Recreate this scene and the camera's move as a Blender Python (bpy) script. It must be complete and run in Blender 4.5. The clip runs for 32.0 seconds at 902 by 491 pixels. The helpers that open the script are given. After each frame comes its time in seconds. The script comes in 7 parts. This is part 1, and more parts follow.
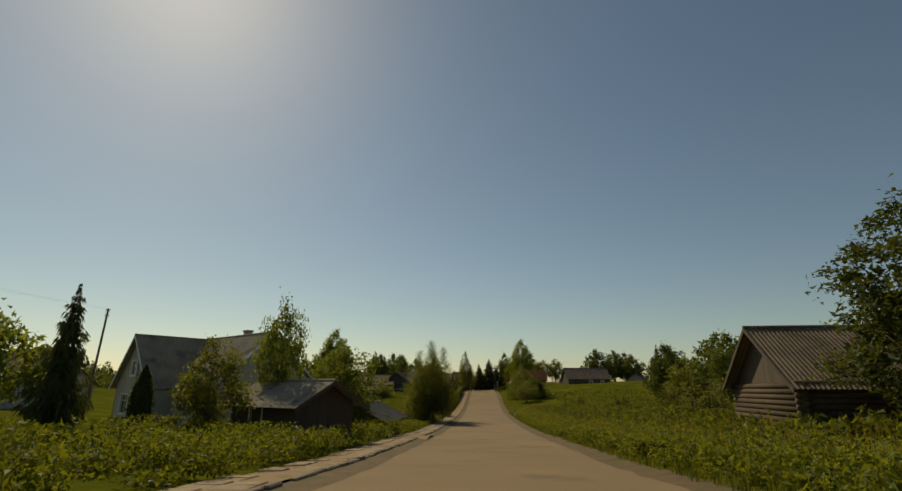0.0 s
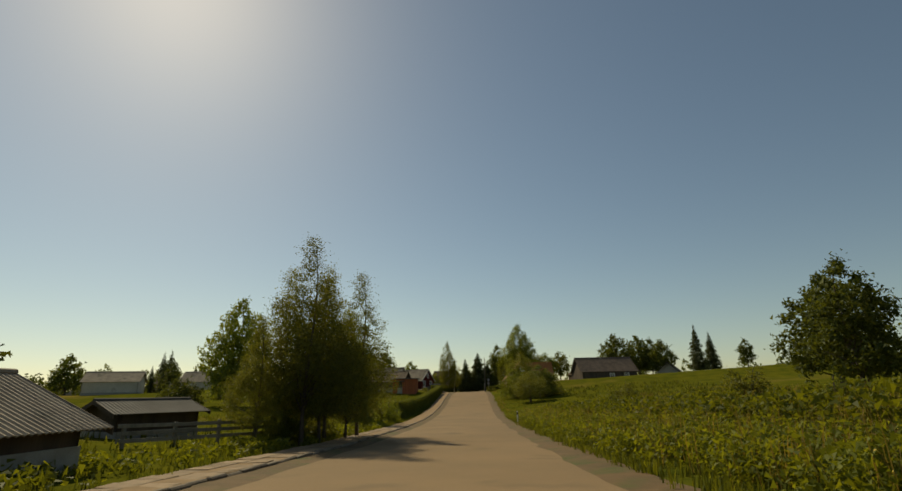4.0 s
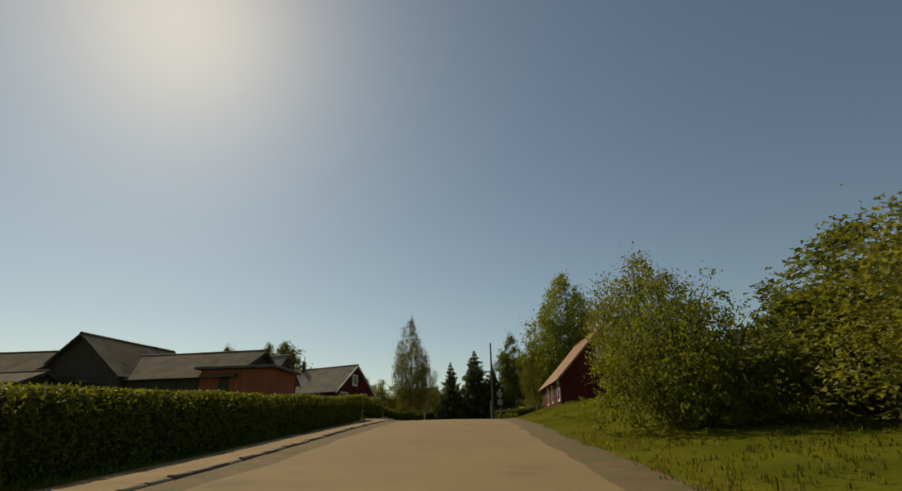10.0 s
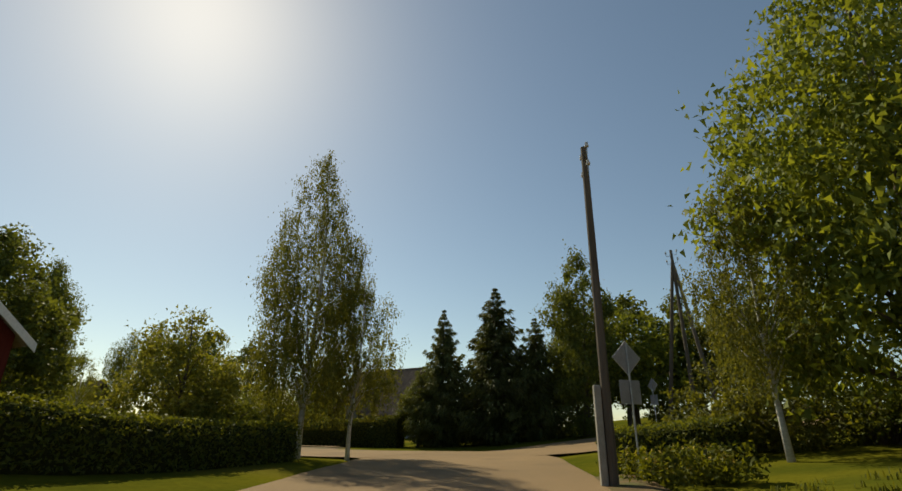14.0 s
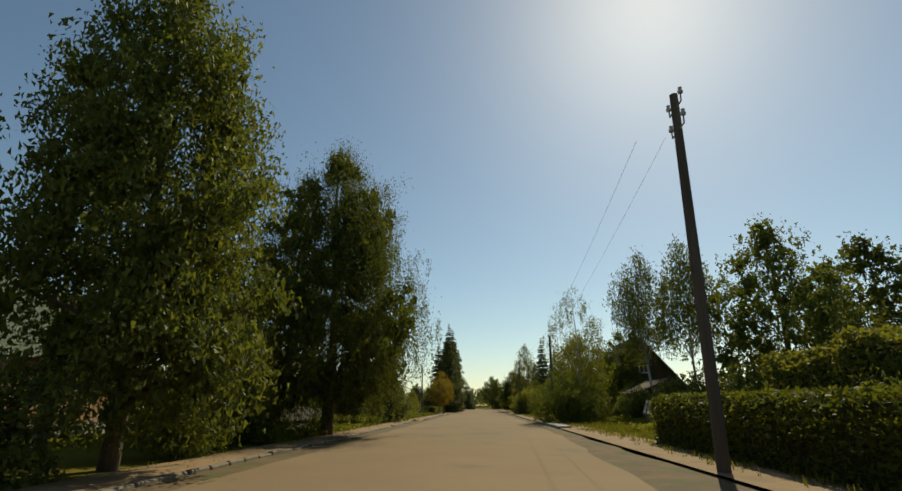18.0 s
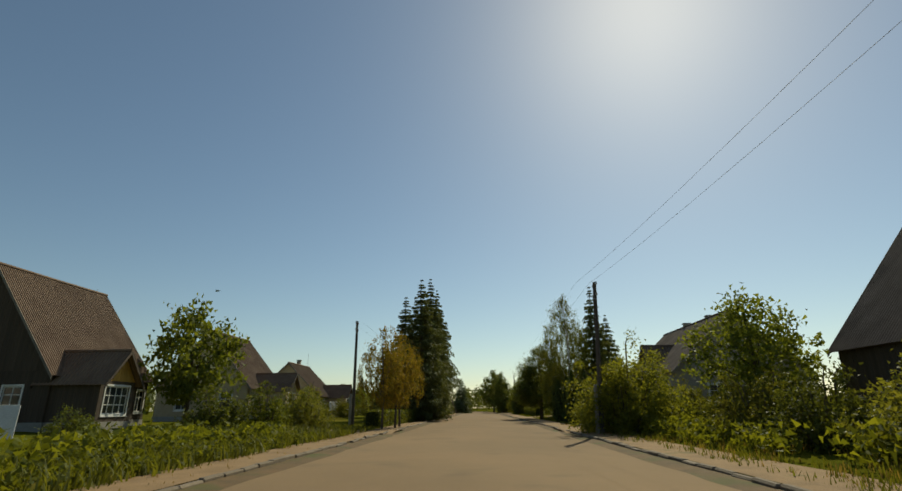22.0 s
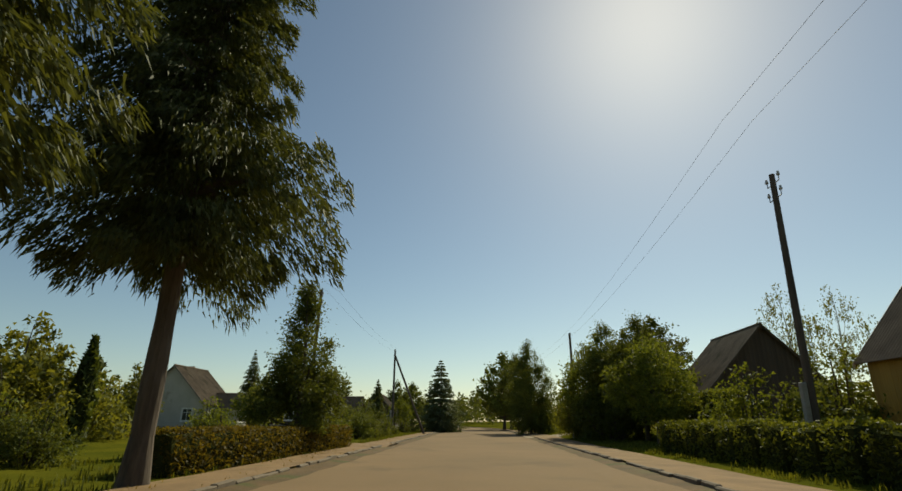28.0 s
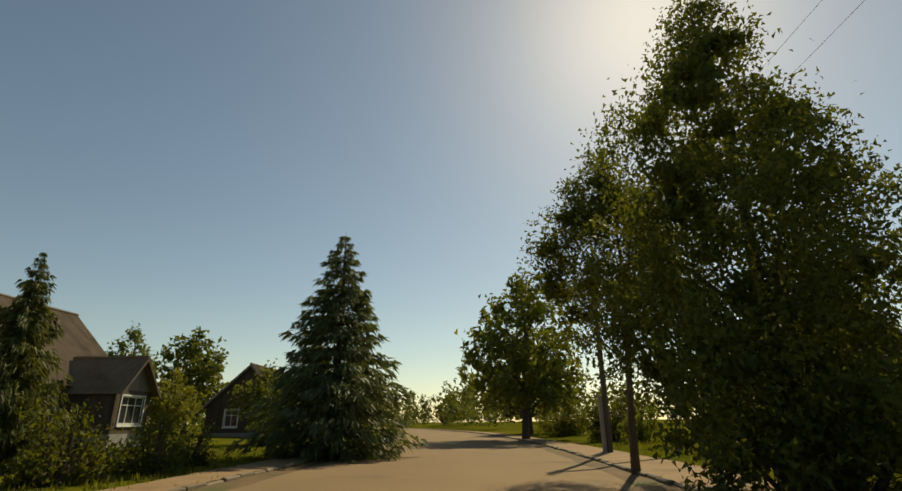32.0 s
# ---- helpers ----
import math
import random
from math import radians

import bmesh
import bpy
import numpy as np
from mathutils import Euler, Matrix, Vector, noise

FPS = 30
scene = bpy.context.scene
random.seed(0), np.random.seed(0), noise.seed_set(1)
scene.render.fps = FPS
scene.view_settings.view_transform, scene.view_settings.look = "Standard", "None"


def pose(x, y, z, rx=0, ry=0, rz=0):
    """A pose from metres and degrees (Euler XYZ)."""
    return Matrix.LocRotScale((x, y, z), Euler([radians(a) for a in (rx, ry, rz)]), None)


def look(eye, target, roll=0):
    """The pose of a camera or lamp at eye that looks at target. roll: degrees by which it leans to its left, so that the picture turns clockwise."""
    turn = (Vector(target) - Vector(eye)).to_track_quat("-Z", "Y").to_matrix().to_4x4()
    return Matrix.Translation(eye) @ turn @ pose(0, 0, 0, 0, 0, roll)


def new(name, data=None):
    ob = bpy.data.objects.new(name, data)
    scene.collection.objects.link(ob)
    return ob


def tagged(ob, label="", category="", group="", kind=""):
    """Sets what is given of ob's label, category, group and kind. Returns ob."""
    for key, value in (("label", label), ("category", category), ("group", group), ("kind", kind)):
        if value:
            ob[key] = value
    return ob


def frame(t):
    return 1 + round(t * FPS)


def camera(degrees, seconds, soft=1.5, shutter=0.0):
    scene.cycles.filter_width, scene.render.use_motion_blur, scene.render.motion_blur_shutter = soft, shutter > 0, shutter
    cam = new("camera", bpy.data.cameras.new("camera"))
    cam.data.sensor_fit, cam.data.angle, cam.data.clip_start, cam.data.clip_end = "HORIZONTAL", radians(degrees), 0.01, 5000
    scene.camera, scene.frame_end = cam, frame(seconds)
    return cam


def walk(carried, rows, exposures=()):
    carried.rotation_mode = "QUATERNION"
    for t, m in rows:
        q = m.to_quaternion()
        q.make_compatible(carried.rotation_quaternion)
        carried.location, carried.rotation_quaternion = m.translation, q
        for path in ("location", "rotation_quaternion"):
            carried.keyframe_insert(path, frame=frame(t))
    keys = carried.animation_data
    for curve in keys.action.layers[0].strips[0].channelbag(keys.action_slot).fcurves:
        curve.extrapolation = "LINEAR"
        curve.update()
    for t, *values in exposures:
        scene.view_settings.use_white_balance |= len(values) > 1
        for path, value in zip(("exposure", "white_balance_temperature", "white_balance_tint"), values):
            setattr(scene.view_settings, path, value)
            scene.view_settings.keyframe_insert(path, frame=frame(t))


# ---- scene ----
cam = camera(84, 32.0)
PATH = [
    (0, (0.001, 0.004, 1.350), (-0.024, 1.928, 1.893), 0.12),
    (0.5, (0.562, 3.784, 1.108), (0.710, 5.705, 1.646), 0.76),
    (1, (1.068, 7.913, 0.821), (1.182, 9.843, 1.335), -0.67),
    (1.5, (1.518, 12.450, 0.512), (1.559, 14.378, 1.043), 0.90),
    (2, (1.964, 17.397, 0.191), (1.987, 19.321, 0.734), 0.18),
    (2.5, (2.373, 22.887, -0.112), (2.387, 24.810, 0.437), -0.47),
    (4.5, (3.944, 46.671, -1.210), (3.960, 48.583, -0.623), -1.38),
    (5, (4.364, 52.891, -1.450), (4.380, 54.799, -0.851), -1.48),
    (5.5, (4.691, 59.270, -1.628), (4.689, 61.175, -1.019), -1.20),
    (6, (4.865, 65.728, -1.790), (4.830, 67.631, -1.174), -1.73),
    (6.5, (4.887, 72.250, -1.931), (4.813, 74.150, -1.311), -1.73),
    (7, (4.807, 78.819, -2.057), (4.736, 80.715, -1.426), -1.35),
    (7.5, (4.876, 85.475, -2.155), (4.859, 87.370, -1.515), -1.72),
    (8, (5.200, 92.071, -2.213), (5.229, 93.958, -1.551), -1.05),
    (8.5, (5.627, 98.532, -2.221), (5.664, 100.419, -1.558), -1.30),
    (9, (6.103, 105.024, -2.168), (6.154, 106.905, -1.492), -1.16),
    (9.5, (6.679, 111.640, -2.035), (6.725, 113.516, -1.343), -0.74),
    (10, (7.255, 118.239, -1.804), (7.290, 120.105, -1.084), -0.98),
    (10.5, (7.782, 124.727, -1.491), (7.799, 126.582, -0.744), -0.90),
    (11, (8.311, 131.088, -1.082), (8.311, 132.937, -0.320), -0.81),
    (11.5, (8.739, 137.277, -0.645), (8.718, 139.117, 0.140), -1.40),
    (12, (8.969, 143.247, -0.174), (8.913, 145.083, 0.619), -0.32),
    (12.5, (9.201, 148.973, 0.230), (9.154, 150.818, 1.000), -1.47),
    (13, (9.486, 154.503, 0.591), (9.415, 156.357, 1.337), -0.74),
    (13.5, (9.376, 159.855, 0.855), (9.312, 161.726, 1.559), -0.47),
    (15.5, (8.430, 181.308, 1.058), (8.619, 183.157, 1.796), 3.2),
    (16, (8.483, 187.842, 1.193), (8.171, 189.695, 1.878), 5.0),
    (16.5, (4.139, 192.634, 1.328), (3.288, 194.338, 1.936), 2.6),
    (17, (-0.100, 196.725, 1.328), (-1.450, 198.068, 1.938), 0.13),
    (17.5, (-4.250, 199.950, 1.328), (-5.845, 200.990, 1.950), -0.9),
    (18, (-7.896, 202.603, 1.328), (-9.556, 203.536, 1.938), -0.48),
    (18.5, (-12.635, 205.532, 1.328), (-14.295, 206.453, 1.957), -0.95),
    (19, (-17.503, 208.540, 1.328), (-19.165, 209.464, 1.948), -1.46),
    (19.5, (-22.535, 211.636, 1.328), (-24.204, 212.542, 1.956), -0.68),
    (20, (-27.828, 214.801, 1.328), (-29.502, 215.695, 1.959), -0.43),
    (20.5, (-33.195, 218.076, 1.328), (-34.856, 218.984, 1.975), -0.91),
    (21, (-38.441, 221.403, 1.328), (-40.099, 222.331, 1.953), -0.07),
    (21.5, (-43.623, 224.710, 1.328), (-45.271, 225.652, 1.959), -0.03),
    (22, (-48.805, 228.018, 1.328), (-50.457, 228.961, 1.947), -0.53),
    (22.5, (-53.987, 231.326, 1.328), (-55.639, 232.252, 1.972), -0.78),
    (23, (-59.173, 234.602, 1.328), (-60.829, 235.522, 1.968), -0.25),
    (23.5, (-64.333, 237.900, 1.328), (-65.977, 238.841, 1.968), 0.36),
    (24, (-69.444, 241.319, 1.328), (-71.068, 242.296, 1.965), 0.41),
    (24.5, (-74.556, 244.779, 1.328), (-76.186, 245.741, 1.974), 0.27),
    (25, (-79.727, 248.177, 1.328), (-81.363, 249.126, 1.980), 0.52),
    (25.5, (-84.854, 251.461, 1.328), (-86.486, 252.415, 1.983), 1.01),
    (27.5, (-105.082, 264.162, 1.328), (-106.717, 265.099, 1.997), 0.04),
    (28, (-110.196, 267.421, 1.328), (-111.835, 268.355, 1.992), 0.26),
    (28.5, (-115.415, 270.967, 1.328), (-117.049, 271.907, 1.998), -0.09),
    (29, (-120.647, 274.598, 1.328), (-122.279, 275.544, 1.994), -0.02),
    (29.5, (-125.765, 277.949, 1.328), (-127.396, 278.898, 1.991), 0.05),
    (30, (-130.771, 281.115, 1.328), (-132.401, 282.065, 1.991), 0.15),
    (30.5, (-135.680, 284.306, 1.328), (-137.309, 285.259, 1.991), 0.12),
    (31, (-140.515, 287.552, 1.328), (-142.149, 288.489, 1.999), 0.54),
    (31.5, (-145.342, 290.774, 1.328), (-146.975, 291.721, 1.987), -0.72),
    (32, (-150.243, 293.981, 1.328), (-151.875, 294.926, 1.994), -0.42),
]
walk(cam, [(t, look(eye, target, roll)) for t, eye, target, roll in PATH], exposures=[(0, -0.12, 7650, 0), (2.0, 0.05, 7800, 0), (6.0, 0.1, 7850, 0), (13.0, 0.2, 7650, 0), (15.5, 1.05, 7000, -2), (16.0, 0.74, 6950, -3), (16.5, 0.3, 6850, -3), (17.2, 0.24, 6850, -3), (19.0, 0.5, 6850, -3), (20.3, 0.3, 6700, -3), (22, 0.22, 6850, -3), (24, 0.22, 7100, -3), (25, 0.42, 6950, -3), (29.5, 0.22, 7150, -3), (31.3, 0.28, 7400, -2), (32.0, 0.42, 8200, 0)])

# ---------- world, sun ----------
SUN_AZ, SUN_EL = 34.0, 42.0          # degrees left of +y, above the horizon
sun_dir = Vector((-math.sin(radians(SUN_AZ)) * math.cos(radians(SUN_EL)), math.cos(radians(SUN_AZ)) * math.cos(radians(SUN_EL)), math.sin(radians(SUN_EL))))
world = bpy.data.worlds.new("summer_sky")
scene.world = world
world.use_nodes = True
wn = world.node_tree.nodes
sky = wn.new("ShaderNodeTexSky")
sky.sky_type, sky.sun_disc = "NISHITA", False
sky.sun_elevation, sky.sun_rotation = radians(SUN_EL), radians(-SUN_AZ)
sky.air_density, sky.dust_density, sky.ozone_density, sky.altitude = 1.0, 0.5, 1.0, 120
world.node_tree.links.new(sky.outputs["Color"], wn["Background"].inputs["Color"])
wn["Background"].inputs["Strength"].default_value = 0.069
sun_data = bpy.data.lights.new("sun", "SUN")
sun_data.energy, sun_data.angle, sun_data.color = 3.45, radians(0.53), (1.0, 0.90, 0.74)
sun_ob = new("sun", sun_data)
sun_ob.matrix_world = look(sun_dir * 400, (0, 0, 0))


# ---------- materials ----------
def mat(name, col, col2=None, rough=0.8, scale=3.0, fine=40.0, bump=0.2, metal=0.0, stain=None, rnd=0.12, coords="Object", spec=0.3, stretch=(1, 1, 1)):
    m = bpy.data.materials.new(name)
    m.use_nodes = True
    nt = m.node_tree
    N, L = nt.nodes, nt.links
    b = N["Principled BSDF"]
    b.inputs["Roughness"].default_value, b.inputs["Metallic"].default_value = rough, metal
    b.inputs["Specular IOR Level"].default_value = spec
    tc = N.new("ShaderNodeTexCoord")
    mp = N.new("ShaderNodeMapping")
    mp.inputs["Scale"].default_value = stretch
    L.new(tc.outputs[coords], mp.inputs["Vector"])
    n1 = N.new("ShaderNodeTexNoise")
    n1.inputs["Scale"].default_value, n1.inputs["Detail"].default_value, n1.inputs["Roughness"].default_value = scale, 5, 0.6
    n2 = N.new("ShaderNodeTexNoise")
    n2.inputs["Scale"].default_value, n2.inputs["Detail"].default_value = fine, 3
    for n in (n1, n2):
        L.new(mp.outputs["Vector"], n.inputs["Vector"])
    ramp = N.new("ShaderNodeValToRGB")
    ramp.color_ramp.elements[0].position, ramp.color_ramp.elements[1].position = 0.32, 0.68
    c2 = col2 or tuple(c * 0.72 for c in col)
    ramp.color_ramp.elements[0].color, ramp.color_ramp.elements[1].color = (*c2, 1), (*col, 1)
    L.new(n1.outputs["Fac"], ramp.inputs["Fac"])
    hsv = N.new("ShaderNodeHueSaturation")
    mul = N.new("ShaderNodeMath")
    mul.operation = "MULTIPLY_ADD"
    mul.inputs[1].default_value, mul.inputs[2].default_value = 0.5, 0.75
    L.new(n2.outputs["Fac"], mul.inputs[0])
    oi = N.new("ShaderNodeObjectInfo")
    ad = N.new("ShaderNodeMath")
    ad.operation = "MULTIPLY_ADD"
    ad.inputs[1].default_value = rnd * 2
    L.new(oi.outputs["Random"], ad.inputs[0])
    sub = N.new("ShaderNodeMath")
    sub.operation = "SUBTRACT"
    sub.inputs[1].default_value = rnd
    L.new(mul.outputs[0], sub.inputs[0])
    L.new(sub.outputs[0], ad.inputs[2])
    L.new(ad.outputs[0], hsv.inputs["Value"])
    L.new(ramp.outputs["Color"], hsv.inputs["Color"])
    out = hsv.outputs["Color"]
    if stain:
        n3 = N.new("ShaderNodeTexNoise")
        n3.inputs["Scale"].default_value, n3.inputs["Detail"].default_value = stain[1], 6
        L.new(tc.outputs[coords], n3.inputs["Vector"])
        r3 = N.new("ShaderNodeValToRGB")
        r3.color_ramp.elements[0].position, r3.color_ramp.elements[1].position = stain[2], stain[2] + 0.16
        L.new(n3.outputs["Fac"], r3.inputs["Fac"])
        mx = N.new("ShaderNodeMix")
        mx.data_type = "RGBA"
        mx.inputs["B"].default_value = (*stain[0], 1)
        L.new(r3.outputs["Color"], mx.inputs["Factor"])
        L.new(out, mx.inputs["A"])
        out = mx.outputs["Result"]
    L.new(out, b.inputs["Base Color"])
    if bump:
        bp = N.new("ShaderNodeBump")
        bp.inputs["Strength"].default_value, bp.inputs["Distance"].default_value = bump, 0.02
        L.new(n2.outputs["Fac"], bp.inputs["Height"])
        L.new(bp.outputs["Normal"], b.inputs["Normal"])
    return m


def leaf_mat(name, col, col2, trans=0.5, rnd=0.25):
    m = bpy.data.materials.new(name)
    m.use_nodes = True
    nt = m.node_tree
    N, L = nt.nodes, nt.links
    b = N["Principled BSDF"]
    b.inputs["Roughness"].default_value, b.inputs["Specular IOR Level"].default_value = 0.6, 0.15
    geo, oi = N.new("ShaderNodeNewGeometry"), N.new("ShaderNodeObjectInfo")
    ramp = N.new("ShaderNodeValToRGB")
    ramp.color_ramp.elements[0].color, ramp.color_ramp.elements[1].color = (*col2, 1), (*col, 1)
    L.new(geo.outputs["Random Per Island"], ramp.inputs["Fac"])
    hsv = N.new("ShaderNodeHueSaturation")
    ma = N.new("ShaderNodeMath")
    ma.operation = "MULTIPLY_ADD"
    ma.inputs[1].default_value, ma.inputs[2].default_value = rnd * 2, 1 - rnd
    L.new(oi.outputs["Random"], ma.inputs[0])
    L.new(ma.outputs[0], hsv.inputs["Value"])
    L.new(ramp.outputs["Color"], hsv.inputs["Color"])
    L.new(hsv.outputs["Color"], b.inputs["Base Color"])
    tr = N.new("ShaderNodeBsdfTranslucent")
    bright = N.new("ShaderNodeMix")
    bright.data_type, bright.blend_type = "RGBA", "MULTIPLY"
    bright.inputs["Factor"].default_value, bright.inputs["B"].default_value = 1.0, (1.5, 1.28, 0.5, 1)
    L.new(hsv.outputs["Color"], bright.inputs["A"])
    L.new(bright.outputs["Result"], tr.inputs["Color"])
    mx = N.new("ShaderNodeMixShader")
    mx.inputs[0].default_value = trans
    L.new(b.outputs[0], mx.inputs[1])
    L.new(tr.outputs[0], mx.inputs[2])
    L.new(mx.outputs[0], N["Material Output"].inputs["Surface"])
    return m


def corr_mat(name, col, col2, rough=0.85, metal=0.0, stain=None):
    return mat(name, col, col2, rough=rough, scale=0.9, fine=14, bump=0.25, metal=metal, stain=stain, coords="Object", rnd=0.06, spec=0.12)


M_asphalt = mat("dusty_asphalt", (0.245, 0.165, 0.088), (0.20, 0.136, 0.074), rough=0.92, scale=0.18, fine=60, bump=0.35, rnd=0.0, stain=((0.16, 0.112, 0.064), 0.4, 0.58), spec=0.15)
M_dirt = mat("sandy_verge", (0.155, 0.092, 0.040), (0.09, 0.062, 0.026), rough=0.95, scale=1.2, fine=30, bump=0.6, rnd=0.0, stain=((0.075, 0.08, 0.018), 0.8, 0.52))
M_trodden = mat("trodden_sand", (0.29, 0.185, 0.088), (0.19, 0.12, 0.056), rough=0.95, scale=0.9, fine=30, bump=0.6, rnd=0.0, stain=((0.12, 0.10, 0.035), 0.9, 0.60))
M_track = mat("gravel_track", (0.34, 0.26, 0.16), (0.25, 0.19, 0.115), rough=0.95, scale=0.8, fine=25, bump=0.5, rnd=0.0)
M_ground = mat("meadow", (0.115, 0.108, 0.012), (0.055, 0.066, 0.009), rough=1.0, scale=0.35, fine=7, bump=1.0, rnd=0.0, stain=((0.17, 0.13, 0.03), 0.06, 0.56), spec=0.0)
M_kerb = mat("kerb_concrete", (0.21, 0.165, 0.115), (0.14, 0.11, 0.075), rough=0.9, scale=2.5, fine=40, bump=0.3, rnd=0.15, stain=((0.14, 0.10, 0.06), 1.5, 0.58))
M_slab = mat("pavement_slab", (0.31, 0.215, 0.125), (0.22, 0.15, 0.085), rough=0.9, scale=1.5, fine=30, bump=0.3, rnd=0.2, stain=((0.17, 0.12, 0.065), 1.1, 0.54))
M_bark = mat("grey_bark", (0.130, 0.104, 0.078), (0.065, 0.052, 0.039), rough=0.95, scale=4, fine=18, bump=0.9, stretch=(1, 1, 0.25))
M_birchbark = mat("birch_bark", (0.55, 0.53, 0.48), (0.38, 0.36, 0.32), rough=0.8, scale=3, fine=12, bump=0.4, stain=((0.05, 0.045, 0.04), 3.0, 0.6), stretch=(1, 1, 3))
M_leaf = leaf_mat("green_leaf", (0.185, 0.218, 0.042), (0.080, 0.107, 0.023))
M_leaf2 = leaf_mat("olive_leaf", (0.195, 0.202, 0.047), (0.098, 0.113, 0.027), trans=0.45)
M_leafdark = leaf_mat("dark_leaf", (0.137, 0.161, 0.036), (0.066, 0.083, 0.023), trans=0.4)
M_leafyel = leaf_mat("yellowing_leaf", (0.276, 0.186, 0.034), (0.102, 0.110, 0.024))
M_leaflight = leaf_mat("light_leaf", (0.204, 0.216, 0.038), (0.102, 0.120, 0.024))
M_needle = leaf_mat("spruce_needle", (0.137, 0.156, 0.052), (0.065, 0.079, 0.029), trans=0.3)
M_needleblue = leaf_mat("blue_spruce_needle", (0.137, 0.168, 0.079), (0.070, 0.091, 0.043), trans=0.3)
M_thuja = leaf_mat("thuja_scale", (0.113, 0.143, 0.035), (0.054, 0.072, 0.020), trans=0.3)
M_hedge = leaf_mat("hedge_leaf", (0.144, 0.162, 0.031), (0.060, 0.078, 0.018), trans=0.45)
# dark colour standing in for the shade deep inside hedges and thujas
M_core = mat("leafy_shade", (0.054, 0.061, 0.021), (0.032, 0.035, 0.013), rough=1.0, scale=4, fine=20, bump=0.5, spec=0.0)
M_weed = leaf_mat("nettle_leaf", (0.180, 0.198, 0.029), (0.090, 0.110, 0.018), trans=0.5)
M_grass = leaf_mat("grass_blade", (0.150, 0.162, 0.030), (0.078, 0.094, 0.019), trans=0.45, rnd=0.0)
M_straw = leaf_mat("dry_grass_blade", (0.288, 0.210, 0.078), (0.156, 0.132, 0.048), trans=0.4, rnd=0.0)
M_flower = mat("petals", (0.55, 0.42, 0.06), (0.45, 0.3, 0.05), rough=0.8, scale=5, bump=0)
M_plaster = mat("pale_plaster", (0.50, 0.45, 0.37), (0.42, 0.375, 0.30), rough=0.9, scale=0.7, fine=30, bump=0.15, stain=((0.3, 0.26, 0.2), 0.8, 0.62))
M_cream = mat("cream_render", (0.52, 0.41, 0.25), (0.43, 0.33, 0.2), rough=0.9, scale=0.8, fine=30, bump=0.15, stain=((0.32, 0.25, 0.16), 0.8, 0.62))
M_salmon = mat("salmon_boards", (0.45, 0.24, 0.13), (0.36, 0.19, 0.10), rough=0.8, scale=1.5, fine=20, bump=0.2, stretch=(1, 1, 0.15))
M_orangeboard = mat("orange_red_boards", (0.40, 0.115, 0.045), (0.32, 0.09, 0.033), rough=0.8, scale=1.5, fine=20, bump=0.2, stretch=(1, 1, 0.15))
M_yellow = mat("yellow_boards", (0.52, 0.30, 0.06), (0.42, 0.23, 0.045), rough=0.75, scale=1.5, fine=20, bump=0.2, stretch=(1, 1, 0.15))
M_redboard = mat("oxblood_boards", (0.13, 0.024, 0.016), (0.085, 0.017, 0.012), spec=0.12, rough=0.85, scale=1.5, fine=22, bump=0.3, stretch=(1, 1, 0.12))
M_redbrown = mat("red_brown_boards", (0.20, 0.07, 0.04), (0.13, 0.045, 0.028), rough=0.8, scale=1.5, fine=22, bump=0.3, stretch=(1, 1, 0.12))
M_darkwood = mat("weathered_wood", (0.11, 0.08, 0.055), (0.06, 0.045, 0.032), rough=0.9, scale=1.5, fine=18, bump=0.5, stretch=(1, 1, 0.12))
M_tanboard = mat("tan_boards", (0.25, 0.155, 0.10), (0.17, 0.105, 0.07), rough=0.85, scale=1.5, fine=20, bump=0.3, stretch=(1, 1, 0.12), spec=0.12)
M_greywood = mat("silvered_wood", (0.26, 0.23, 0.19), (0.16, 0.14, 0.11), rough=0.9, scale=2, fine=18, bump=0.5, stretch=(1, 1, 0.15))
M_log = mat("old_logs", (0.13, 0.092, 0.06), (0.075, 0.053, 0.035), rough=0.9, scale=1.2, fine=14, bump=0.6, stretch=(0.15, 0.15, 1), spec=0.1)
M_greyrender = mat("grey_render", (0.33, 0.295, 0.235), (0.26, 0.23, 0.18), rough=0.9, scale=0.7, fine=30, bump=0.15, stain=((0.2, 0.175, 0.135), 0.8, 0.6))
M_brick = mat("silicate_brick", (0.42, 0.36, 0.27), (0.35, 0.3, 0.225), rough=0.9, scale=1, fine=25, bump=0.2)
M_asbestos = corr_mat("grey_fibre_cement", (0.33, 0.275, 0.205), (0.22, 0.18, 0.135), stain=((0.10, 0.095, 0.07), 0.7, 0.58))
M_asbdark = corr_mat("mossy_fibre_cement", (0.2, 0.148, 0.1), (0.125, 0.093, 0.064), stain=((0.06, 0.055, 0.03), 0.6, 0.56))
M_orangeroof = corr_mat("orange_metal_roof", (0.42, 0.17, 0.055), (0.36, 0.14, 0.045), rough=0.5)
M_redroof = corr_mat("brown_red_roof", (0.215, 0.145, 0.095), (0.155, 0.10, 0.066), rough=0.75)
M_greenroof = corr_mat("pale_green_roof", (0.25, 0.27, 0.17), (0.2, 0.21, 0.13), rough=0.6)
M_tile = corr_mat("dark_tile_roof", (0.175, 0.128, 0.098), (0.11, 0.082, 0.064), rough=0.8)
M_felt = mat("roofing_felt", (0.13, 0.12, 0.105), (0.09, 0.082, 0.07), rough=0.9, scale=0.8, fine=20, bump=0.2)
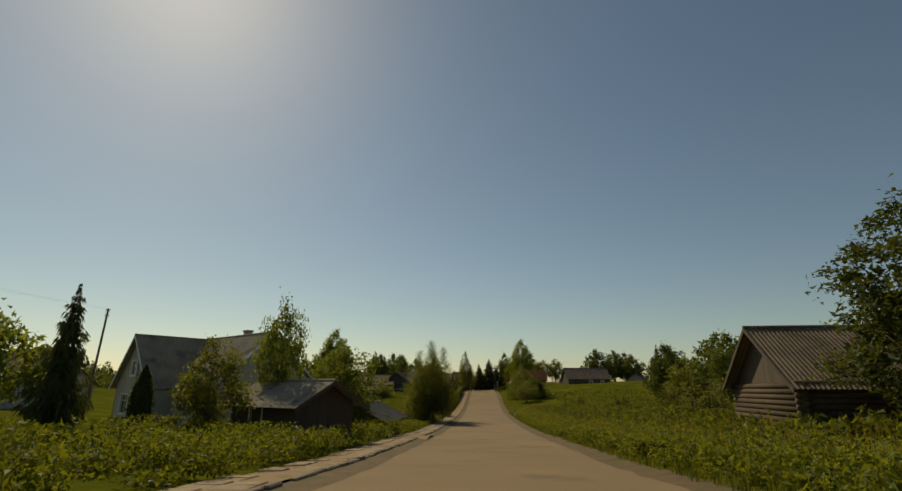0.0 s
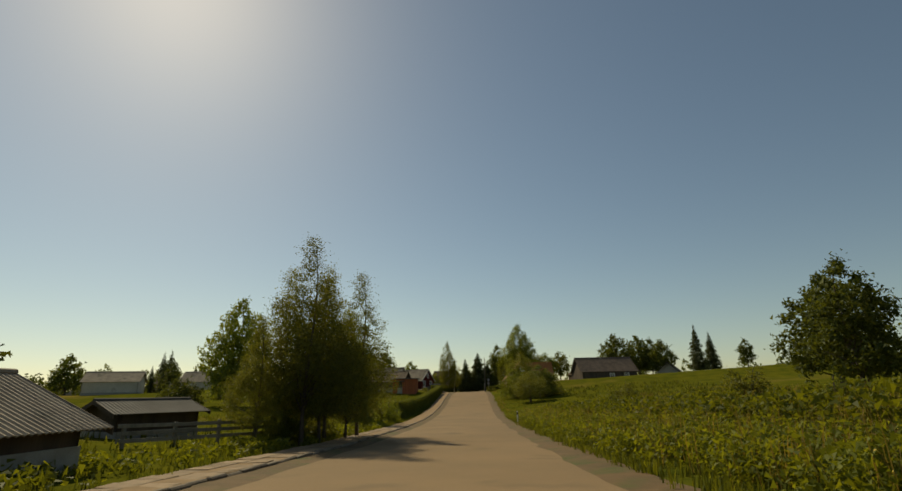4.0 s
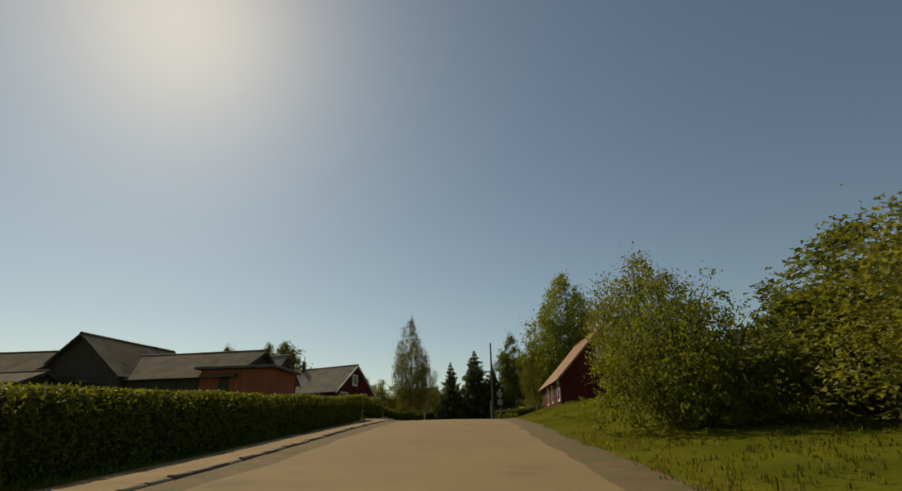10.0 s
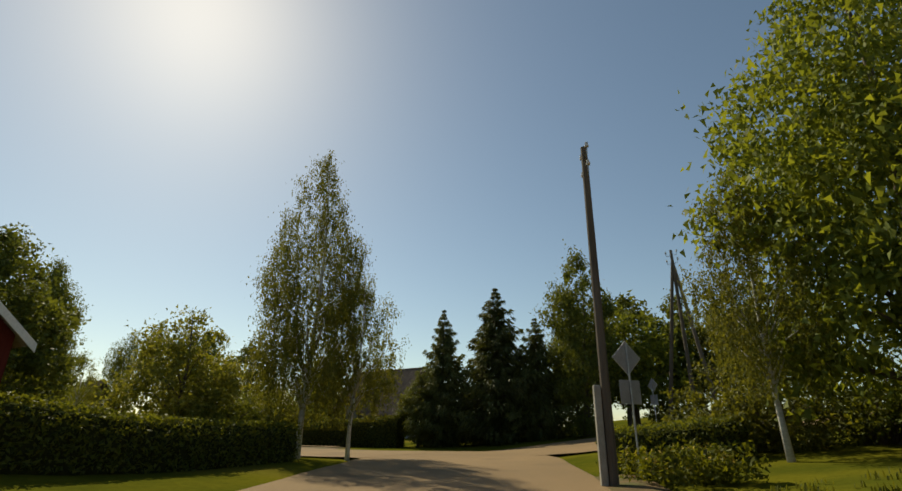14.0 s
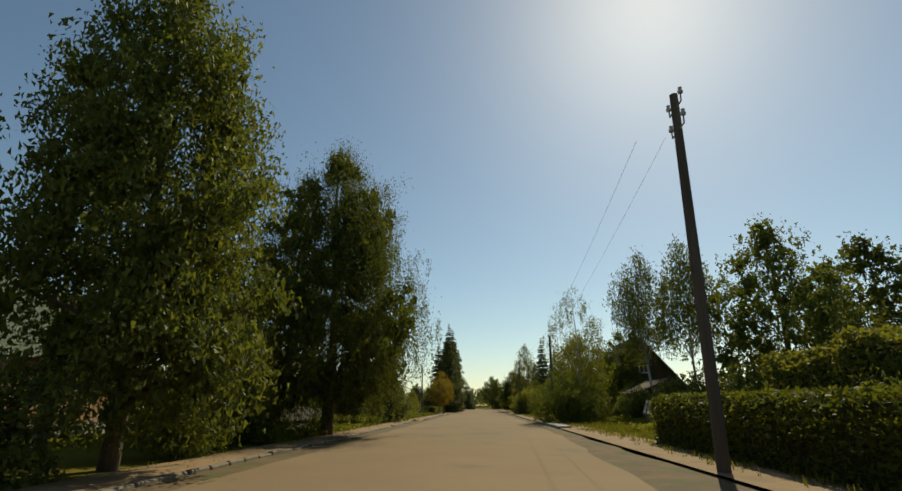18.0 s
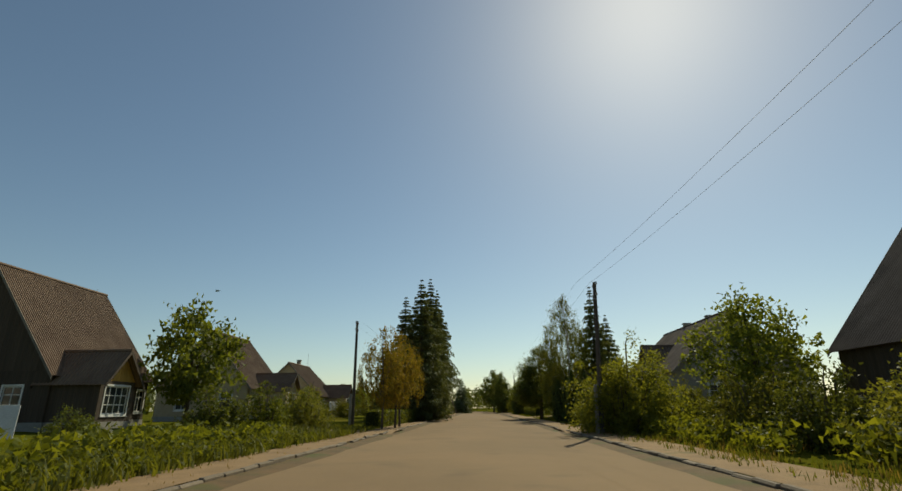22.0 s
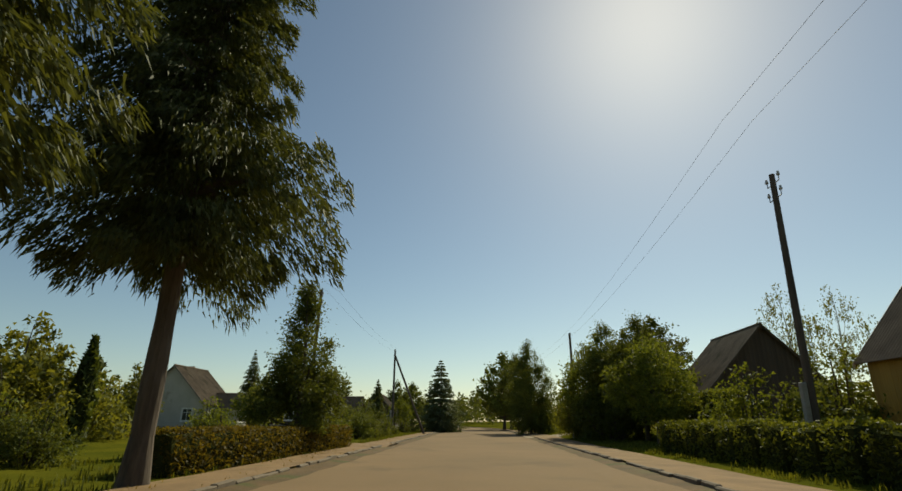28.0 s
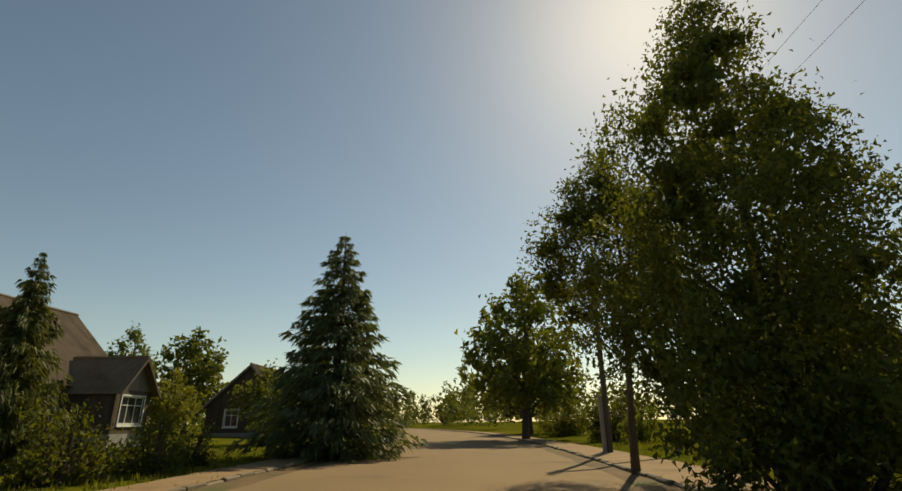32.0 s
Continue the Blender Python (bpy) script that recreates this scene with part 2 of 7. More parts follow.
M_white = mat("white_paint", (0.76, 0.74, 0.69), (0.66, 0.64, 0.58), rough=0.55, scale=2, fine=25, bump=0.1, rnd=0.05)
M_steel = mat("galvanised_steel", (0.42, 0.42, 0.42), (0.33, 0.33, 0.33), rough=0.45, scale=4, fine=30, bump=0.05, metal=0.8, rnd=0.05)
M_signback = mat("grey_sign_back", (0.36, 0.36, 0.35), (0.3, 0.3, 0.29), rough=0.5, scale=4, fine=30, bump=0.05, metal=0.3, rnd=0.05)
M_black = mat("black_paint", (0.02, 0.02, 0.02), (0.015, 0.015, 0.015), rough=0.5, scale=3, bump=0.0)
M_pole = mat("tarred_pole", (0.14, 0.115, 0.09), (0.08, 0.065, 0.05), rough=0.9, scale=2.5, fine=16, bump=0.5, stretch=(1, 1, 0.1))
M_concrete = mat("pole_concrete", (0.34, 0.32, 0.28), (0.25, 0.235, 0.2), rough=0.9, scale=2, fine=30, bump=0.2)
M_ceramic = mat("insulator_ceramic", (0.5, 0.48, 0.44), (0.4, 0.38, 0.35), rough=0.3, scale=5, bump=0)
M_wire = mat("dark_wire", (0.10, 0.10, 0.10), (0.07, 0.07, 0.07), rough=0.8, scale=5, bump=0)
M_carpaint = mat("dark_blue_car_paint", (0.035, 0.042, 0.055), (0.03, 0.036, 0.048), rough=0.28, scale=1, fine=8, bump=0.0, metal=0.4, spec=0.6)
M_rubber = mat("tyre_rubber", (0.02, 0.02, 0.02), (0.014, 0.014, 0.014), rough=0.85, scale=6, bump=0.2)
M_redlamp = mat("red_lens", (0.35, 0.02, 0.015), (0.25, 0.015, 0.01), rough=0.2, scale=6, bump=0)
M_film = mat("greenhouse_film", (0.62, 0.63, 0.60), (0.5, 0.51, 0.48), rough=0.35, scale=2, fine=10, bump=0.2)
M_wood = mat("split_firewood", (0.42, 0.31, 0.19), (0.25, 0.18, 0.11), rough=0.9, scale=4, fine=20, bump=0.4, rnd=0.25)
M_sheet = mat("white_linen", (0.74, 0.74, 0.74), (0.66, 0.66, 0.67), rough=0.9, scale=3, fine=20, bump=0.2)


def glass_mat():
    m = bpy.data.materials.new("window_glass")
    m.use_nodes = True
    b = m.node_tree.nodes["Principled BSDF"]
    b.inputs["Base Color"].default_value = (0.035, 0.04, 0.042, 1)
    b.inputs["Roughness"].default_value, b.inputs["Specular IOR Level"].default_value = 0.06, 0.8
    return m


M_glass = glass_mat()


# ---------- helpers ----------
def mesh_np(name, verts, faces, material, smooth=False):
    """A mesh from arrays: faces all of one size."""
    me = bpy.data.meshes.new(name)
    verts = np.asarray(verts, np.float32).reshape(-1, 3)
    faces = np.asarray(faces, np.int32)
    k = faces.shape[1]
    me.vertices.add(len(verts))
    me.vertices.foreach_set("co", verts.ravel())
    me.loops.add(faces.size)
    me.loops.foreach_set("vertex_index", faces.ravel())
    me.polygons.add(len(faces))
    me.polygons.foreach_set("loop_start", np.arange(0, faces.size, k, dtype=np.int32))
    me.polygons.foreach_set("loop_total", np.full(len(faces), k, np.int32))
    me.materials.append(material)
    if smooth:
        me.polygons.foreach_set("use_smooth", np.ones(len(faces), bool))
    me.update(calc_edges=True)
    return me


def ob_of(name, me, parent=None, m=None, label="", category="", kind="", group=""):
    ob = new(name, me)
    if parent:
        ob.parent = parent
    if m is not None:
        ob.matrix_basis = m
    return tagged(ob, label, category, group, kind)


def part(name, bm, material, parent, label="", smooth=False):
    me = bpy.data.meshes.new(name)
    bmesh.ops.recalc_face_normals(bm, faces=bm.faces)
    bm.to_mesh(me)
    bm.free()
    me.materials.append(material)
    if smooth:
        for p in me.polygons:
            p.use_smooth = True
    return ob_of(name, me, parent, label=label)


def box(bm, x0, y0, z0, x1, y1, z1, m=None, bevel=0.0):
    r = bmesh.ops.create_cube(bm, size=1.0)["verts"]
    bmesh.ops.scale(bm, vec=(x1 - x0, y1 - y0, z1 - z0), verts=r)
    bmesh.ops.translate(bm, vec=((x0 + x1) / 2, (y0 + y1) / 2, (z0 + z1) / 2), verts=r)
    if bevel:
        es = list({e for v in r for e in v.link_edges})
        out = bmesh.ops.bevel(bm, geom=es, offset=bevel, segments=1, affect="EDGES")
        r = list({v for f in out["faces"] for v in f.verts} | {v for v in r if v.is_valid})
    if m is not None:
        bmesh.ops.transform(bm, matrix=m, verts=r)
    return r


def tube(bm, pts, radii, n=7):
    """A tapered tube along points."""
    rings = []
    for i, p in enumerate(pts):
        a, b = Vector(pts[max(i - 1, 0)]), Vector(pts[min(i + 1, len(pts) - 1)])
        d = (b - a).normalized()
        u = d.cross(Vector((0.3, 1, 0.11))).normalized()
        w = d.cross(u)
        rings.append([bm.verts.new(Vector(p) + radii[i] * (math.cos(2 * math.pi * k / n) * u + math.sin(2 * math.pi * k / n) * w)) for k in range(n)])
    for q, r in zip(rings, rings[1:]):
        for k in range(n):
            bm.faces.new((q[k], q[(k + 1) % n], r[(k + 1) % n], r[k]))
    bm.faces.new(rings[0][::-1])
    bm.faces.new(rings[-1])


# ---------- lie of the land ----------
A_DIR, A_NOR = Vector((0.0472, 0.9989)), Vector((0.9989, -0.0472))
S_DIR, S_NOR = Vector((-0.8415, 0.5402)), Vector((0.5402, 0.8415))
S_X, S_Y = -7.89, 202.61                # where the street's stations begin
STEP = 0.792                            # metres from station to station along both roads
STREET = 147.3                       # heading of the street, degrees from +x
A_Z = ([-120, -60, 0, 10, 22, 40, 59, 83, 108, 124, 133, 141, 149, 158, 166, 173, 181, 188, 195, 202, 215, 228, 236, 246],
       [6.2, 3.1, 0.07, -0.46, -1.09, -1.8, -2.49, -3.07, -3.43, -3.5, -3.45, -3.32, -3.08, -2.77, -2.36, -1.93, -1.45, -1.05, -0.69, -0.42, -0.26, -0.2, -0.08, 0.05])
A_HW, S_L, S_R = 3.95, -5.3, 3.55


def A(s, d):
    """Plan place on the approach road: s along it, d to its right."""
    s = s * STEP
    return (0.4 + s * A_DIR.x + d * A_NOR.x, s * A_DIR.y + d * A_NOR.y)


def on_approach(x, y):
    """Station and offset of a plan place on the approach road."""
    return ((x - 0.4) * A_DIR.x + y * A_DIR.y) / STEP, (x - 0.4) * A_NOR.x + y * A_NOR.y


def on_street(x, y):
    """Station and offset of a plan place on the street."""
    u = ((x - S_X) * S_DIR.x + (y - S_Y) * S_DIR.y) / STEP
    return u, (x - S_X) * S_NOR.x + (y - S_Y) * S_NOR.y - bend(u)


def bend(u):
    """The street turns gently left at its far end."""
    return -np.clip(np.asarray(u, float) - 235, 0, 160) ** 2 / 900


def S(u, v):
    """Plan place on the village street: u along it, v to the right of the driving line."""
    v = v + bend(u)
    u = u * STEP
    return (S_X + u * S_DIR.x + v * S_NOR.x, S_Y + u * S_DIR.y + v * S_NOR.y)


def smooth(x, a, b):
    t = np.clip((x - a) / (b - a), 0, 1)
    return t * t * (3 - 2 * t)


ARM = [(-5.4, 195.8), (3.6, 192.9), (13.6, 192.8), (27.6, 196.2), (57.4, 205.5), (107.2, 220.8)]   # the other arm of the street


def land(x, y):
    """Height of the ground without the roads' own bed."""
    x, y = np.asarray(x, float), np.asarray(y, float)
    s, d = on_approach(x, y)
    u, v = on_street(x, y)
    za = np.interp(s, *A_Z)
    za = za + np.where(d > 0, 0.10 * np.clip(d - 5.2, 0, 14) + 0.05 * np.clip(d - 19, 0, 80), 0.05 * np.clip(-d - 5.5, 0, 30) + 0.02 * np.clip(-d - 35, 0, 120)) * (0.5 + 0.5 * smooth(s, -10, 40))
    za = za + 0.78 * smooth(d, 4.6, 9.5) * smooth(s, 176, 196) * (1 - smooth(s, 214, 226)) + 0.55 * smooth(-d, 4.8, 8.5) * smooth(s, 188, 200) * (1 - smooth(s, 216, 228))
    zs = 0.05 + np.where(v > 0, 0.045 * np.clip(v - 6, 0, 20) + 0.01 * np.clip(v - 26, 0, 150), 0.03 * np.clip(-v - 7, 0, 15))
    zs = zs + 0.13 * np.clip(v - 5.5, 0, 14) * smooth(u, 202, 212) * (1 - smooth(u, 230, 256))
    zs = zs + 0.09 * np.clip(x - 11, 0, 25) * smooth(-u, 5, 20)
    ds = np.abs(v) + 40 * smooth(-u, 20, 60)
    w = smooth(s, 212, 250)
    w = np.maximum(w, smooth(u, 0, 30) * smooth(np.abs(d) - np.abs(v), -10, 10))
    z = za * (1 - w) + zs * w
    return z + 0.10 * np.sin(x * 0.31 + 1.3) * np.sin(y * 0.27) * smooth(np.minimum(np.abs(d), np.abs(v)), 8, 20)


def bed(x, y):
    """How far inside a road's bed a place lies: metres, negative outside."""
    x, y = np.asarray(x, float), np.asarray(y, float)
    s, d = on_approach(x, y)
    u, v = on_street(x, y)
    ia = np.minimum(A_HW - np.abs(d), 246 - s)
    i2 = np.minimum(np.minimum(S_R - v, v - S_L), u + 22)
    best = np.maximum(ia, i2)
    for (x0, y0), (x1, y1) in zip(ARM, ARM[1:]):
        ex, ey = x1 - x0, y1 - y0
        t = np.clip(((x - x0) * ex + (y - y0) * ey) / (ex * ex + ey * ey), 0, 1)
        best = np.maximum(best, 4.6 - np.hypot(x - x0 - t * ex, y - y0 - t * ey))
    return best


def ground_z(x, y):
    b = bed(x, y)
    return land(x, y) - 0.22 * smooth(b, -0.9, 0.9)


def gz(p):
    return float(ground_z(p[0], p[1]))


def strip(name, rail, offs, material, kind="structure", label="", category=""):
    """A band along plan points: rail(i) gives the points across; offs: lift of each point across."""
    pts, n = rail, len(offs)
    xs = np.array(pts, float)
    z = land(xs[..., 0], xs[..., 1]) + np.array(offs)[None, :]
    v = np.concatenate([xs, z[..., None]], -1)
    m = len(pts)
    idx = np.arange(m * n).reshape(m, n)
    f = np.stack([idx[:-1, :-1], idx[:-1, 1:], idx[1:, 1:], idx[1:, :-1]], -1).reshape(-1, 4)
    return ob_of(name, mesh_np(name, v, f, material, True), kind=kind, label=label, category=category)


def wob(i, k, amp):
    return amp * (noise.noise((i * 0.37, k * 7.1, 0.3)) + 0.5 * noise.noise((i * 1.3, k * 3.7, 4.3)))


# ---------- ground ----------
gx = np.concatenate([[-2600, -1500, -900, -600, -450, -370, -320], np.arange(-292, 132, 2.0), [150, 190, 250, 350, 500, 800, 1400, 2600]])
gy = np.concatenate([[-2200, -1300, -700, -400, -250, -170, -120], np.arange(-86, 500, 2.0), [530, 580, 660, 780, 1000, 1500, 2700]])
GX, GY = np.meshgrid(gx, gy)
V = np.stack([GX, GY, ground_z(GX, GY)], -1)
I = np.arange(GX.size).reshape(GX.shape)
F = np.stack([I[:-1, :-1], I[:-1, 1:], I[1:, 1:], I[1:, :-1]], -1).reshape(-1, 4)
ground = ob_of("ground", mesh_np("ground", V, F, M_ground, True), kind="structure", label="rolling meadow and garden ground with dry patches", category="ground")

# roads
rail = [[A(s, d) for d in (-A_HW - wob(s, 1, 0.18), -2, 0, 2, A_HW + wob(s, 2, 0.25))] for s in np.arange(-70, 247, 1.5)]
strip("road", rail, (0.0, 0.03, 0.05, 0.03, 0.0), M_asphalt, label="dusty worn asphalt of the approach road", category="road")
rail = [[S(u, v) for v in (S_L - wob(u, 3, 0.2), -3, -0.7, 1.8, S_R - 0.9 * (1 - float(smooth(u, 4, 30))) + wob(u, 4, 0.2))] for u in np.arange(-24, 520, 1.5)]
strip("road", rail, (0.006, 0.036, 0.056, 0.036, 0.006), M_asphalt, label="dusty worn asphalt of the village street", category="road")
rail = []
for (x0, y0), (x1, y1) in zip(ARM, ARM[1:]):
    L = math.hypot(x1 - x0, y1 - y0)
    nx, ny = (y1 - y0) / L, -(x1 - x0) / L
    for k in range(int(L / 1.5)):
        t = k * 1.5 / L
        rail.append([(x0 + t * (x1 - x0) + e * nx, y0 + t * (y1 - y0) + e * ny) for e in (-4.5 - wob(k, 5, 0.2), -2, 0, 2, 4.5 + wob(k, 6, 0.2))])
strip("road", rail, (0.012, 0.042, 0.062, 0.042, 0.012), M_asphalt, label="dusty asphalt arm of the street past the junction", category="road")

# sandy verges
rail = [[A(s, -A_HW - e - wob(s, 7, 0.2)) for e in (-0.5, 0.2, 0.75)] for s in np.arange(-70, 222, 1.5)]
strip("verge", rail, (-0.02, 0.03, 0.05), M_dirt, label="sandy gutter beside the asphalt", category="verge")
rail = [[A(s, A_HW + e + wob(s, 8, 0.35)) for e in (-0.5, 0.2, 0.6, 1.0)] for s in np.arange(-70, 228, 1.5)]
strip("verge", rail, (-0.02, 0.03, 0.06, 0.03), M_dirt, label="bare sandy verge beside the asphalt", category="verge")
rail = [[S(u, S_L - e - wob(u, 9, 0.25)) for e in (-0.6, 0.1, 0.55)] for u in np.arange(-4, 460, 1.5)]
strip("verge", rail, (-0.02, 0.035, 0.045), M_dirt, label="sandy gutter of the street", category="verge")
rail = [[S(u, S_R - 0.9 * (1 - float(smooth(u, 4, 30))) + e + wob(u, 10, 0.25)) for e in (-0.6, 0.1, 0.5 + 0.9 * (1 - float(smooth(u, 4, 30))))] for u in np.arange(-12, 460, 1.5)]
strip("verge", rail, (-0.02, 0.035, 0.045), M_dirt, label="sandy gutter of the street", category="verge")

# pavements behind the kerbs: bands of slabs and trodden earth
for nm, fn, lo, hi, e0, e1, sg in (("pavement", A, -20, 212, A_HW + 0.75, A_HW + 2.2, -1), ("pavement", S, -2, 400, -S_L + 0.55, -S_L + 2.1, -1), ("pavement", S, -10, 400, S_R + 0.5, S_R + 2.4, 1)):
    rail = [[fn(s, sg * (e + wob(s, 11 + sg, 0.12) * (e > e0))) for e in (e0, (e0 + e1) / 2, e1)] for s in np.arange(lo, hi, 1.5)]
    strip(nm, rail, (0.10, 0.11, 0.07), M_trodden, label="trodden sandy pavement strip behind the kerb", category="pavement")


# ---------- plants ----------
def leaves_at(rng, centres, size, droop=0.0, aspect=1.6):
    """One small pointed leaf at each centre, turned at random."""
    n = len(centres)
    a = rng.normal(size=(n, 3))
    a[:, 2] -= droop * 2.5
    a /= np.linalg.norm(a, axis=1)[:, None]
    b = np.cross(a, rng.normal(size=(n, 3)))
    b /= np.linalg.norm(b, axis=1)[:, None] + 1e-9
    L = size * rng.uniform(0.6, 1.3, n)[:, None]
    a, b = a * L * aspect / 2, b * L / 2
    c = np.asarray(centres)
    v = np.stack([c - a * 0.75 + b * 0.95, c + a * 1.2, c - a * 0.6 - b * 0.95], 1)
    return v.reshape(-1, 3), np.arange(3 * n).reshape(n, 3)


def blob_points(rng, n, blobs, twig=0.3, strand=0.0):
    """Leaf places: tufts round twig ends that sit in the shells of several lumps (centre, radii)."""
    w = np.array([r[0] * r[1] * r[2] for _, r in blobs]) ** 0.7
    t = max(20, n // 42)
    pick = rng.choice(len(blobs), t, p=w / w.sum())
    C = np.array([c for c, _ in blobs])[pick]
    R = np.array([r for _, r in blobs])[pick]
    d = rng.normal(size=(t, 3))
    d /= np.linalg.norm(d, axis=1)[:, None]
    far = rng.uniform(size=t) < 0.14
    ends = C + d * R * (rng.uniform(0.2, 1.06, t) ** 0.5 * np.where(far, rng.uniform(1.0, 1.35, t), 1))[:, None]
    k = rng.integers(0, t, n)
    spread = twig * rng.uniform(0.5, 1.3, t)[k][:, None]
    off = rng.normal(size=(n, 3)) * spread * np.array([1, 1, 0.8])
    if strand:
        hang = (rng.uniform(size=t) < 0.6) * rng.uniform(0.3, 1.0, t) * strand
        h = hang[k]
        down = rng.uniform(0, 1, n) * h
        off *= np.where(h > 0, 0.3, 1.0)[:, None]
        off[:, 2] -= down
        off[:, 0] += 0.12 * down * np.sin(k * 1.7)
        off[:, 1] += 0.12 * down * np.cos(k * 2.3)
    return ends[k] + off


MESHES = {}


def limb_mesh(key, rng, H, trunk_r, tips, material, fork=0.35, lean=0.0, stems=1):
    bm = bmesh.new()
    for k in range(stems):
        ox, oy = (0, 0) if stems == 1 else (rng.uniform(-0.35, 0.35), rng.uniform(-0.35, 0.35))
        pts, rad = [], []
        for i in range(7):
            t = i / 6
            pts.append((ox * (1 + 2 * t) + lean * t * H + 0.05 * H * t * math.sin(3 * t + k), oy * (1 + 2 * t) + 0.03 * H * t * math.cos(4 * t + k), -0.4 + (H * 0.93 + 0.4) * t))
            rad.append(trunk_r * (1.25 if i == 0 else 1) * (1 - 0.88 * t))
        tube(bm, pts, rad, 8)
    for c in tips:
        z0 = max(H * fork * 0.6, min(H * 0.8, c[2] * 0.62))
        t0 = (z0 + 0.4) / (H * 0.93 + 0.4)
        p0 = Vector((lean * t0 * H + 0.05 * H * t0 * math.sin(3 * t0), 0.03 * H * t0 * math.cos(4 * t0), z0))
        p2 = Vector(c)
        p1 = p0.lerp(p2, 0.5) + Vector((0, 0, 0.08 * H * rng.uniform(-0.2, 1)))
        r = trunk_r * (1 - 0.8 * t0) * 0.5
        tube(bm, [p0, p1, p2], [r, r * 0.6, r * 0.15], 5)
    me = bpy.data.meshes.new("trunk")
    bm.to_mesh(me)
    bm.free()
    me.materials.append(material)
    for p in me.polygons:
        p.use_smooth = True
    return me


def broadleaf_meshes(key, seed, H, W, base, n, size, leaf, bark, droop=0.0, lumps=16, trunk_r=0.16, top=0.75, stems=1, narrow=0.5, inner=0):
    """A broadleaved tree of height H and crown width W, its crown from base upwards, as lumps of leaves on limbs."""
    if key in MESHES:
        return MESHES[key]
    rng = np.random.default_rng(seed)
    blobs = []
    for i in range(lumps):
        t = (i + 0.5) / lumps
        z = base + (H - base) * (0.06 + 0.88 * t)
        prof = W / 2 * (math.sin(math.pi * min(1, (t * 0.92 + 0.12)) ** top)) ** narrow
        a = i * 2.4 + rng.uniform(-0.4, 0.4)
        r = max(0.09 * W, prof * rng.uniform(0.26, 0.5))
        q = max(0.0, prof - r * 0.8) * rng.uniform(0.55, 1.2)
        blobs.append(((q * math.cos(a), q * math.sin(a), z), (r, r, r * rng.uniform(0.7, 1.1) * (1.3 if droop else 1))))
    n, size = int(n * 1.75), size * 0.76
    pts = blob_points(rng, n, blobs, 0.14 + 0.018 * W, strand=droop * H * 0.16)
    pts[:, 2] = np.maximum(pts[:, 2], base * 0.75 + 0.1)
    v, f = leaves_at(rng, pts, size, droop)
    if inner:
        deep = blob_points(rng, inner, [(c, tuple(q * 0.45 for q in r)) for c, r in blobs], 0.2)
        deep[:, 2] = np.maximum(deep[:, 2], base + 0.3)
        w, g = leaves_at(rng, deep, 0.2, droop)
        v, f = np.concatenate([v, w]), np.concatenate([f, g + len(v)])
        order = rng.permutation(len(f))
        v = v.reshape(-1, 3, 3)[order].reshape(-1, 3)
    crown = mesh_np("crown", v, f, leaf)
    trunk = limb_mesh(key, rng, H, trunk_r, [b[0] for b in blobs[: min(lumps, 14)]], bark, fork=base / H + 0.1, stems=stems)
    MESHES[key] = (trunk, crown)
    return MESHES[key]


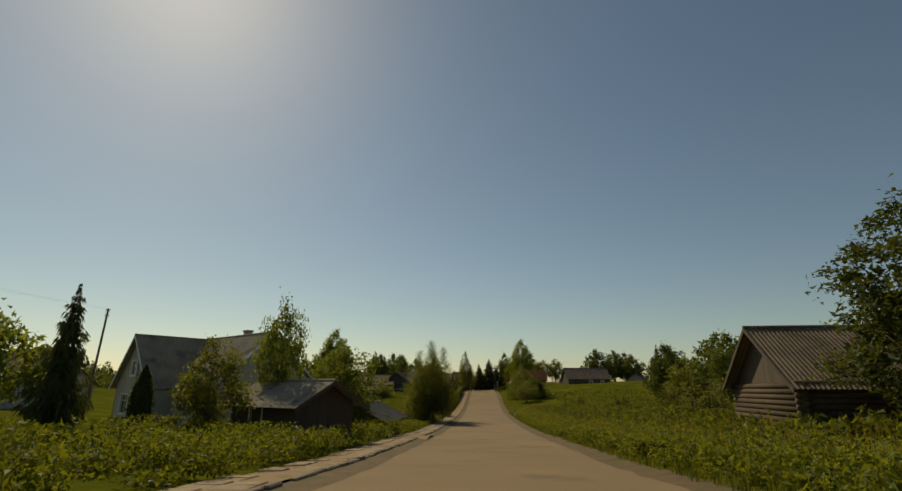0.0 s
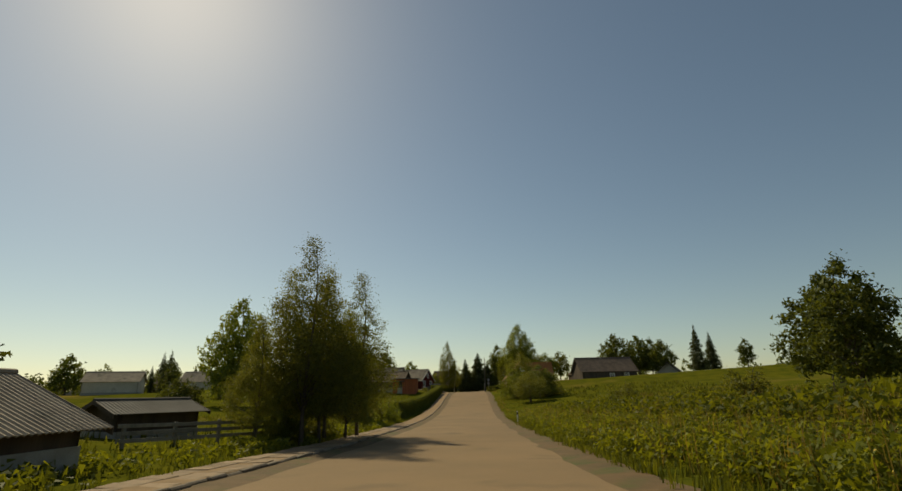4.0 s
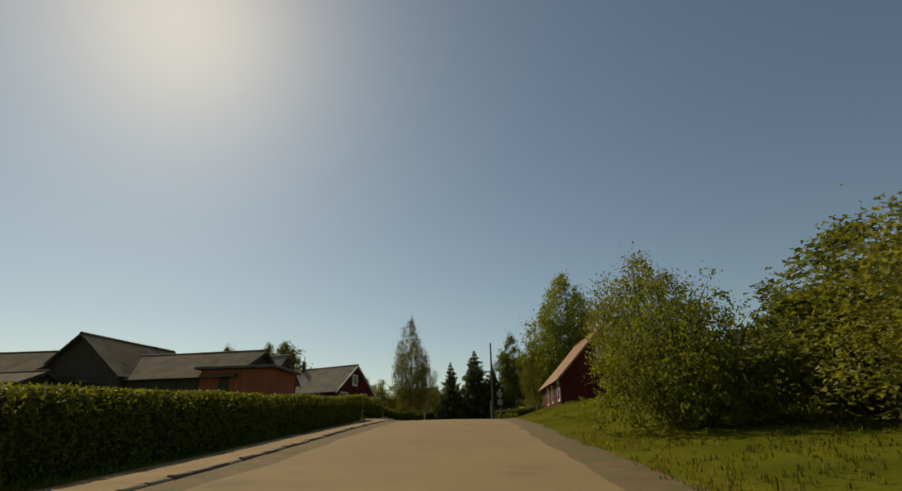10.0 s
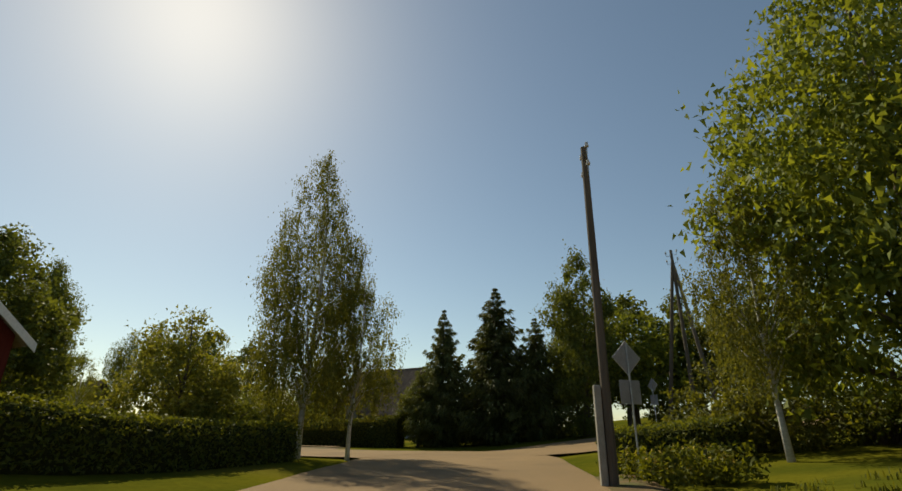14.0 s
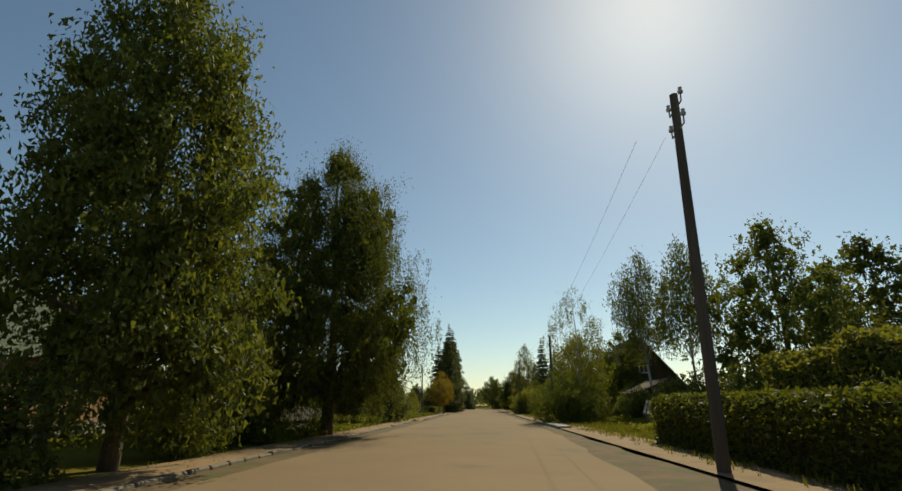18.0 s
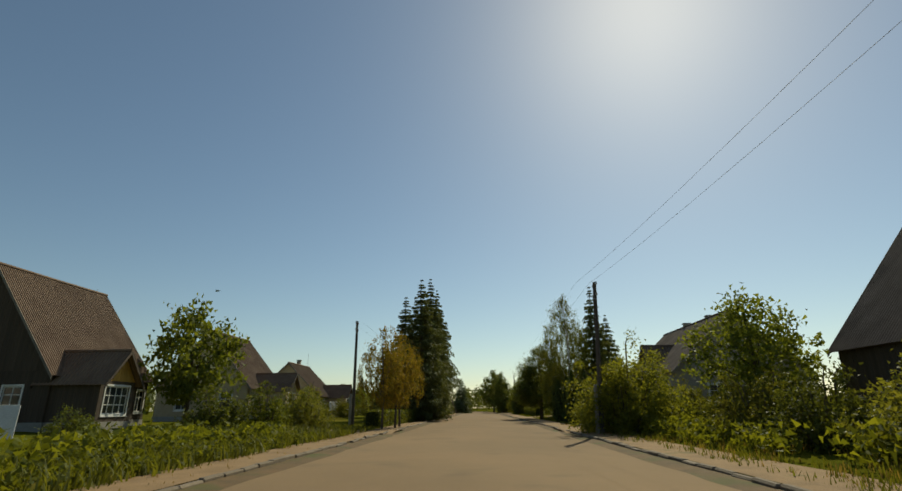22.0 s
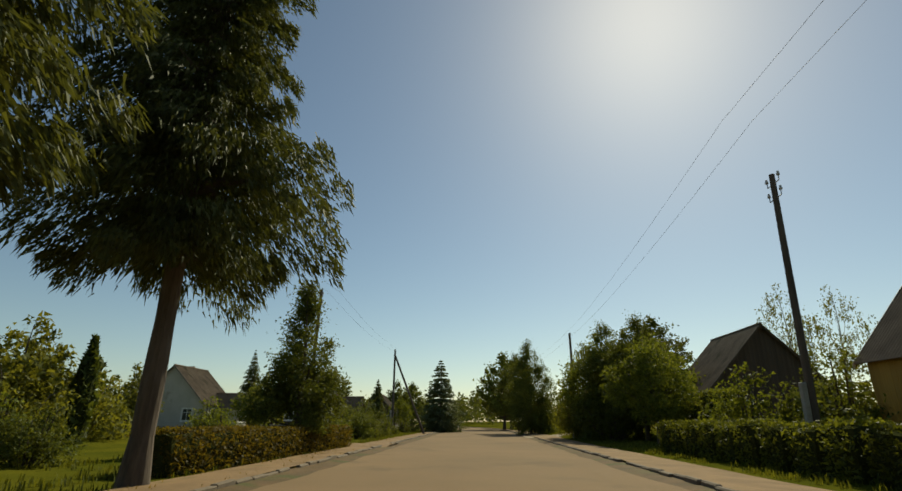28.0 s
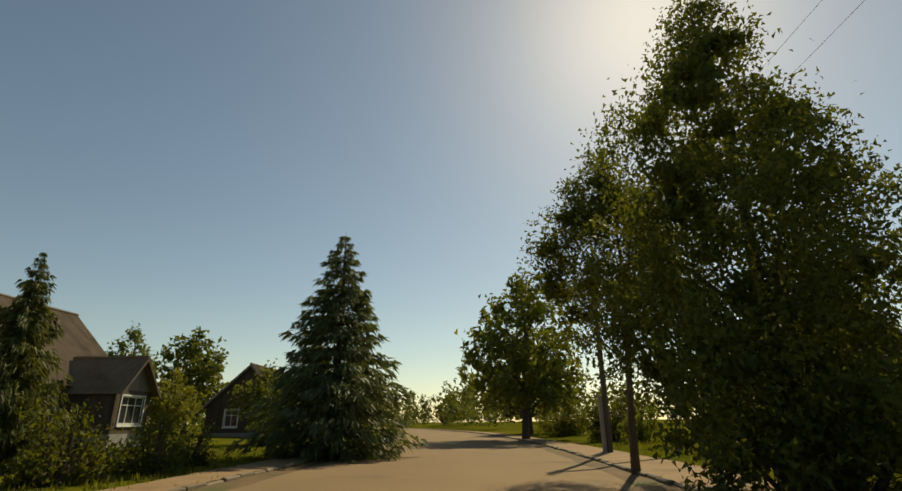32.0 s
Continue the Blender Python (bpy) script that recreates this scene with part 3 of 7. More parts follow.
def conifer_meshes(key, seed, H, W, n_tiers, leaf, bark, base=0.06, per=None, size=0.22, droop=0.35, ragged=0.2):
    """A spruce: drooping boughs in whorls, each hung with needle sprays."""
    if key in MESHES:
        return MESHES[key]
    per, size = int((per or 26) * 1.6), size * 0.76
    rng = np.random.default_rng(seed)
    cs, dirs, tip = [], [], []
    bm = bmesh.new()
    spine = [(0.005 * H * math.sin(5.1 * q + seed), 0.005 * H * math.cos(4.3 * q + seed), -0.4 + (H * 0.985 + 0.4) * q) for q in (0, 0.035, 0.07, 0.12, 0.18, 0.25, 0.34, 0.45, 0.6, 0.8, 1)]
    tube(bm, spine, [(0.014 * H + 0.04) * (1 - q) ** 0.8 * (1 + 0.06 * math.sin(9 * i)) * (1.5 if i == 0 else 1.22 if i == 1 else 1) + 0.004 for i, q in enumerate((0, 0.035, 0.07, 0.12, 0.18, 0.25, 0.34, 0.45, 0.6, 0.8, 1))], 12)
    for i in range(n_tiers):
        t = (i + rng.uniform(-0.3, 0.3)) / n_tiers
        t = min(max(t, 0), 0.985)
        z = base * H + (H * (1 - base)) * t
        R = W / 2 * (1 - t) ** 0.95 * (0.72 + 0.28 * min(1, t * 8)) + 0.05
        k = max(4, int(5 + 6 * (1 - t)))
        for j in range(k):
            a = 2 * math.pi * (j + rng.uniform(-0.35, 0.35)) / k + i * 1.1
            r = R * rng.uniform(1 - ragged * 1.6, 1 + ragged)
            m = max(6, int((per or 26) * (0.35 + r / (W / 2))))
            q = rng.uniform(0.12, 1, m) ** 0.8
            zz = z + r * (0.12 * q - droop * q * q) + 0.10 * r * (q > 0.85)
            side = rng.normal(0, 0.11 * r + 0.03, m) * (1.1 - q * 0.6)
            hang = rng.uniform(0, 1, m) ** 2 * (0.10 + 0.14 * r) * (1.1 - 0.5 * q)
            ca, sa = math.cos(a), math.sin(a)
            cs.append(np.stack([r * q * ca - side * sa, r * q * sa + side * ca, zz - hang], 1))
            dd = np.stack([np.full(m, ca), np.full(m, sa), -0.55 - rng.uniform(0, 1.0, m)], 1) + rng.normal(0, 0.35, (m, 3))
            dirs.append(dd)
            tip.append(np.full(m, 0.4 + 0.6 * min(1.0, 3.0 * (1 - t))))
            if r > 0.5 and j % 2 == 0:
                tube(bm, [(0, 0, z), (0.5 * r * ca, 0.5 * r * sa, z + r * (0.06 - droop * 0.25)), (0.92 * r * ca, 0.92 * r * sa, z + r * (0.11 - droop * 0.85))], [0.012 * H * (1 - t) + 0.012, 0.012, 0.004], 4)
    c, a = np.concatenate(cs), np.concatenate(dirs)
    a /= np.linalg.norm(a, axis=1)[:, None]
    b = np.cross(a, rng.normal(size=a.shape))
    b /= np.linalg.norm(b, axis=1)[:, None]
    NW = 0.15
    L = (size * np.concatenate(tip) * rng.uniform(0.7, 1.4, len(c)))[:, None]
    v = np.stack([c - a * L * 0.2 + b * L * NW, c + a * L * 1.1, c - a * L * 0.1 - b * L * NW], 1).reshape(-1, 3)
    crown = mesh_np("crown", v, np.arange(len(v)).reshape(-1, 3), leaf)
    trunk = bpy.data.meshes.new("trunk")
    bm.to_mesh(trunk)
    bm.free()
    trunk.materials.append(bark)
    MESHES[key] = (trunk, crown)
    return MESHES[key]


def thinned(me, k):
    """The same crown with a k-th of its leaves, each larger: for plants that stand far back."""
    key = (me.name, k)
    if key not in MESHES:
        v = np.empty(len(me.vertices) * 3, np.float32)
        me.vertices.foreach_get("co", v)
        q = v.reshape(-1, 3, 3)[::k]
        c = q.mean(1, keepdims=True)
        q = c + (q - c) * (k ** 0.5 * 0.92)
        MESHES[key] = mesh_np(me.name, q.reshape(-1, 3), np.arange(len(q) * 3).reshape(-1, 3), me.materials[0])
    return MESHES[key]


def standing(me, p, reach=0.0):
    """The crown to use for a plant at p, by how far back from the roads it stands."""
    x, y = p
    s, d = on_approach(x, y)
    u, v = on_street(x, y)
    a = math.hypot(d, max(0, s - 235, -s))
    b = math.hypot(v, max(0, -15 - u, u - 235))
    back = min(a, b, math.hypot(x + 2, y - 196) - 8) - reach
    k = 1 if back < 10 else 2 if back < 17 else 4 if back < 30 else 6 if back < 55 else 10
    return me if k == 1 else thinned(me, k)


def plant_tree(name, meshes, p, scale=1.0, turn=0.0, label="", category="tree", group="", sink=0.0, sx=None, lean=0.0):
    """A tree of trunk and crown, standing at plan place p."""
    root = new(name)
    root.matrix_basis = Matrix.LocRotScale((p[0], p[1], gz(p) - sink), Euler((radians(lean), 0, radians(turn))), (sx or scale, sx or scale, scale))
    tagged(root, label, category, group)
    ob_of("trunk", meshes[0], root)
    ob_of("crown", standing(meshes[1], p), root)
    return root


def bush_meshes(key, seed, H, W, n, size, leaf, D=None, lumps=10, core=True):
    """A shrub: lumps of leaves from the ground up, with stems inside."""
    if key in MESHES:
        return MESHES[key]
    rng = np.random.default_rng(seed)
    D = D or W
    blobs = []
    for i in range(lumps):
        a, q = i * 2.4 + rng.uniform(-0.5, 0.5), math.sqrt((i + 0.5) / lumps)
        x, y = q * W * 0.42 * math.cos(a), q * D * 0.42 * math.sin(a)
        h = H * (1 - 0.42 * q * q) * rng.uniform(0.6, 1.15)
        r = 0.17 * min(W, D) * rng.uniform(0.7, 1.3)
        blobs.append(((x, y, h * 0.5), (r, r, h * 0.52)))
        if i % 2 == 0:
            r2 = r * rng.uniform(0.3, 0.55)
            blobs.append(((x + rng.uniform(-r, r), y + rng.uniform(-r, r), h * rng.uniform(0.85, 1.08)), (r2, r2, r2 * 1.6)))
    n, size = int(n * 1.75), size * 0.76
    pts = blob_points(rng, n, blobs, 0.10 + 0.02 * min(W, 6))
    pts[:, 2] = np.abs(pts[:, 2]) + 0.03
    v, f = leaves_at(rng, pts, size)
    crown = mesh_np("crown", v, f, leaf)
    bm = bmesh.new()
    for c, r in blobs:
        tube(bm, [(c[0] * 0.2, c[1] * 0.2, -0.2), (c[0] * 0.7, c[1] * 0.7, c[2]), (c[0], c[1], c[2] + r[2] * 0.7)], [0.05, 0.03, 0.008], 5)
    trunk = bpy.data.meshes.new("branchwork")
    bm.to_mesh(trunk)
    bm.free()
    trunk.materials.append(M_bark)
    MESHES[key] = (trunk, crown)
    return MESHES[key]


def plant_bush(meshes, p, scale=1.0, turn=0.0, label="", name="bush", sx=None, sy=None, group=""):
    root = new(name)
    root.matrix_basis = Matrix.LocRotScale((p[0], p[1], gz(p) - 0.05), Euler((0, 0, radians(turn))), (sx or scale, sy or sx or scale, scale))
    tagged(root, label, "bush", group)
    ob_of("branchwork", meshes[0], root)
    ob_of("foliage", standing(meshes[1], p, -3.5), root)
    return root


def hedge(p0, p1, width, height, leaf, label, seed=1, size=0.085, dens=420, lump=0.06, gapy=0.0, h1=None):
    """A clipped hedge from p0 to p1: a solid inner body, coloured dark for the shade between leaves, and a skin of
    leaves.
    """
    rng = np.random.default_rng(seed)
    p0, p1 = Vector((*p0, 0)), Vector((*p1, 0))
    L = (p1 - p0).length
    d = (p1 - p0) / L
    nrm = Vector((d.y, -d.x, 0))
    h1 = h1 or height
    nseg = max(2, int(L / 0.5))
    root = new("hedge")
    tagged(root, label, "hedge")
    mid = (p0 + p1) / 2
    z0 = gz((mid.x, mid.y))
    root.matrix_basis = Matrix.Translation((mid.x, mid.y, z0))
    bm = bmesh.new()
    prev = None
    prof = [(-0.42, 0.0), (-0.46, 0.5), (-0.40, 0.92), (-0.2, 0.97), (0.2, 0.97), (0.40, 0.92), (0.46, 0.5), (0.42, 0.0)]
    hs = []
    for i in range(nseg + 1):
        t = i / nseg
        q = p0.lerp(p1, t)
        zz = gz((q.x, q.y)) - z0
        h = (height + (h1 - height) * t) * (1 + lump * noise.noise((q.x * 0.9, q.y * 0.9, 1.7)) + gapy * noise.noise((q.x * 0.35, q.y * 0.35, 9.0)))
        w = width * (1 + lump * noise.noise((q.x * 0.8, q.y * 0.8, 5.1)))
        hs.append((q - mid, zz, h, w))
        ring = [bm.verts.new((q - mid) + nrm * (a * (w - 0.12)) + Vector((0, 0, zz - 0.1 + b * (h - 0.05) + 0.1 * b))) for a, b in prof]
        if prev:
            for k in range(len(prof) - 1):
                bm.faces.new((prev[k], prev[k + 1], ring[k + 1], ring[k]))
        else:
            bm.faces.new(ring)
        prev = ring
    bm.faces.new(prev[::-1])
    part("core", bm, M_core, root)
    n = int(1.3 * dens * L * (width + 2 * height) / 2)
    size *= 0.88
    t = rng.uniform(0, 1, n) * nseg
    k = np.minimum(t.astype(int), nseg - 1)
    fr = (t - k)[:, None]
    Q = np.array([[*h[0][:2], h[1], h[2], h[3]] for h in hs])
    q = Q[k] * (1 - fr) + Q[k + 1] * fr
    per = rng.uniform(0, 2 * height + width, n)
    side = np.where(per < height, -1, np.where(per > height + width, 1, 0))
    a = np.where(side == 0, (per - height) / width - 0.5, side * 0.5)
    b = np.where(side == -1, per / height, np.where(side == 1, (per - height - width) / height, 1.0))
    rnd = rng.normal(0, 0.035, (n, 3))
    a = a * (1 - 0.12 * (b > 0.9))
    pts = np.stack([q[:, 0] + nrm.x * a * q[:, 4], q[:, 1] + nrm.y * a * q[:, 4], q[:, 2] + b * q[:, 3]], 1) + rnd
    ends = rng.uniform(size=n) < 0.5 * width / (L + width)
    e = (rng.uniform(size=n) < 0.5)
    E0, E1 = Q[0], Q[-1]
    aa, bb = rng.uniform(-0.5, 0.5, n), rng.uniform(0, 1, n)
    ep = np.where(e[:, None], E0[None, :], E1[None, :])
    pe = np.stack([ep[:, 0] + nrm.x * aa * ep[:, 4], ep[:, 1] + nrm.y * aa * ep[:, 4], ep[:, 2] + bb * ep[:, 3]], 1) + rnd
    pts = np.where(ends[:, None], pe, pts)
    v, f = leaves_at(rng, pts, size)
    ob_of("foliage", mesh_np("foliage", v, f, leaf), root)
    return root


def weeds(name, places, leaf, hmin, hmax, leaves, size, label, seed, category="weeds", spread=0.16):
    """Many tall weeds as one mass: stems hung with leaves."""
    rng = np.random.default_rng(seed)
    P = np.asarray(places, float)
    n = len(P)
    z = ground_z(P[:, 0], P[:, 1])
    h = rng.uniform(hmin, hmax, n)
    k = rng.uniform(0.12, 1, (n, leaves)) ** 0.7
    c = np.stack([np.repeat(P[:, 0], leaves), np.repeat(P[:, 1], leaves), (z[:, None] + h[:, None] * k).ravel()], 1)
    c[:, :2] += rng.normal(0, spread, (n * leaves, 2))
    v, f = leaves_at(rng, c, size, aspect=1.9)
    return ob_of(name, mesh_np(name, v, f, leaf), kind="stuff", label=label, category=category)


def blades(name, places, leaf, hmin, hmax, label, seed, per=5, width=0.012, lean=0.4, category="grass"):
    """Tufts of grass blades as one mass."""
    rng = np.random.default_rng(seed)
    P = np.repeat(np.asarray(places, float), per, 0)
    n = len(P)
    P = P + rng.normal(0, 0.07, (n, 2))
    z = ground_z(P[:, 0], P[:, 1])
    h = rng.uniform(hmin, hmax, n)
    a = rng.uniform(0, 2 * math.pi, n)
    ux, uy = np.cos(a), np.sin(a)
    w = width * rng.uniform(0.7, 1.6, n)
    le = lean * h * rng.uniform(0.2, 1.2, n)
    lx, ly = np.cos(a + 1.3) * le, np.sin(a + 1.3) * le
    b0 = np.stack([P[:, 0] - ux * w, P[:, 1] - uy * w, z - 0.02], 1)
    b1 = np.stack([P[:, 0] + ux * w, P[:, 1] + uy * w, z - 0.02], 1)
    m1 = np.stack([P[:, 0] + ux * w * 0.8 + lx * 0.35, P[:, 1] + uy * w * 0.8 + ly * 0.35, z + h * 0.62], 1)
    m0 = np.stack([P[:, 0] - ux * w * 0.8 + lx * 0.35, P[:, 1] - uy * w * 0.8 + ly * 0.35, z + h * 0.62], 1)
    t1 = np.stack([P[:, 0] + lx + ux * w * 0.15, P[:, 1] + ly, z + h], 1)
    t0 = np.stack([P[:, 0] + lx - ux * w * 0.15, P[:, 1] + ly, z + h], 1)
    v = np.stack([b0, b1, m1, m0, t1, t0], 1).reshape(-1, 3)
    i = np.arange(n)[:, None] * 6
    f = np.concatenate([i + [[0, 1, 2, 3]], i + [[3, 2, 4, 5]]])
    return ob_of(name, mesh_np(name, v, f, leaf), kind="stuff", label=label, category=category)


# ---------- buildings ----------
def frame_at(p, turn, z=None):
    return Matrix.LocRotScale((p[0], p[1], gz(p) if z is None else z), Euler((0, 0, radians(turn))), None)


def wall_panel(bm, L, z0, z1, th, holes, m):
    """A wall along local x from 0 to L, of thickness th towards -y, with rectangular holes (x0, x1, z0, z1)."""
    xs = sorted({0, L, *[h[0] for h in holes], *[h[1] for h in holes]})
    zs = sorted({z0, z1, *[h[2] for h in holes], *[h[3] for h in holes]})
    solid = {}
    for i in range(len(xs) - 1):
        for k in range(len(zs) - 1):
            cx, cz = (xs[i] + xs[i + 1]) / 2, (zs[k] + zs[k + 1]) / 2
            solid[i, k] = not any(h[0] < cx < h[1] and h[2] < cz < h[3] for h in holes)
    def q(*vs):
        bm.faces.new([bm.verts.new(m @ Vector(v)) for v in vs])
    for (i, k), s in solid.items():
        if not s:
            continue
        a, b, c, d = xs[i], xs[i + 1], zs[k], zs[k + 1]
        q((a, 0, c), (b, 0, c), (b, 0, d), (a, 0, d))
        q((a, -th, c), (a, -th, d), (b, -th, d), (b, -th, c))
        if not solid.get((i - 1, k)):
            q((a, 0, c), (a, 0, d), (a, -th, d), (a, -th, c))
        if not solid.get((i + 1, k)):
            q((b, 0, c), (b, -th, c), (b, -th, d), (b, 0, d))
        if not solid.get((i, k - 1)):
            q((a, 0, c), (a, -th, c), (b, -th, c), (b, 0, c))
        if not solid.get((i, k + 1)):
            q((a, 0, d), (b, 0, d), (b, -th, d), (a, -th, d))


def window_unit(root, m, w, h, bars=(1, 1), mat_frame=None, trim=0.09, door=False, door_mat=None):
    """A window (or door) in an opening; local x along the wall from 0 to w, z up from 0, outside towards +y."""
    mf = mat_frame or M_white
    name = "door" if door else "window"
    bm = bmesh.new()
    e = 0.055
    for a, b, c, d in ((0, e, 0, h), (w - e, w, 0, h), (e, w - e, 0, e), (e, w - e, h - e, h)):
        box(bm, a, -0.12, c, b, -0.05, d, m)
    for i in range(bars[0]):
        x = w * (i + 1) / (bars[0] + 1)
        box(bm, x - 0.022, -0.11, e, x + 0.022, -0.06, h - e, m)
    for i in range(bars[1]):
        z = h * (0.68 if bars[1] == 1 else (i + 1) / (bars[1] + 1))
        box(bm, e, -0.108, z - 0.02, w - e, -0.062, z + 0.02, m)
    if trim:
        for a, b, c, d in ((-trim, 0, -trim, h + trim), (w, w + trim, -trim, h + trim), (0, w, h, h + trim), (0, w, -trim, 0)):
            box(bm, a, 0.0, c, b, 0.03, d, m)
    fr = part("door_frame" if door else "window_frame", bm, mf, root)
    if door:
        bm = bmesh.new()
        box(bm, e, -0.1, 0.02, w - e, -0.07, h - e, m)
        part("door_leaf", bm, door_mat or M_darkwood, root)
    else:
        bm = bmesh.new()
        box(bm, e, -0.095, e, w - e, -0.085, h - e, m)
        part("pane", bm, M_glass, fr)
        bm = bmesh.new()
        box(bm, -trim - 0.03, 0.0, -trim - 0.04, w + trim + 0.03, 0.07, -trim, m)
        part("sill", bm, mf, fr)
    return fr


def roof_sheet(bm, p, ex, ey, pitch_wave, amp, th=0.03, n_y=2):
    """A corrugated sheet: corner p, along ex (waves run down ey)."""
    ex, ey, p = Vector(ex), Vector(ey), Vector(p)
    nn = ex.cross(ey).normalized()
    if nn.z < 0:
        nn = -nn
    L = ex.length
    k = max(2, int(L / pitch_wave * 3)) if amp else 1
    rows = []
    for side in (0, 1):
        for j in range(n_y + 1):
            r = []
            for i in range(k + 1):
                w = amp * math.sin(2 * math.pi * i / 3 + 0.8) if amp else 0
                sag = -0.012 * L * 0.15 * math.sin(math.pi * j / n_y)
                r.append(bm.verts.new(p + ex * (i / k) + ey * (j / n_y) + nn * (w - th * side + sag)))
            rows.append(r)
    top, bot = rows[: n_y + 1], rows[n_y + 1:]
    for j in range(n_y):
        for i in range(k):
            bm.faces.new((top[j][i], top[j][i + 1], top[j + 1][i + 1], top[j + 1][i]))
            bm.faces.new((bot[j][i], bot[j + 1][i], bot[j + 1][i + 1], bot[j][i + 1]))
    for i in range(k):
        bm.faces.new((top[0][i], bot[0][i], bot[0][i + 1], top[0][i + 1]))
        bm.faces.new((top[n_y][i], top[n_y][i + 1], bot[n_y][i + 1], bot[n_y][i]))
    for j in range(n_y):
        bm.faces.new((top[j][0], top[j + 1][0], bot[j + 1][0], bot[j][0]))
        bm.faces.new((top[j][k], bot[j][k], bot[j + 1][k], top[j + 1][k]))


PLANKS = {}


def plank(m, x, z0, z1, w, material, parent):
    """One upright board on a wall's face."""
    key = material.name
    if key not in PLANKS:
        bm = bmesh.new()
        box(bm, -0.5, 0.0, 0.0, 0.5, 0.02, 1.0)
        me = bpy.data.meshes.new("plank")
        bm.to_mesh(me)
        bm.free()
        me.materials.append(material)
        PLANKS[key] = me
    ob_of("plank", PLANKS[key], parent, m @ Matrix.Translation((x, 0, z0)) @ Matrix.Diagonal((w - 0.014, 1, z1 - z0, 1)))


def gabled(root, L, W, h, rise, wall, roof, gable=None, over=0.4, wave=(0.18, 0.022), wins=(), plinth=0.35, m0=None, barge=None, clip=0.0, boards=0.0, open_front=False):
    """Walls, gables and a two-pitched roof over a plan L (local x, the ridge's way) by W, centred; wins: (side, x, z, w, h, bars, kind)."""
    m0 = m0 or Matrix.Identity(4)
    th = 0.22
    holes = {"front": [], "back": [], "left": [], "right": []}
    for sd, x, z, w, hh, bars, kd in wins:
        if z + hh < h:
            holes[sd].append((x, x + w, z, z + hh))
    mats = {"front": m0 @ Matrix.Translation((L / 2, -W / 2, 0)) @ pose(0, 0, 0, 0, 0, 180),
            "back": m0 @ Matrix.Translation((-L / 2, W / 2, 0)),
            "right": m0 @ Matrix.Translation((L / 2, W / 2, 0)) @ pose(0, 0, 0, 0, 0, -90),
            "left": m0 @ Matrix.Translation((-L / 2, -W / 2, 0)) @ pose(0, 0, 0, 0, 0, 90)}
    for sd in ("front", "back", "left", "right"):
        if open_front and sd == "front":
            continue
        bm = bmesh.new()
        LL = L if sd in ("front", "back") else W
        ins = 0.0 if sd in ("front", "back") else th
        wall_panel(bm, LL, 0, h, th, holes[sd], mats[sd])
        wo = part("wall", bm, wall, root)
        if boards:
            k = int(LL / boards)
            for i in range(k):
                x = (i + 0.5) * LL / k
                spans = [(0.02, h - 0.02)]
                for a, b, c, d in holes[sd]:
                    if a - 0.09 < x < b + 0.09:
                        spans = [(0.02, c - 0.1), (d + 0.1, h - 0.02)]
                for c, d in spans:
                    if d - c > 0.1:
                        plank(mats[sd], x, c, d, LL / k, wall, wo)
    for sd in ("left", "right"):
        bm = bmesh.new()
        m = mats[sd]
        a = [(0, 0, h), (W, 0, h), (W / 2, 0, h + rise)] if not clip else [(0, 0, h), (W, 0, h), (W - W / 2 * (1 - clip), 0, h + rise * (1 - clip)), (W / 2 * (1 - clip), 0, h + rise * (1 - clip))]
        f = [bm.verts.new(m @ Vector(v)) for v in a]
        g = [bm.verts.new(m @ Vector((v[0], -0.15, v[2]))) for v in a]
        bm.faces.new(f)
        bm.faces.new(g[::-1])
        for i in range(len(a)):
            bm.faces.new((f[i], g[i], g[(i + 1) % len(a)], f[(i + 1) % len(a)]))
        gb = part("gable", bm, gable or wall, root)
        if boards:
            k = int(W / boards)
            for i in range(k):
                x = (i + 0.5) * W / k
                top = h + rise * (1 - abs(2 * x / W - 1)) - 0.10
                if clip:
                    top = min(top, h + rise * (1 - clip) - 0.03)
                if top - h > 0.1:
                    plank(m, x, h, top, W / k, gable or wall, gb)
    sl = math.hypot(W / 2, rise)
    k = (sl + over) / sl
    Lr = L + 2 * over
    for s in (-1, 1):
        bm = bmesh.new()
        lift = 0.06
        p = Vector((-Lr / 2, 0, h + rise + lift))
        ey = Vector((0, s * W / 2 * k, -rise * k))
        if not clip:
            roof_sheet(bm, p, (Lr, 0, 0), ey, wave[0], wave[1])
        else:
            c = clip
            q = [p + Vector((W / 2 * c + over, 0, 0)), p + Vector((Lr - W / 2 * c - over, 0, 0))]
            z1 = h + rise * (1 - c) + lift
            pts = [q[0], q[1], Vector((Lr / 2, s * W / 2 * c, z1)), Vector((Lr / 2, s * W / 2 * k, p.z - rise * k)), Vector((-Lr / 2, s * W / 2 * k, p.z - rise * k)), Vector((-Lr / 2, s * W / 2 * c, z1))]
            f = [bm.verts.new(v) for v in pts]
            g = [bm.verts.new(v - Vector((0, 0, 0.05))) for v in pts]
            bm.faces.new(f)
            bm.faces.new(g[::-1])
            for i in range(6):
                bm.faces.new((f[i], g[i], g[(i + 1) % 6], f[(i + 1) % 6]))
        bmesh.ops.transform(bm, matrix=m0, verts=bm.verts)
        part("roof_slope", bm, roof, root)
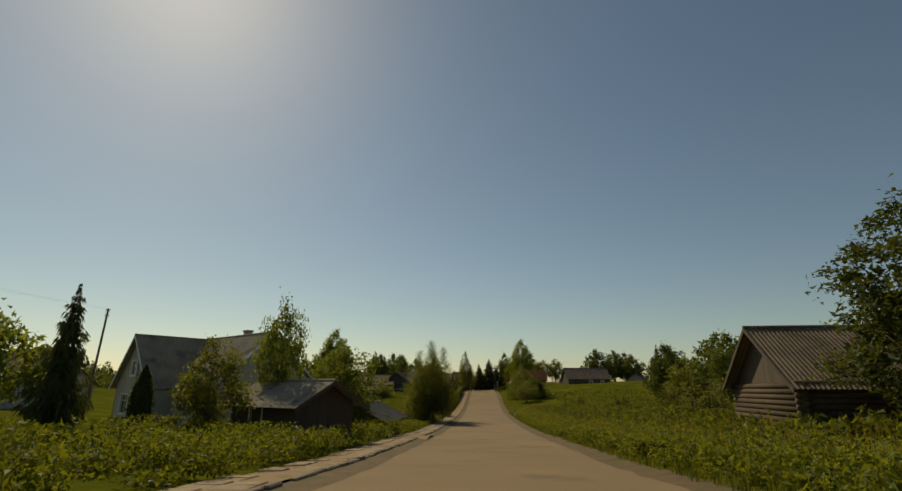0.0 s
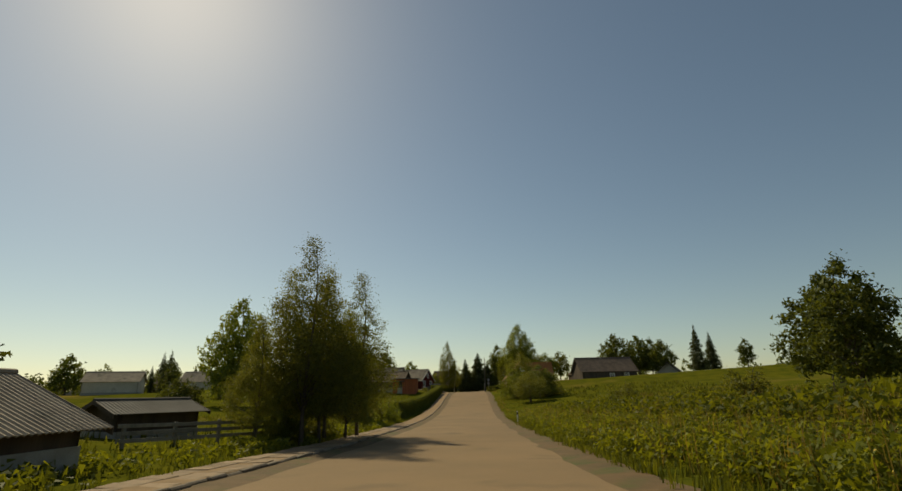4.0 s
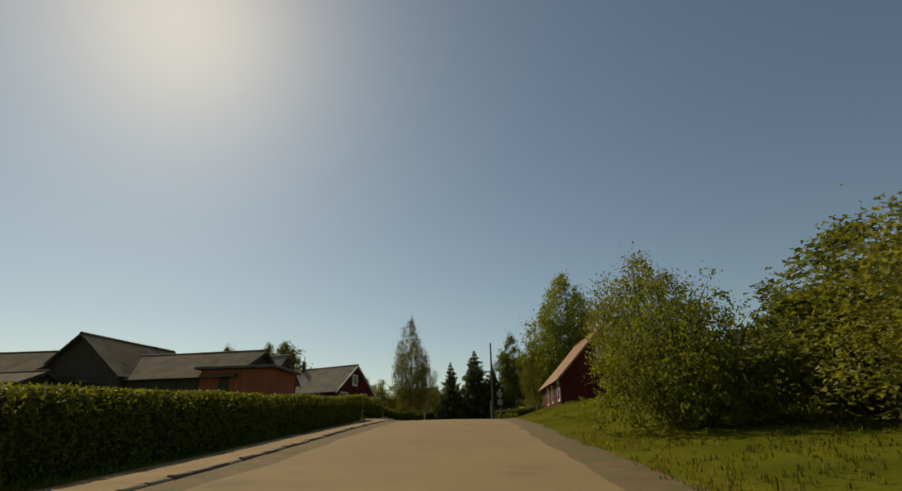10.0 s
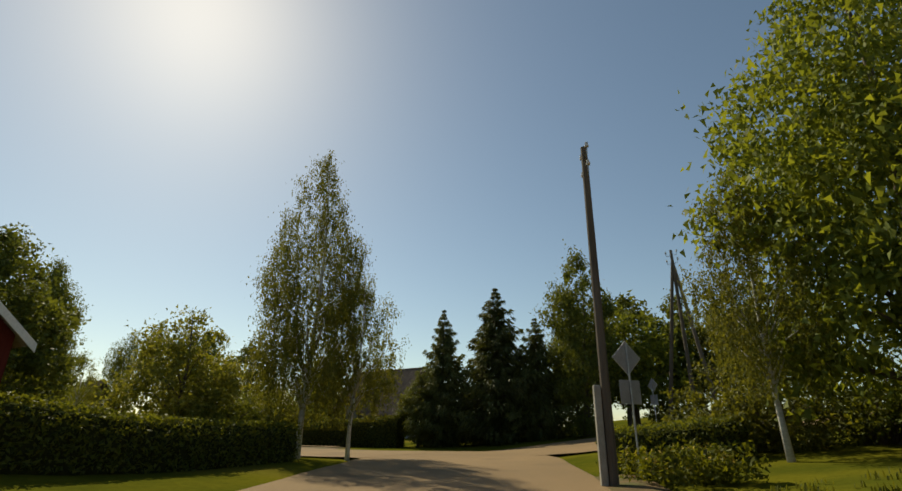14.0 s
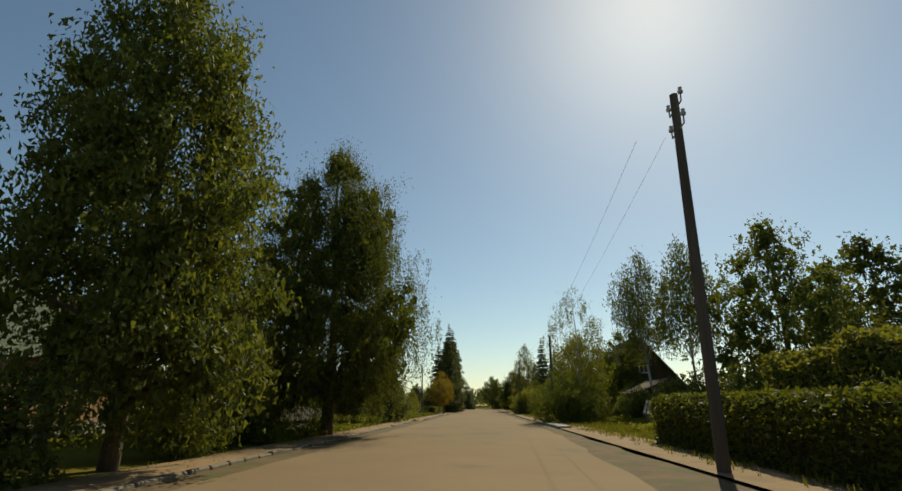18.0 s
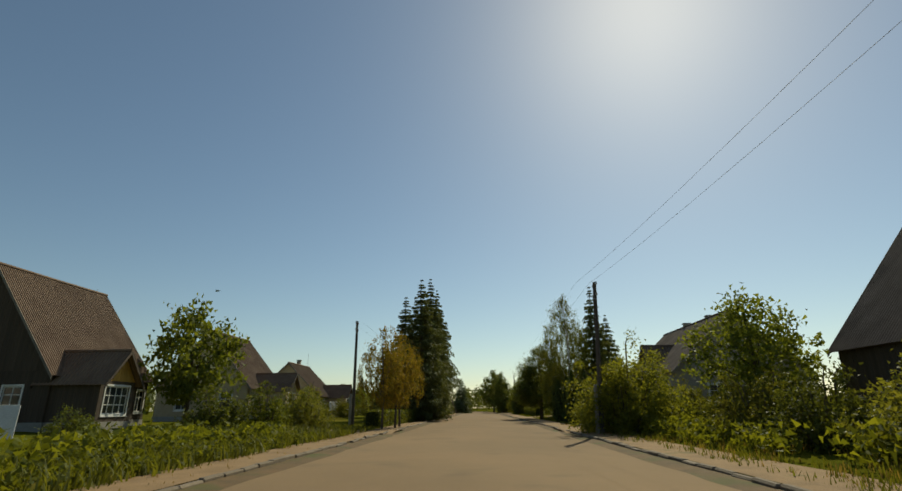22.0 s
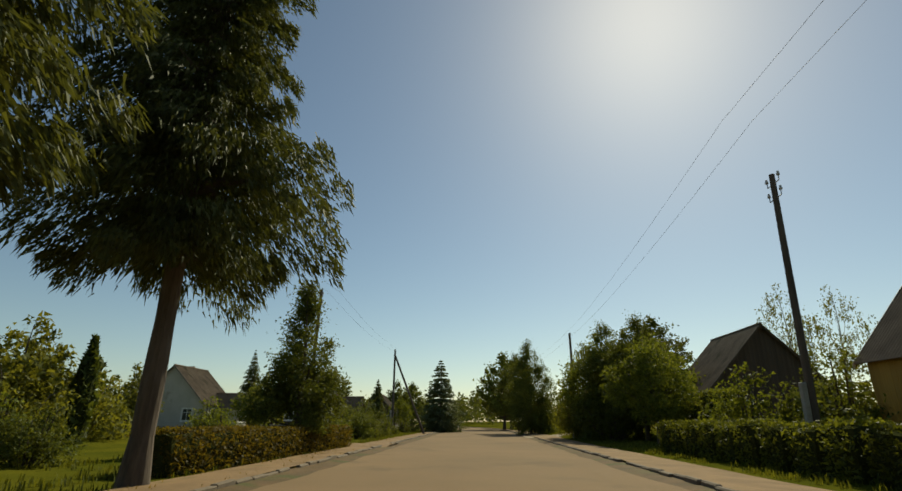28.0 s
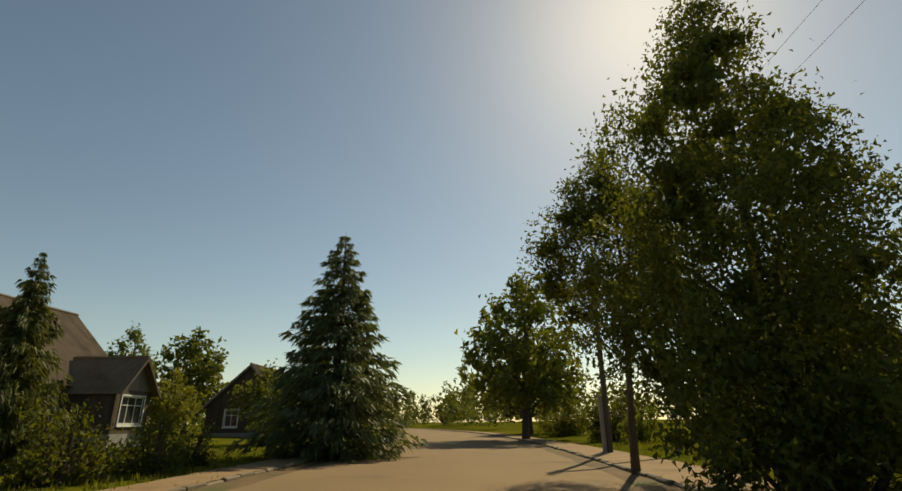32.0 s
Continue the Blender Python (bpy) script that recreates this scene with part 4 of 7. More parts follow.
    if clip:
        for s in (-1, 1):
            bm = bmesh.new()
            c, z1 = clip, h + rise * (1 - clip) + 0.06
            pts = [Vector((s * (Lr / 2 - W / 2 * c - over), 0, h + rise + 0.06)), Vector((s * Lr / 2, -W / 2 * c, z1)), Vector((s * Lr / 2, W / 2 * c, z1))]
            f = [bm.verts.new(v) for v in pts]
            g = [bm.verts.new(v - Vector((0, 0, 0.05))) for v in pts]
            bm.faces.new(f)
            bm.faces.new(g[::-1])
            for i in range(3):
                bm.faces.new((f[i], g[i], g[(i + 1) % 3], f[(i + 1) % 3]))
            bmesh.ops.transform(bm, matrix=m0, verts=bm.verts)
            part("roof_hip", bm, roof, root)
    else:
        bm = bmesh.new()
        tube(bm, [m0 @ Vector((-Lr / 2 - 0.02, 0, h + rise + 0.07)), m0 @ Vector((0, 0, h + rise + 0.055)), m0 @ Vector((Lr / 2 + 0.02, 0, h + rise + 0.07))], [0.09] * 3, 8)
        part("ridge_cap", bm, roof, root)
        for s in (-1, 1):
            for e in (-1, 1):
                bm = bmesh.new()
                x = e * (Lr / 2 - 0.01)
                a, b = Vector((x, 0, h + rise + 0.03)), Vector((x, s * W / 2 * k, h + rise + 0.03 - rise * k))
                d = (b - a).normalized()
                up = Vector((0, 0, 1))
                vs = [bm.verts.new(m0 @ (q + up * z + Vector((e * y, 0, 0)))) for q in (a, b) for z in (0.04, -0.16) for y in (0, 0.035)]
                bmesh.ops.convex_hull(bm, input=vs)
                part("barge_board", bm, barge or M_darkwood, root)
    if plinth:
        bm = bmesh.new()
        box(bm, -L / 2 - 0.04, -W / 2 - 0.04, -1.2, L / 2 + 0.04, W / 2 + 0.04, plinth, m0)
        part("plinth", bm, M_concrete, root)
    for sd, x, z, w, hh, bars, kd in wins:
        mm = mats[sd] @ Matrix.Translation((x, 0.14 if z + hh >= h else 0.0, z))
        window_unit(root, mm, w, hh, bars, door=(kd == "door"))


def chimney(root, x, y, z0, z1, material=None, w=0.5, m0=None):
    bm = bmesh.new()
    box(bm, x - w / 2, y - w / 2, z0, x + w / 2, y + w / 2, z1, m0, bevel=0.015)
    c = part("chimney", bm, material or M_brick, root)
    bm = bmesh.new()
    box(bm, x - w / 2 - 0.05, y - w / 2 - 0.05, z1, x + w / 2 + 0.05, y + w / 2 + 0.05, z1 + 0.1, m0, bevel=0.015)
    part("cap", bm, M_concrete, c)


def house(name, p, turn, L, W, h, rise, wall, roof, label, category="house", z=None, **kw):
    root = new(name)
    root.matrix_basis = frame_at(p, turn, z) @ Matrix.Diagonal((STEP, 1, 1, 1) if turn in (STREET, STREET + 180) else (1, 1, 1, 1))
    tagged(root, label, category)
    gabled(root, L, W, h, rise, wall, roof, **kw)
    return root


def antenna(root, x, y, z0, z1):
    bm = bmesh.new()
    tube(bm, [(x, y, z0), (x, y, z1)], [0.02, 0.012], 5)
    for i in range(4):
        zz = z1 - 0.15 - 0.16 * i
        tube(bm, [(x - 0.35 + 0.04 * i, y, zz), (x + 0.35 - 0.04 * i, y, zz)], [0.008, 0.008], 4)
    part("antenna", bm, M_steel, root)


# ---------- poles, signs, wires ----------
POLE_TOPS = []


def power_pole(p, H, turn=0.0, label="", arms=2, strut=None, stub=True, lean=(0, 0), z=None, name="power_pole"):
    root = new(name)
    root.matrix_basis = Matrix.LocRotScale((p[0], p[1], gz(p) if z is None else z), Euler((radians(lean[0]), radians(lean[1]), radians(turn))), None)
    tagged(root, label, "pole")
    bm = bmesh.new()
    tube(bm, [(0, 0, -0.5), (0.02, 0, H * 0.5), (0, 0, H)], [0.125, 0.11, 0.09], 10)
    part("post", bm, M_pole, root)
    if stub:
        bm = bmesh.new()
        box(bm, -0.09, 0.13, -0.5, 0.09, 0.29, 2.3, bevel=0.02)
        part("footing", bm, M_concrete, root)
    for i in range(arms):
        zz = H - 0.25 - 0.55 * i
        for s in (-1, 1):
            bm = bmesh.new()
            tube(bm, [(0.09 * s, 0, zz - 0.12), (0.34 * s, 0, zz - 0.12), (0.36 * s, 0, zz + 0.12)], [0.02, 0.02, 0.016], 5)
            hk = part("bracket", bm, M_steel, root)
            bm = bmesh.new()
            tube(bm, [(0.36 * s, 0, zz + 0.06), (0.36 * s, 0, zz + 0.11), (0.36 * s, 0, zz + 0.16), (0.36 * s, 0, zz + 0.2)], [0.055, 0.06, 0.035, 0.045], 8)
            part("insulator", bm, M_ceramic, hk)
    for q in (() if not strut else strut if isinstance(strut[0], tuple) else (strut,)):
        bm = bmesh.new()
        tube(bm, [(q[0], q[1], -0.5), (0, 0, H * 0.93)], [0.13, 0.10], 9)
        part("strut", bm, M_pole, root)
    POLE_TOPS.append(root.matrix_basis @ Vector((0, 0, H)))
    return root


def wires(a, b, label, n=2, sag=0.6, spread=0.36):
    for i in range(n):
        zz = -0.05 - 0.55 * (i // 2)
        s = -1 if i % 2 else 1
        a2, b2 = Vector(a), Vector(b)
        d = (b2 - a2)
        nr = Vector((d.y, -d.x, 0)).normalized() * spread * s
        bm = bmesh.new()
        pts = [a2.lerp(b2, t / 10) + nr + Vector((0, 0, zz - sag * 4 * (t / 10) * (1 - t / 10))) for t in range(11)]
        tube(bm, pts, [0.005] * 11, 4)
        me = bpy.data.meshes.new("cable")
        bm.to_mesh(me)
        bm.free()
        me.materials.append(M_wire)
        ob_of("cable", me, label=label, category="cable", group="overhead wires")


def sign_post(p, turn, label, z=None, s=0.62, front=False):
    """A diamond sign over a small plate on a bent steel post."""
    root = new("road_sign")
    root.matrix_basis = frame_at(p, turn, z)
    tagged(root, label, "road sign")
    bm = bmesh.new()
    tube(bm, [(0, 0.03, -0.4), (0, 0.03, 3.3)], [0.03, 0.03], 8)
    part("post", bm, M_steel, root)
    bm = bmesh.new()
    box(bm, -s / 2, -0.012, -s / 2, s / 2, 0.0, s / 2, pose(0, 0, 2.95, 0, 45, 0), bevel=0.004)
    d = part("diamond_plate", bm, M_signback, root, "grey back of a diamond-shaped plate")
    bm = bmesh.new()
    box(bm, -s / 2 - 0.01, -0.016, -s / 2 - 0.01, s / 2 + 0.01, -0.012, s / 2 + 0.01, pose(0, 0, 2.95, 0, 45, 0))
    part("face", bm, M_white, d, "white-edged face of the plate")
    bm = bmesh.new()
    box(bm, -0.32, -0.012, 1.78, 0.32, 0.0, 2.38, bevel=0.004)
    part("lower_plate", bm, M_signback, root)
    return root

# ---------- tree stock ----------
T_apple = broadleaf_meshes("apple", 11, 5.0, 4.0, 0.9, 7140, 0.117, M_leaf2, M_bark, lumps=18, trunk_r=0.11)
T_apple2 = broadleaf_meshes("apple2", 12, 5.0, 4.4, 1.0, 7820, 0.117, M_leaf, M_bark, lumps=20, trunk_r=0.12)
T_orchard = broadleaf_meshes("orchard", 61, 7.4, 6.2, 1.1, 26000, 0.085, M_leaf2, M_bark, lumps=30, trunk_r=0.17)
T_aspen = broadleaf_meshes("aspen", 13, 9.6, 4.0, 1.2, 17000, 0.078, M_leaf2, M_bark, lumps=40, trunk_r=0.10, top=0.6, narrow=0.8)
T_aspen2 = broadleaf_meshes("aspen2", 14, 8.6, 3.8, 0.8, 16000, 0.078, M_leaf2, M_bark, lumps=36, trunk_r=0.09, top=0.6, narrow=0.8)
T_lime = broadleaf_meshes("lime", 15, 13.0, 9.5, 0.6, 44000, 0.15, M_leaf, M_bark, lumps=46, trunk_r=0.28, top=0.8)
T_linden = broadleaf_meshes("linden", 16, 13.0, 9.0, 0.5, 34000, 0.15, M_leafdark, M_bark, lumps=54, trunk_r=0.26, top=0.75, inner=7000)
T_oak = broadleaf_meshes("oak", 17, 11.0, 9.0, 1.6, 15300, 0.211, M_leafdark, M_bark, lumps=32, trunk_r=0.26)
T_maple = broadleaf_meshes("maple", 18, 9.5, 5.6, 1.2, 17000, 0.12, M_leafdark, M_bark, lumps=27, trunk_r=0.16, inner=1800)
T_birch = broadleaf_meshes("birch", 19, 13.0, 5.6, 1.2, 34000, 0.085, M_leaf2, M_birchbark, droop=0.8, lumps=37, trunk_r=0.15, top=0.7)
T_birch2 = broadleaf_meshes("birch2", 20, 10.0, 5.0, 2.2, 16000, 0.086, M_leaf2, M_birchbark, droop=0.9, lumps=27, trunk_r=0.12, top=0.7)
T_thin = broadleaf_meshes("thinbirch", 21, 10.0, 4.6, 3.0, 7000, 0.078, M_leaf2, M_birchbark, droop=0.9, lumps=20, trunk_r=0.11, top=0.8)
T_yelbirch = broadleaf_meshes("yelbirch", 22, 7.6, 4.0, 1.9, 6000, 0.095, M_leafyel, M_bark, droop=0.8, lumps=22, trunk_r=0.09)
T_willow = broadleaf_meshes("willow", 23, 15.5, 11.5, 0.8, 95000, 0.082, M_leafdark, M_bark, droop=0.8, lumps=80, trunk_r=0.32, top=0.8, inner=26000)
T_dome = broadleaf_meshes("dome", 24, 12.0, 11.0, 0.4, 42000, 0.1, M_leafdark, M_bark, droop=0.3, lumps=60, trunk_r=0.26, top=0.65, inner=9000)
T_corner = broadleaf_meshes("corner_maple", 44, 10.6, 6.6, 0.9, 30000, 0.1, M_leafdark, M_bark, lumps=34, trunk_r=0.2, top=0.7, inner=2600)
T_weep = broadleaf_meshes("weep", 28, 10.0, 4.4, 3.6, 21000, 0.075, M_leafdark, M_birchbark, droop=1.0, lumps=26, trunk_r=0.1, top=0.7)
T_spruce = conifer_meshes("spruce", 31, 14.0, 6.6, 40, M_needle, M_bark, base=0.05, per=110, size=0.25)
T_spruce2 = conifer_meshes("spruce2", 32, 14.0, 6.0, 40, M_needle, M_bark, base=0.03, per=110, size=0.25, ragged=0.3)
T_sprbare = conifer_meshes("spruce_bare", 33, 16.0, 8.4, 32, M_needle, M_bark, base=0.24, per=300, size=0.2, droop=0.42, ragged=0.25)
T_youngspruce = conifer_meshes("young_spruce", 34, 7.0, 4.4, 36, M_needle, M_bark, base=0.03, per=75, size=0.24, ragged=0.35, droop=0.12)
T_bluespruce = conifer_meshes("blue_spruce", 35, 9.5, 6.0, 28, M_needleblue, M_bark, base=0.03, per=80, size=0.28, ragged=0.15)
B_round = bush_meshes("round", 41, 2.4, 2.8, 5440, 0.086, M_leaf)
B_wide = bush_meshes("wide", 42, 3.0, 5.2, 11050, 0.101, M_leaf2, lumps=18)
B_dark = bush_meshes("dark", 43, 3.0, 4.2, 8840, 0.101, M_leafdark, lumps=16)
B_light = bush_meshes("light", 44, 4.0, 5.0, 13000, 0.105, M_leaflight, lumps=18)
B_low = bush_meshes("low", 45, 1.2, 1.8, 3060, 0.062, M_hedge, lumps=10)
B_big = bush_meshes("big", 46, 6.0, 8.6, 25500, 0.117, M_leaf, lumps=29)


def thuja_meshes(key, seed, H, W, n):
    rng = np.random.default_rng(seed)
    t = rng.uniform(0, 1, n) ** 0.8
    a = rng.uniform(0, 2 * math.pi, n)
    r = W / 2 * np.minimum(1, (t * 6 + 0.55)) * (1 - t ** 2.6) * (0.86 + 0.14 * np.sin(a * 5 + t * 14)) * rng.uniform(0.75, 1.05, n)
    c = np.stack([r * np.cos(a), r * np.sin(a), t * H], 1)
    v, f = leaves_at(rng, c, 0.11, droop=-0.5)
    bm = bmesh.new()
    # no real trunk: a wide dark filler painted as the shade inside the crown
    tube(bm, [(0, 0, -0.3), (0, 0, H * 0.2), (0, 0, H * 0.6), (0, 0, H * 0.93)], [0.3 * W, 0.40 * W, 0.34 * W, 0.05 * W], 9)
    core = bpy.data.meshes.new("shade_core")
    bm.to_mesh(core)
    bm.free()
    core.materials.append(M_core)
    MESHES[key] = (core, mesh_np("crown", v, f, M_thuja))
    return MESHES[key]


T_thuja = thuja_meshes("thuja", 51, 4.4, 1.15, 4200)
T_conifer_round = thuja_meshes("thuja_broad", 52, 7.0, 2.7, 9000)

# ---------- approach road, left side ----------
r = house("house", (-17.2, 39.2), -38, 10.0, 8.0, 2.9, 3.6, M_plaster, M_asbestos, "pale plastered house with grey sheet roof and cross gable", barge=M_white,
          wins=[("front", 6.6, 0.95, 1.3, 1.35, (1, 1), "w"), ("right", 3.4, 1.0, 1.3, 1.3, (1, 1), "w")])
gabled(r, 7.6, 6.2, 2.9, 3.5, M_plaster, M_asbestos, m0=pose(-3.6, -1.6, 0, 0, 0, 90), barge=M_white, wins=[("left", 1.2, 0.95, 1.2, 1.3, (1, 1), "w"), ("left", 3.7, 0.95, 1.2, 1.3, (1, 1), "w"), ("left", 2.6, 3.6, 0.9, 1.0, (1, 1), "w")])
chimney(r, 1.0, 0.4, 5.6, 6.9)
r = house("shed", (-8.9, 28.3), -34, 5.2, 3.8, 1.95, 1.0, M_darkwood, M_asbestos, "low dark timber shed under a corrugated grey roof", category="shed", boards=0.24, over=0.6, wins=[("front", 2.6, 0.1, 1.0, 1.7, (0, 0), "door")])
r = house("house", (-45.6, 54.3), -30, 11, 8, 2.6, 3.4, M_plaster, M_redroof, "brown-roofed house behind the fruit trees", wins=[("front", 3, 0.9, 1.1, 1.3, (1, 1), "w")])
power_pole((-37.6, 52.7), 10.2, -30, "tall dark power pole leaning over the gardens", lean=(0, 5))
plant_tree("pear_tree", T_apple2, (-10.2, 29.6), 1.55, 75, "broad dark fruit tree behind the shed", sx=0.7)
plant_tree("thuja", T_conifer_round, (-19.4, 31.9), 0.5, 0, "small conical thuja before the house", sx=0.6)
# open timber frame beside the shed
root = new("pergola")
root.matrix_basis = frame_at((-10.4, 34.3), -34)
tagged(root, "dark open timber frame of posts, rails and braces", "pergola")
for x in (-1.7, 1.7):
    for y in (-1.0, 1.0):
        bm = bmesh.new()
        box(bm, x - 0.07, y - 0.07, -0.3, x + 0.07, y + 0.07, 2.3, bevel=0.012)
        part("post", bm, M_darkwood, root)
        bm = bmesh.new()
        tube(bm, [(x, y, 1.55), (x - 0.7 * (1 if x > 0 else -1), y, 2.25)], [0.045, 0.045], 5)
        part("brace", bm, M_darkwood, root)
for y in (-1.0, 1.0):
    bm = bmesh.new()
    box(bm, -2.3, y - 0.06, 2.3, 2.3, y + 0.06, 2.44, bevel=0.012)
    part("rail", bm, M_darkwood, root)
for x in (-1.9, -0.65, 0.65, 1.9):
    bm = bmesh.new()
    box(bm, x - 0.05, -1.4, 2.443, x + 0.05, 1.4, 2.54, bevel=0.01)
    part("crossbeam", bm, M_darkwood, root)
plant_tree("apple_tree", T_apple2, (-9.1, 40.5), 1.3, 20, "leafy apple tree beside the sandy drive")
plant_bush(B_round, A(49, -10), 1.05, 40, "rounded green garden shrub on the lawn")
plant_tree("lime_tree", T_maple, A(70, -17), 0.9, 75, "broad round-crowned tree behind the gardens")
plant_tree("apple_tree", T_apple, A(31, -13.5), 0.95, 160, "bushy fruit tree behind the timber shed")
plant_tree("spruce", T_youngspruce, (-18.5, 24.0), 1.0, 10, "slender young spruce in the front garden", sx=0.6)
plant_tree("pear_tree", T_apple2, (-21.3, 23.2), 1.05, 200, "spreading fruit tree in the front garden")
plant_tree("pear_tree", T_apple, (-31.4, 32.0), 1.0, 20, "spreading fruit tree in the front garden")
r = house("cellar", A(61, -11.0), 87, 10, 5.0, 0.9, 1.2, M_darkwood, M_asbestos, "low grey-roofed root cellar half sunk in the ground", category="shed", over=0.5)
r = house("shed", A(66, -13.5), 87, 3.2, 2.6, 1.5, 0.8, M_redbrown, M_asbdark, "small dark timber hut behind the cellar", category="shed")
for i, (s, d, k, sc) in enumerate(((80.5, -9.4, 0, 0.62), (81.8, -7.6, 1, 0.96), (84.5, -7.4, 0, 0.92), (86.5, -7.6, 1, 0.9), (84.5, -9.3, 1, 0.85), (88, -6.8, 0, 0.78), (90.5, -6.6, 1, 0.95))):
    plant_tree("aspen", (T_aspen2, T_aspen)[k], A(s, d + 0.8), sc * 1.1, i * 71, "slender young aspen with thin trembling crown", group="aspens by the road")
plant_bush(B_dark, A(83, -8.0), 0.55, 0, "scrub of suckers under the aspens")
plant_bush(B_wide, A(87.5, -7.8), 0.5, 90, "scrub of suckers under the aspens")
r = house("shed", A(84, -15.5), 60, 4.0, 3.0, 1.2, 0.5, M_darkwood, M_felt, "sagging dark plank shed in tall grass", category="shed")
root = new("greenhouse")
root.matrix_basis = frame_at(A(88, -30), 80)
tagged(root, "white film-covered garden greenhouse in tall grass", "greenhouse")
bm = bmesh.new()
for i in range(7):
    x = -4.5 + i * 1.5
    tube(bm, [(x, -1.6, 0), (x, -1.5, 1.5), (x, 0, 2.3), (x, 1.5, 1.5), (x, 1.6, 0)], [0.03] * 5, 5)
part("hoop_frame", bm, M_white, root)
bm = bmesh.new()
prof = [(-1.62, 0), (-1.53, 1.52), (0, 2.33), (1.53, 1.52), (1.62, 0)]
pv = [[bm.verts.new((x, a, b)) for a, b in prof] for x in np.linspace(-4.52, 4.52, 13)]
for q, w in zip(pv, pv[1:]):
    for k in range(4):
        bm.faces.new((q[k], q[k + 1], w[k + 1], w[k]))
bm.faces.new(pv[0])
bm.faces.new(pv[-1][::-1])
part("film", bm, M_film, root)
plant_tree("lime_tree", T_lime, (-28.4, 117.6), 1.24, 30, "large dense lime tree standing alone in the meadow", sx=0.98)
plant_bush(B_dark, (-34.4, 114.4), 1.4, 0, "dark shrub beneath the lime tree")
plant_tree("wild_pear_tree", T_apple2, A(114, -10.2), 1.7, 130, "upright leafy tree by the roadside pavement", sx=0.84)
plant_bush(B_wide, A(114, -10.2), 0.75, 60, "wild shrub round the foot of the tree")
plant_bush(B_round, A(116.6, -7.5), 0.85, 20, "small leafy roadside shrub")
plant_bush(B_round, A(120, -7.7), 0.8, 70, "small leafy roadside shrub")
hedge(A(126, -8.2), A(196.5, -6.9), 1.2, 1.9, M_hedge, "long clipped green hedge beside the pavement", 3, size=0.10, dens=300, h1=1.5)
hedge(A(199.5, -7.8), A(209.2, -7.3), 1.8, 1.3, M_hedge, "clipped hedge block beside the flower bed", 4)
hedge(A(218, -8.8), A(233, -6.3), 1.5, 1.25, M_hedge, "clipped garden hedge running to the junction", 5)
r = house("barn", (-11.6, 156.6), -10, 11, 7, 1.8, 2.0, M_darkwood, M_asbdark, "long weathered plank barn with sagging mossy roof", category="barn", over=0.5, boards=0.35)
gabled(r, 8, 7.5, 2.0, 2.9, M_darkwood, M_asbdark, m0=pose(-5.6, 0.3, 0, 0, 0, 85), boards=0.35)
gabled(r, 6, 3.0, 1.4, 0.7, M_darkwood, M_asbdark, m0=pose(-9.5, -5.6, 0, 0, 0, 0), plinth=0.2)
r = house("barn", (-25.5, 157.0), -6, 10, 6, 1.8, 1.7, M_darkwood, M_asbdark, "dark low barn at the back of the yard", category="barn")
root = new("shed")
root.matrix_basis = frame_at((-6.2, 154.2), -6)
tagged(root, "orange-red boarded shed with a flat felt roof", "shed")
bm = bmesh.new()
box(bm, -2.4, -2.0, -0.6, 2.4, 2.0, 2.75, bevel=0.02)
part("wall", bm, M_orangeboard, root)
bm = bmesh.new()
box(bm, -2.75, -2.35, 2.75, 2.75, 2.35, 2.92, bevel=0.02)
part("roof", bm, M_felt, root)
for i in range(20):
    plank(pose(2.4, -2.0, 0, 0, 0, 180), 0.12 + i * 0.24, 0, 2.7, 0.24, M_orangeboard, root)
for i in range(16):
    plank(pose(2.4, 2.0, 0, 0, 0, -90), 0.12 + i * 0.25, 0, 2.7, 0.25, M_orangeboard, root)
r = house("house", (-7.1, 176.0), 152, 11, 6.2, 2.4, 2.7, M_redboard, M_asbestos, "dark red boarded house with white-framed windows", boards=0.28, barge=M_white,
          wins=[("left", 0.9, 0.85, 1.1, 1.35, (1, 1), "w"), ("left", 4.2, 0.85, 1.1, 1.35, (1, 1), "w"), ("left", 2.85, 3.1, 0.7, 0.95, (1, 1), "w"), ("back", 2.0, 0.85, 1.1, 1.3, (1, 1), "w"), ("back", 5.0, 0.85, 1.1, 1.3, (1, 1), "w")])
chimney(r, 1.5, 0.3, 4.4, 5.9, M_darkwood, 0.3)
gabled(r, 5.0, 5.0, 2.3, 1.8, M_redboard, M_asbestos, m0=pose(6.5, 3.0, 0, 0, 0, 90), boards=0.28)
r = house("shed", (-12.0, 168.6), -14, 8.0, 5.0, 2.6, 2.4, M_darkwood, M_asbestos, "dark plank shed with a grey roof behind the red house", category="shed", boards=0.3)
r = house("shed", (-22.5, 132.0), 10, 4.6, 3.8, 1.9, 1.1, M_darkwood, M_asbdark, "dark plank shed in the gardens", category="shed")
r = house("house", (-54.0, 163.0), 8, 9, 7, 2.4, 2.2, M_plaster, M_asbestos, "far low house with grey roof among gardens")
r = house("house", (-67.8, 151.2), 20, 10, 7, 2.6, 2.0, M_plaster, M_asbestos, "far low house with pale roof among gardens")
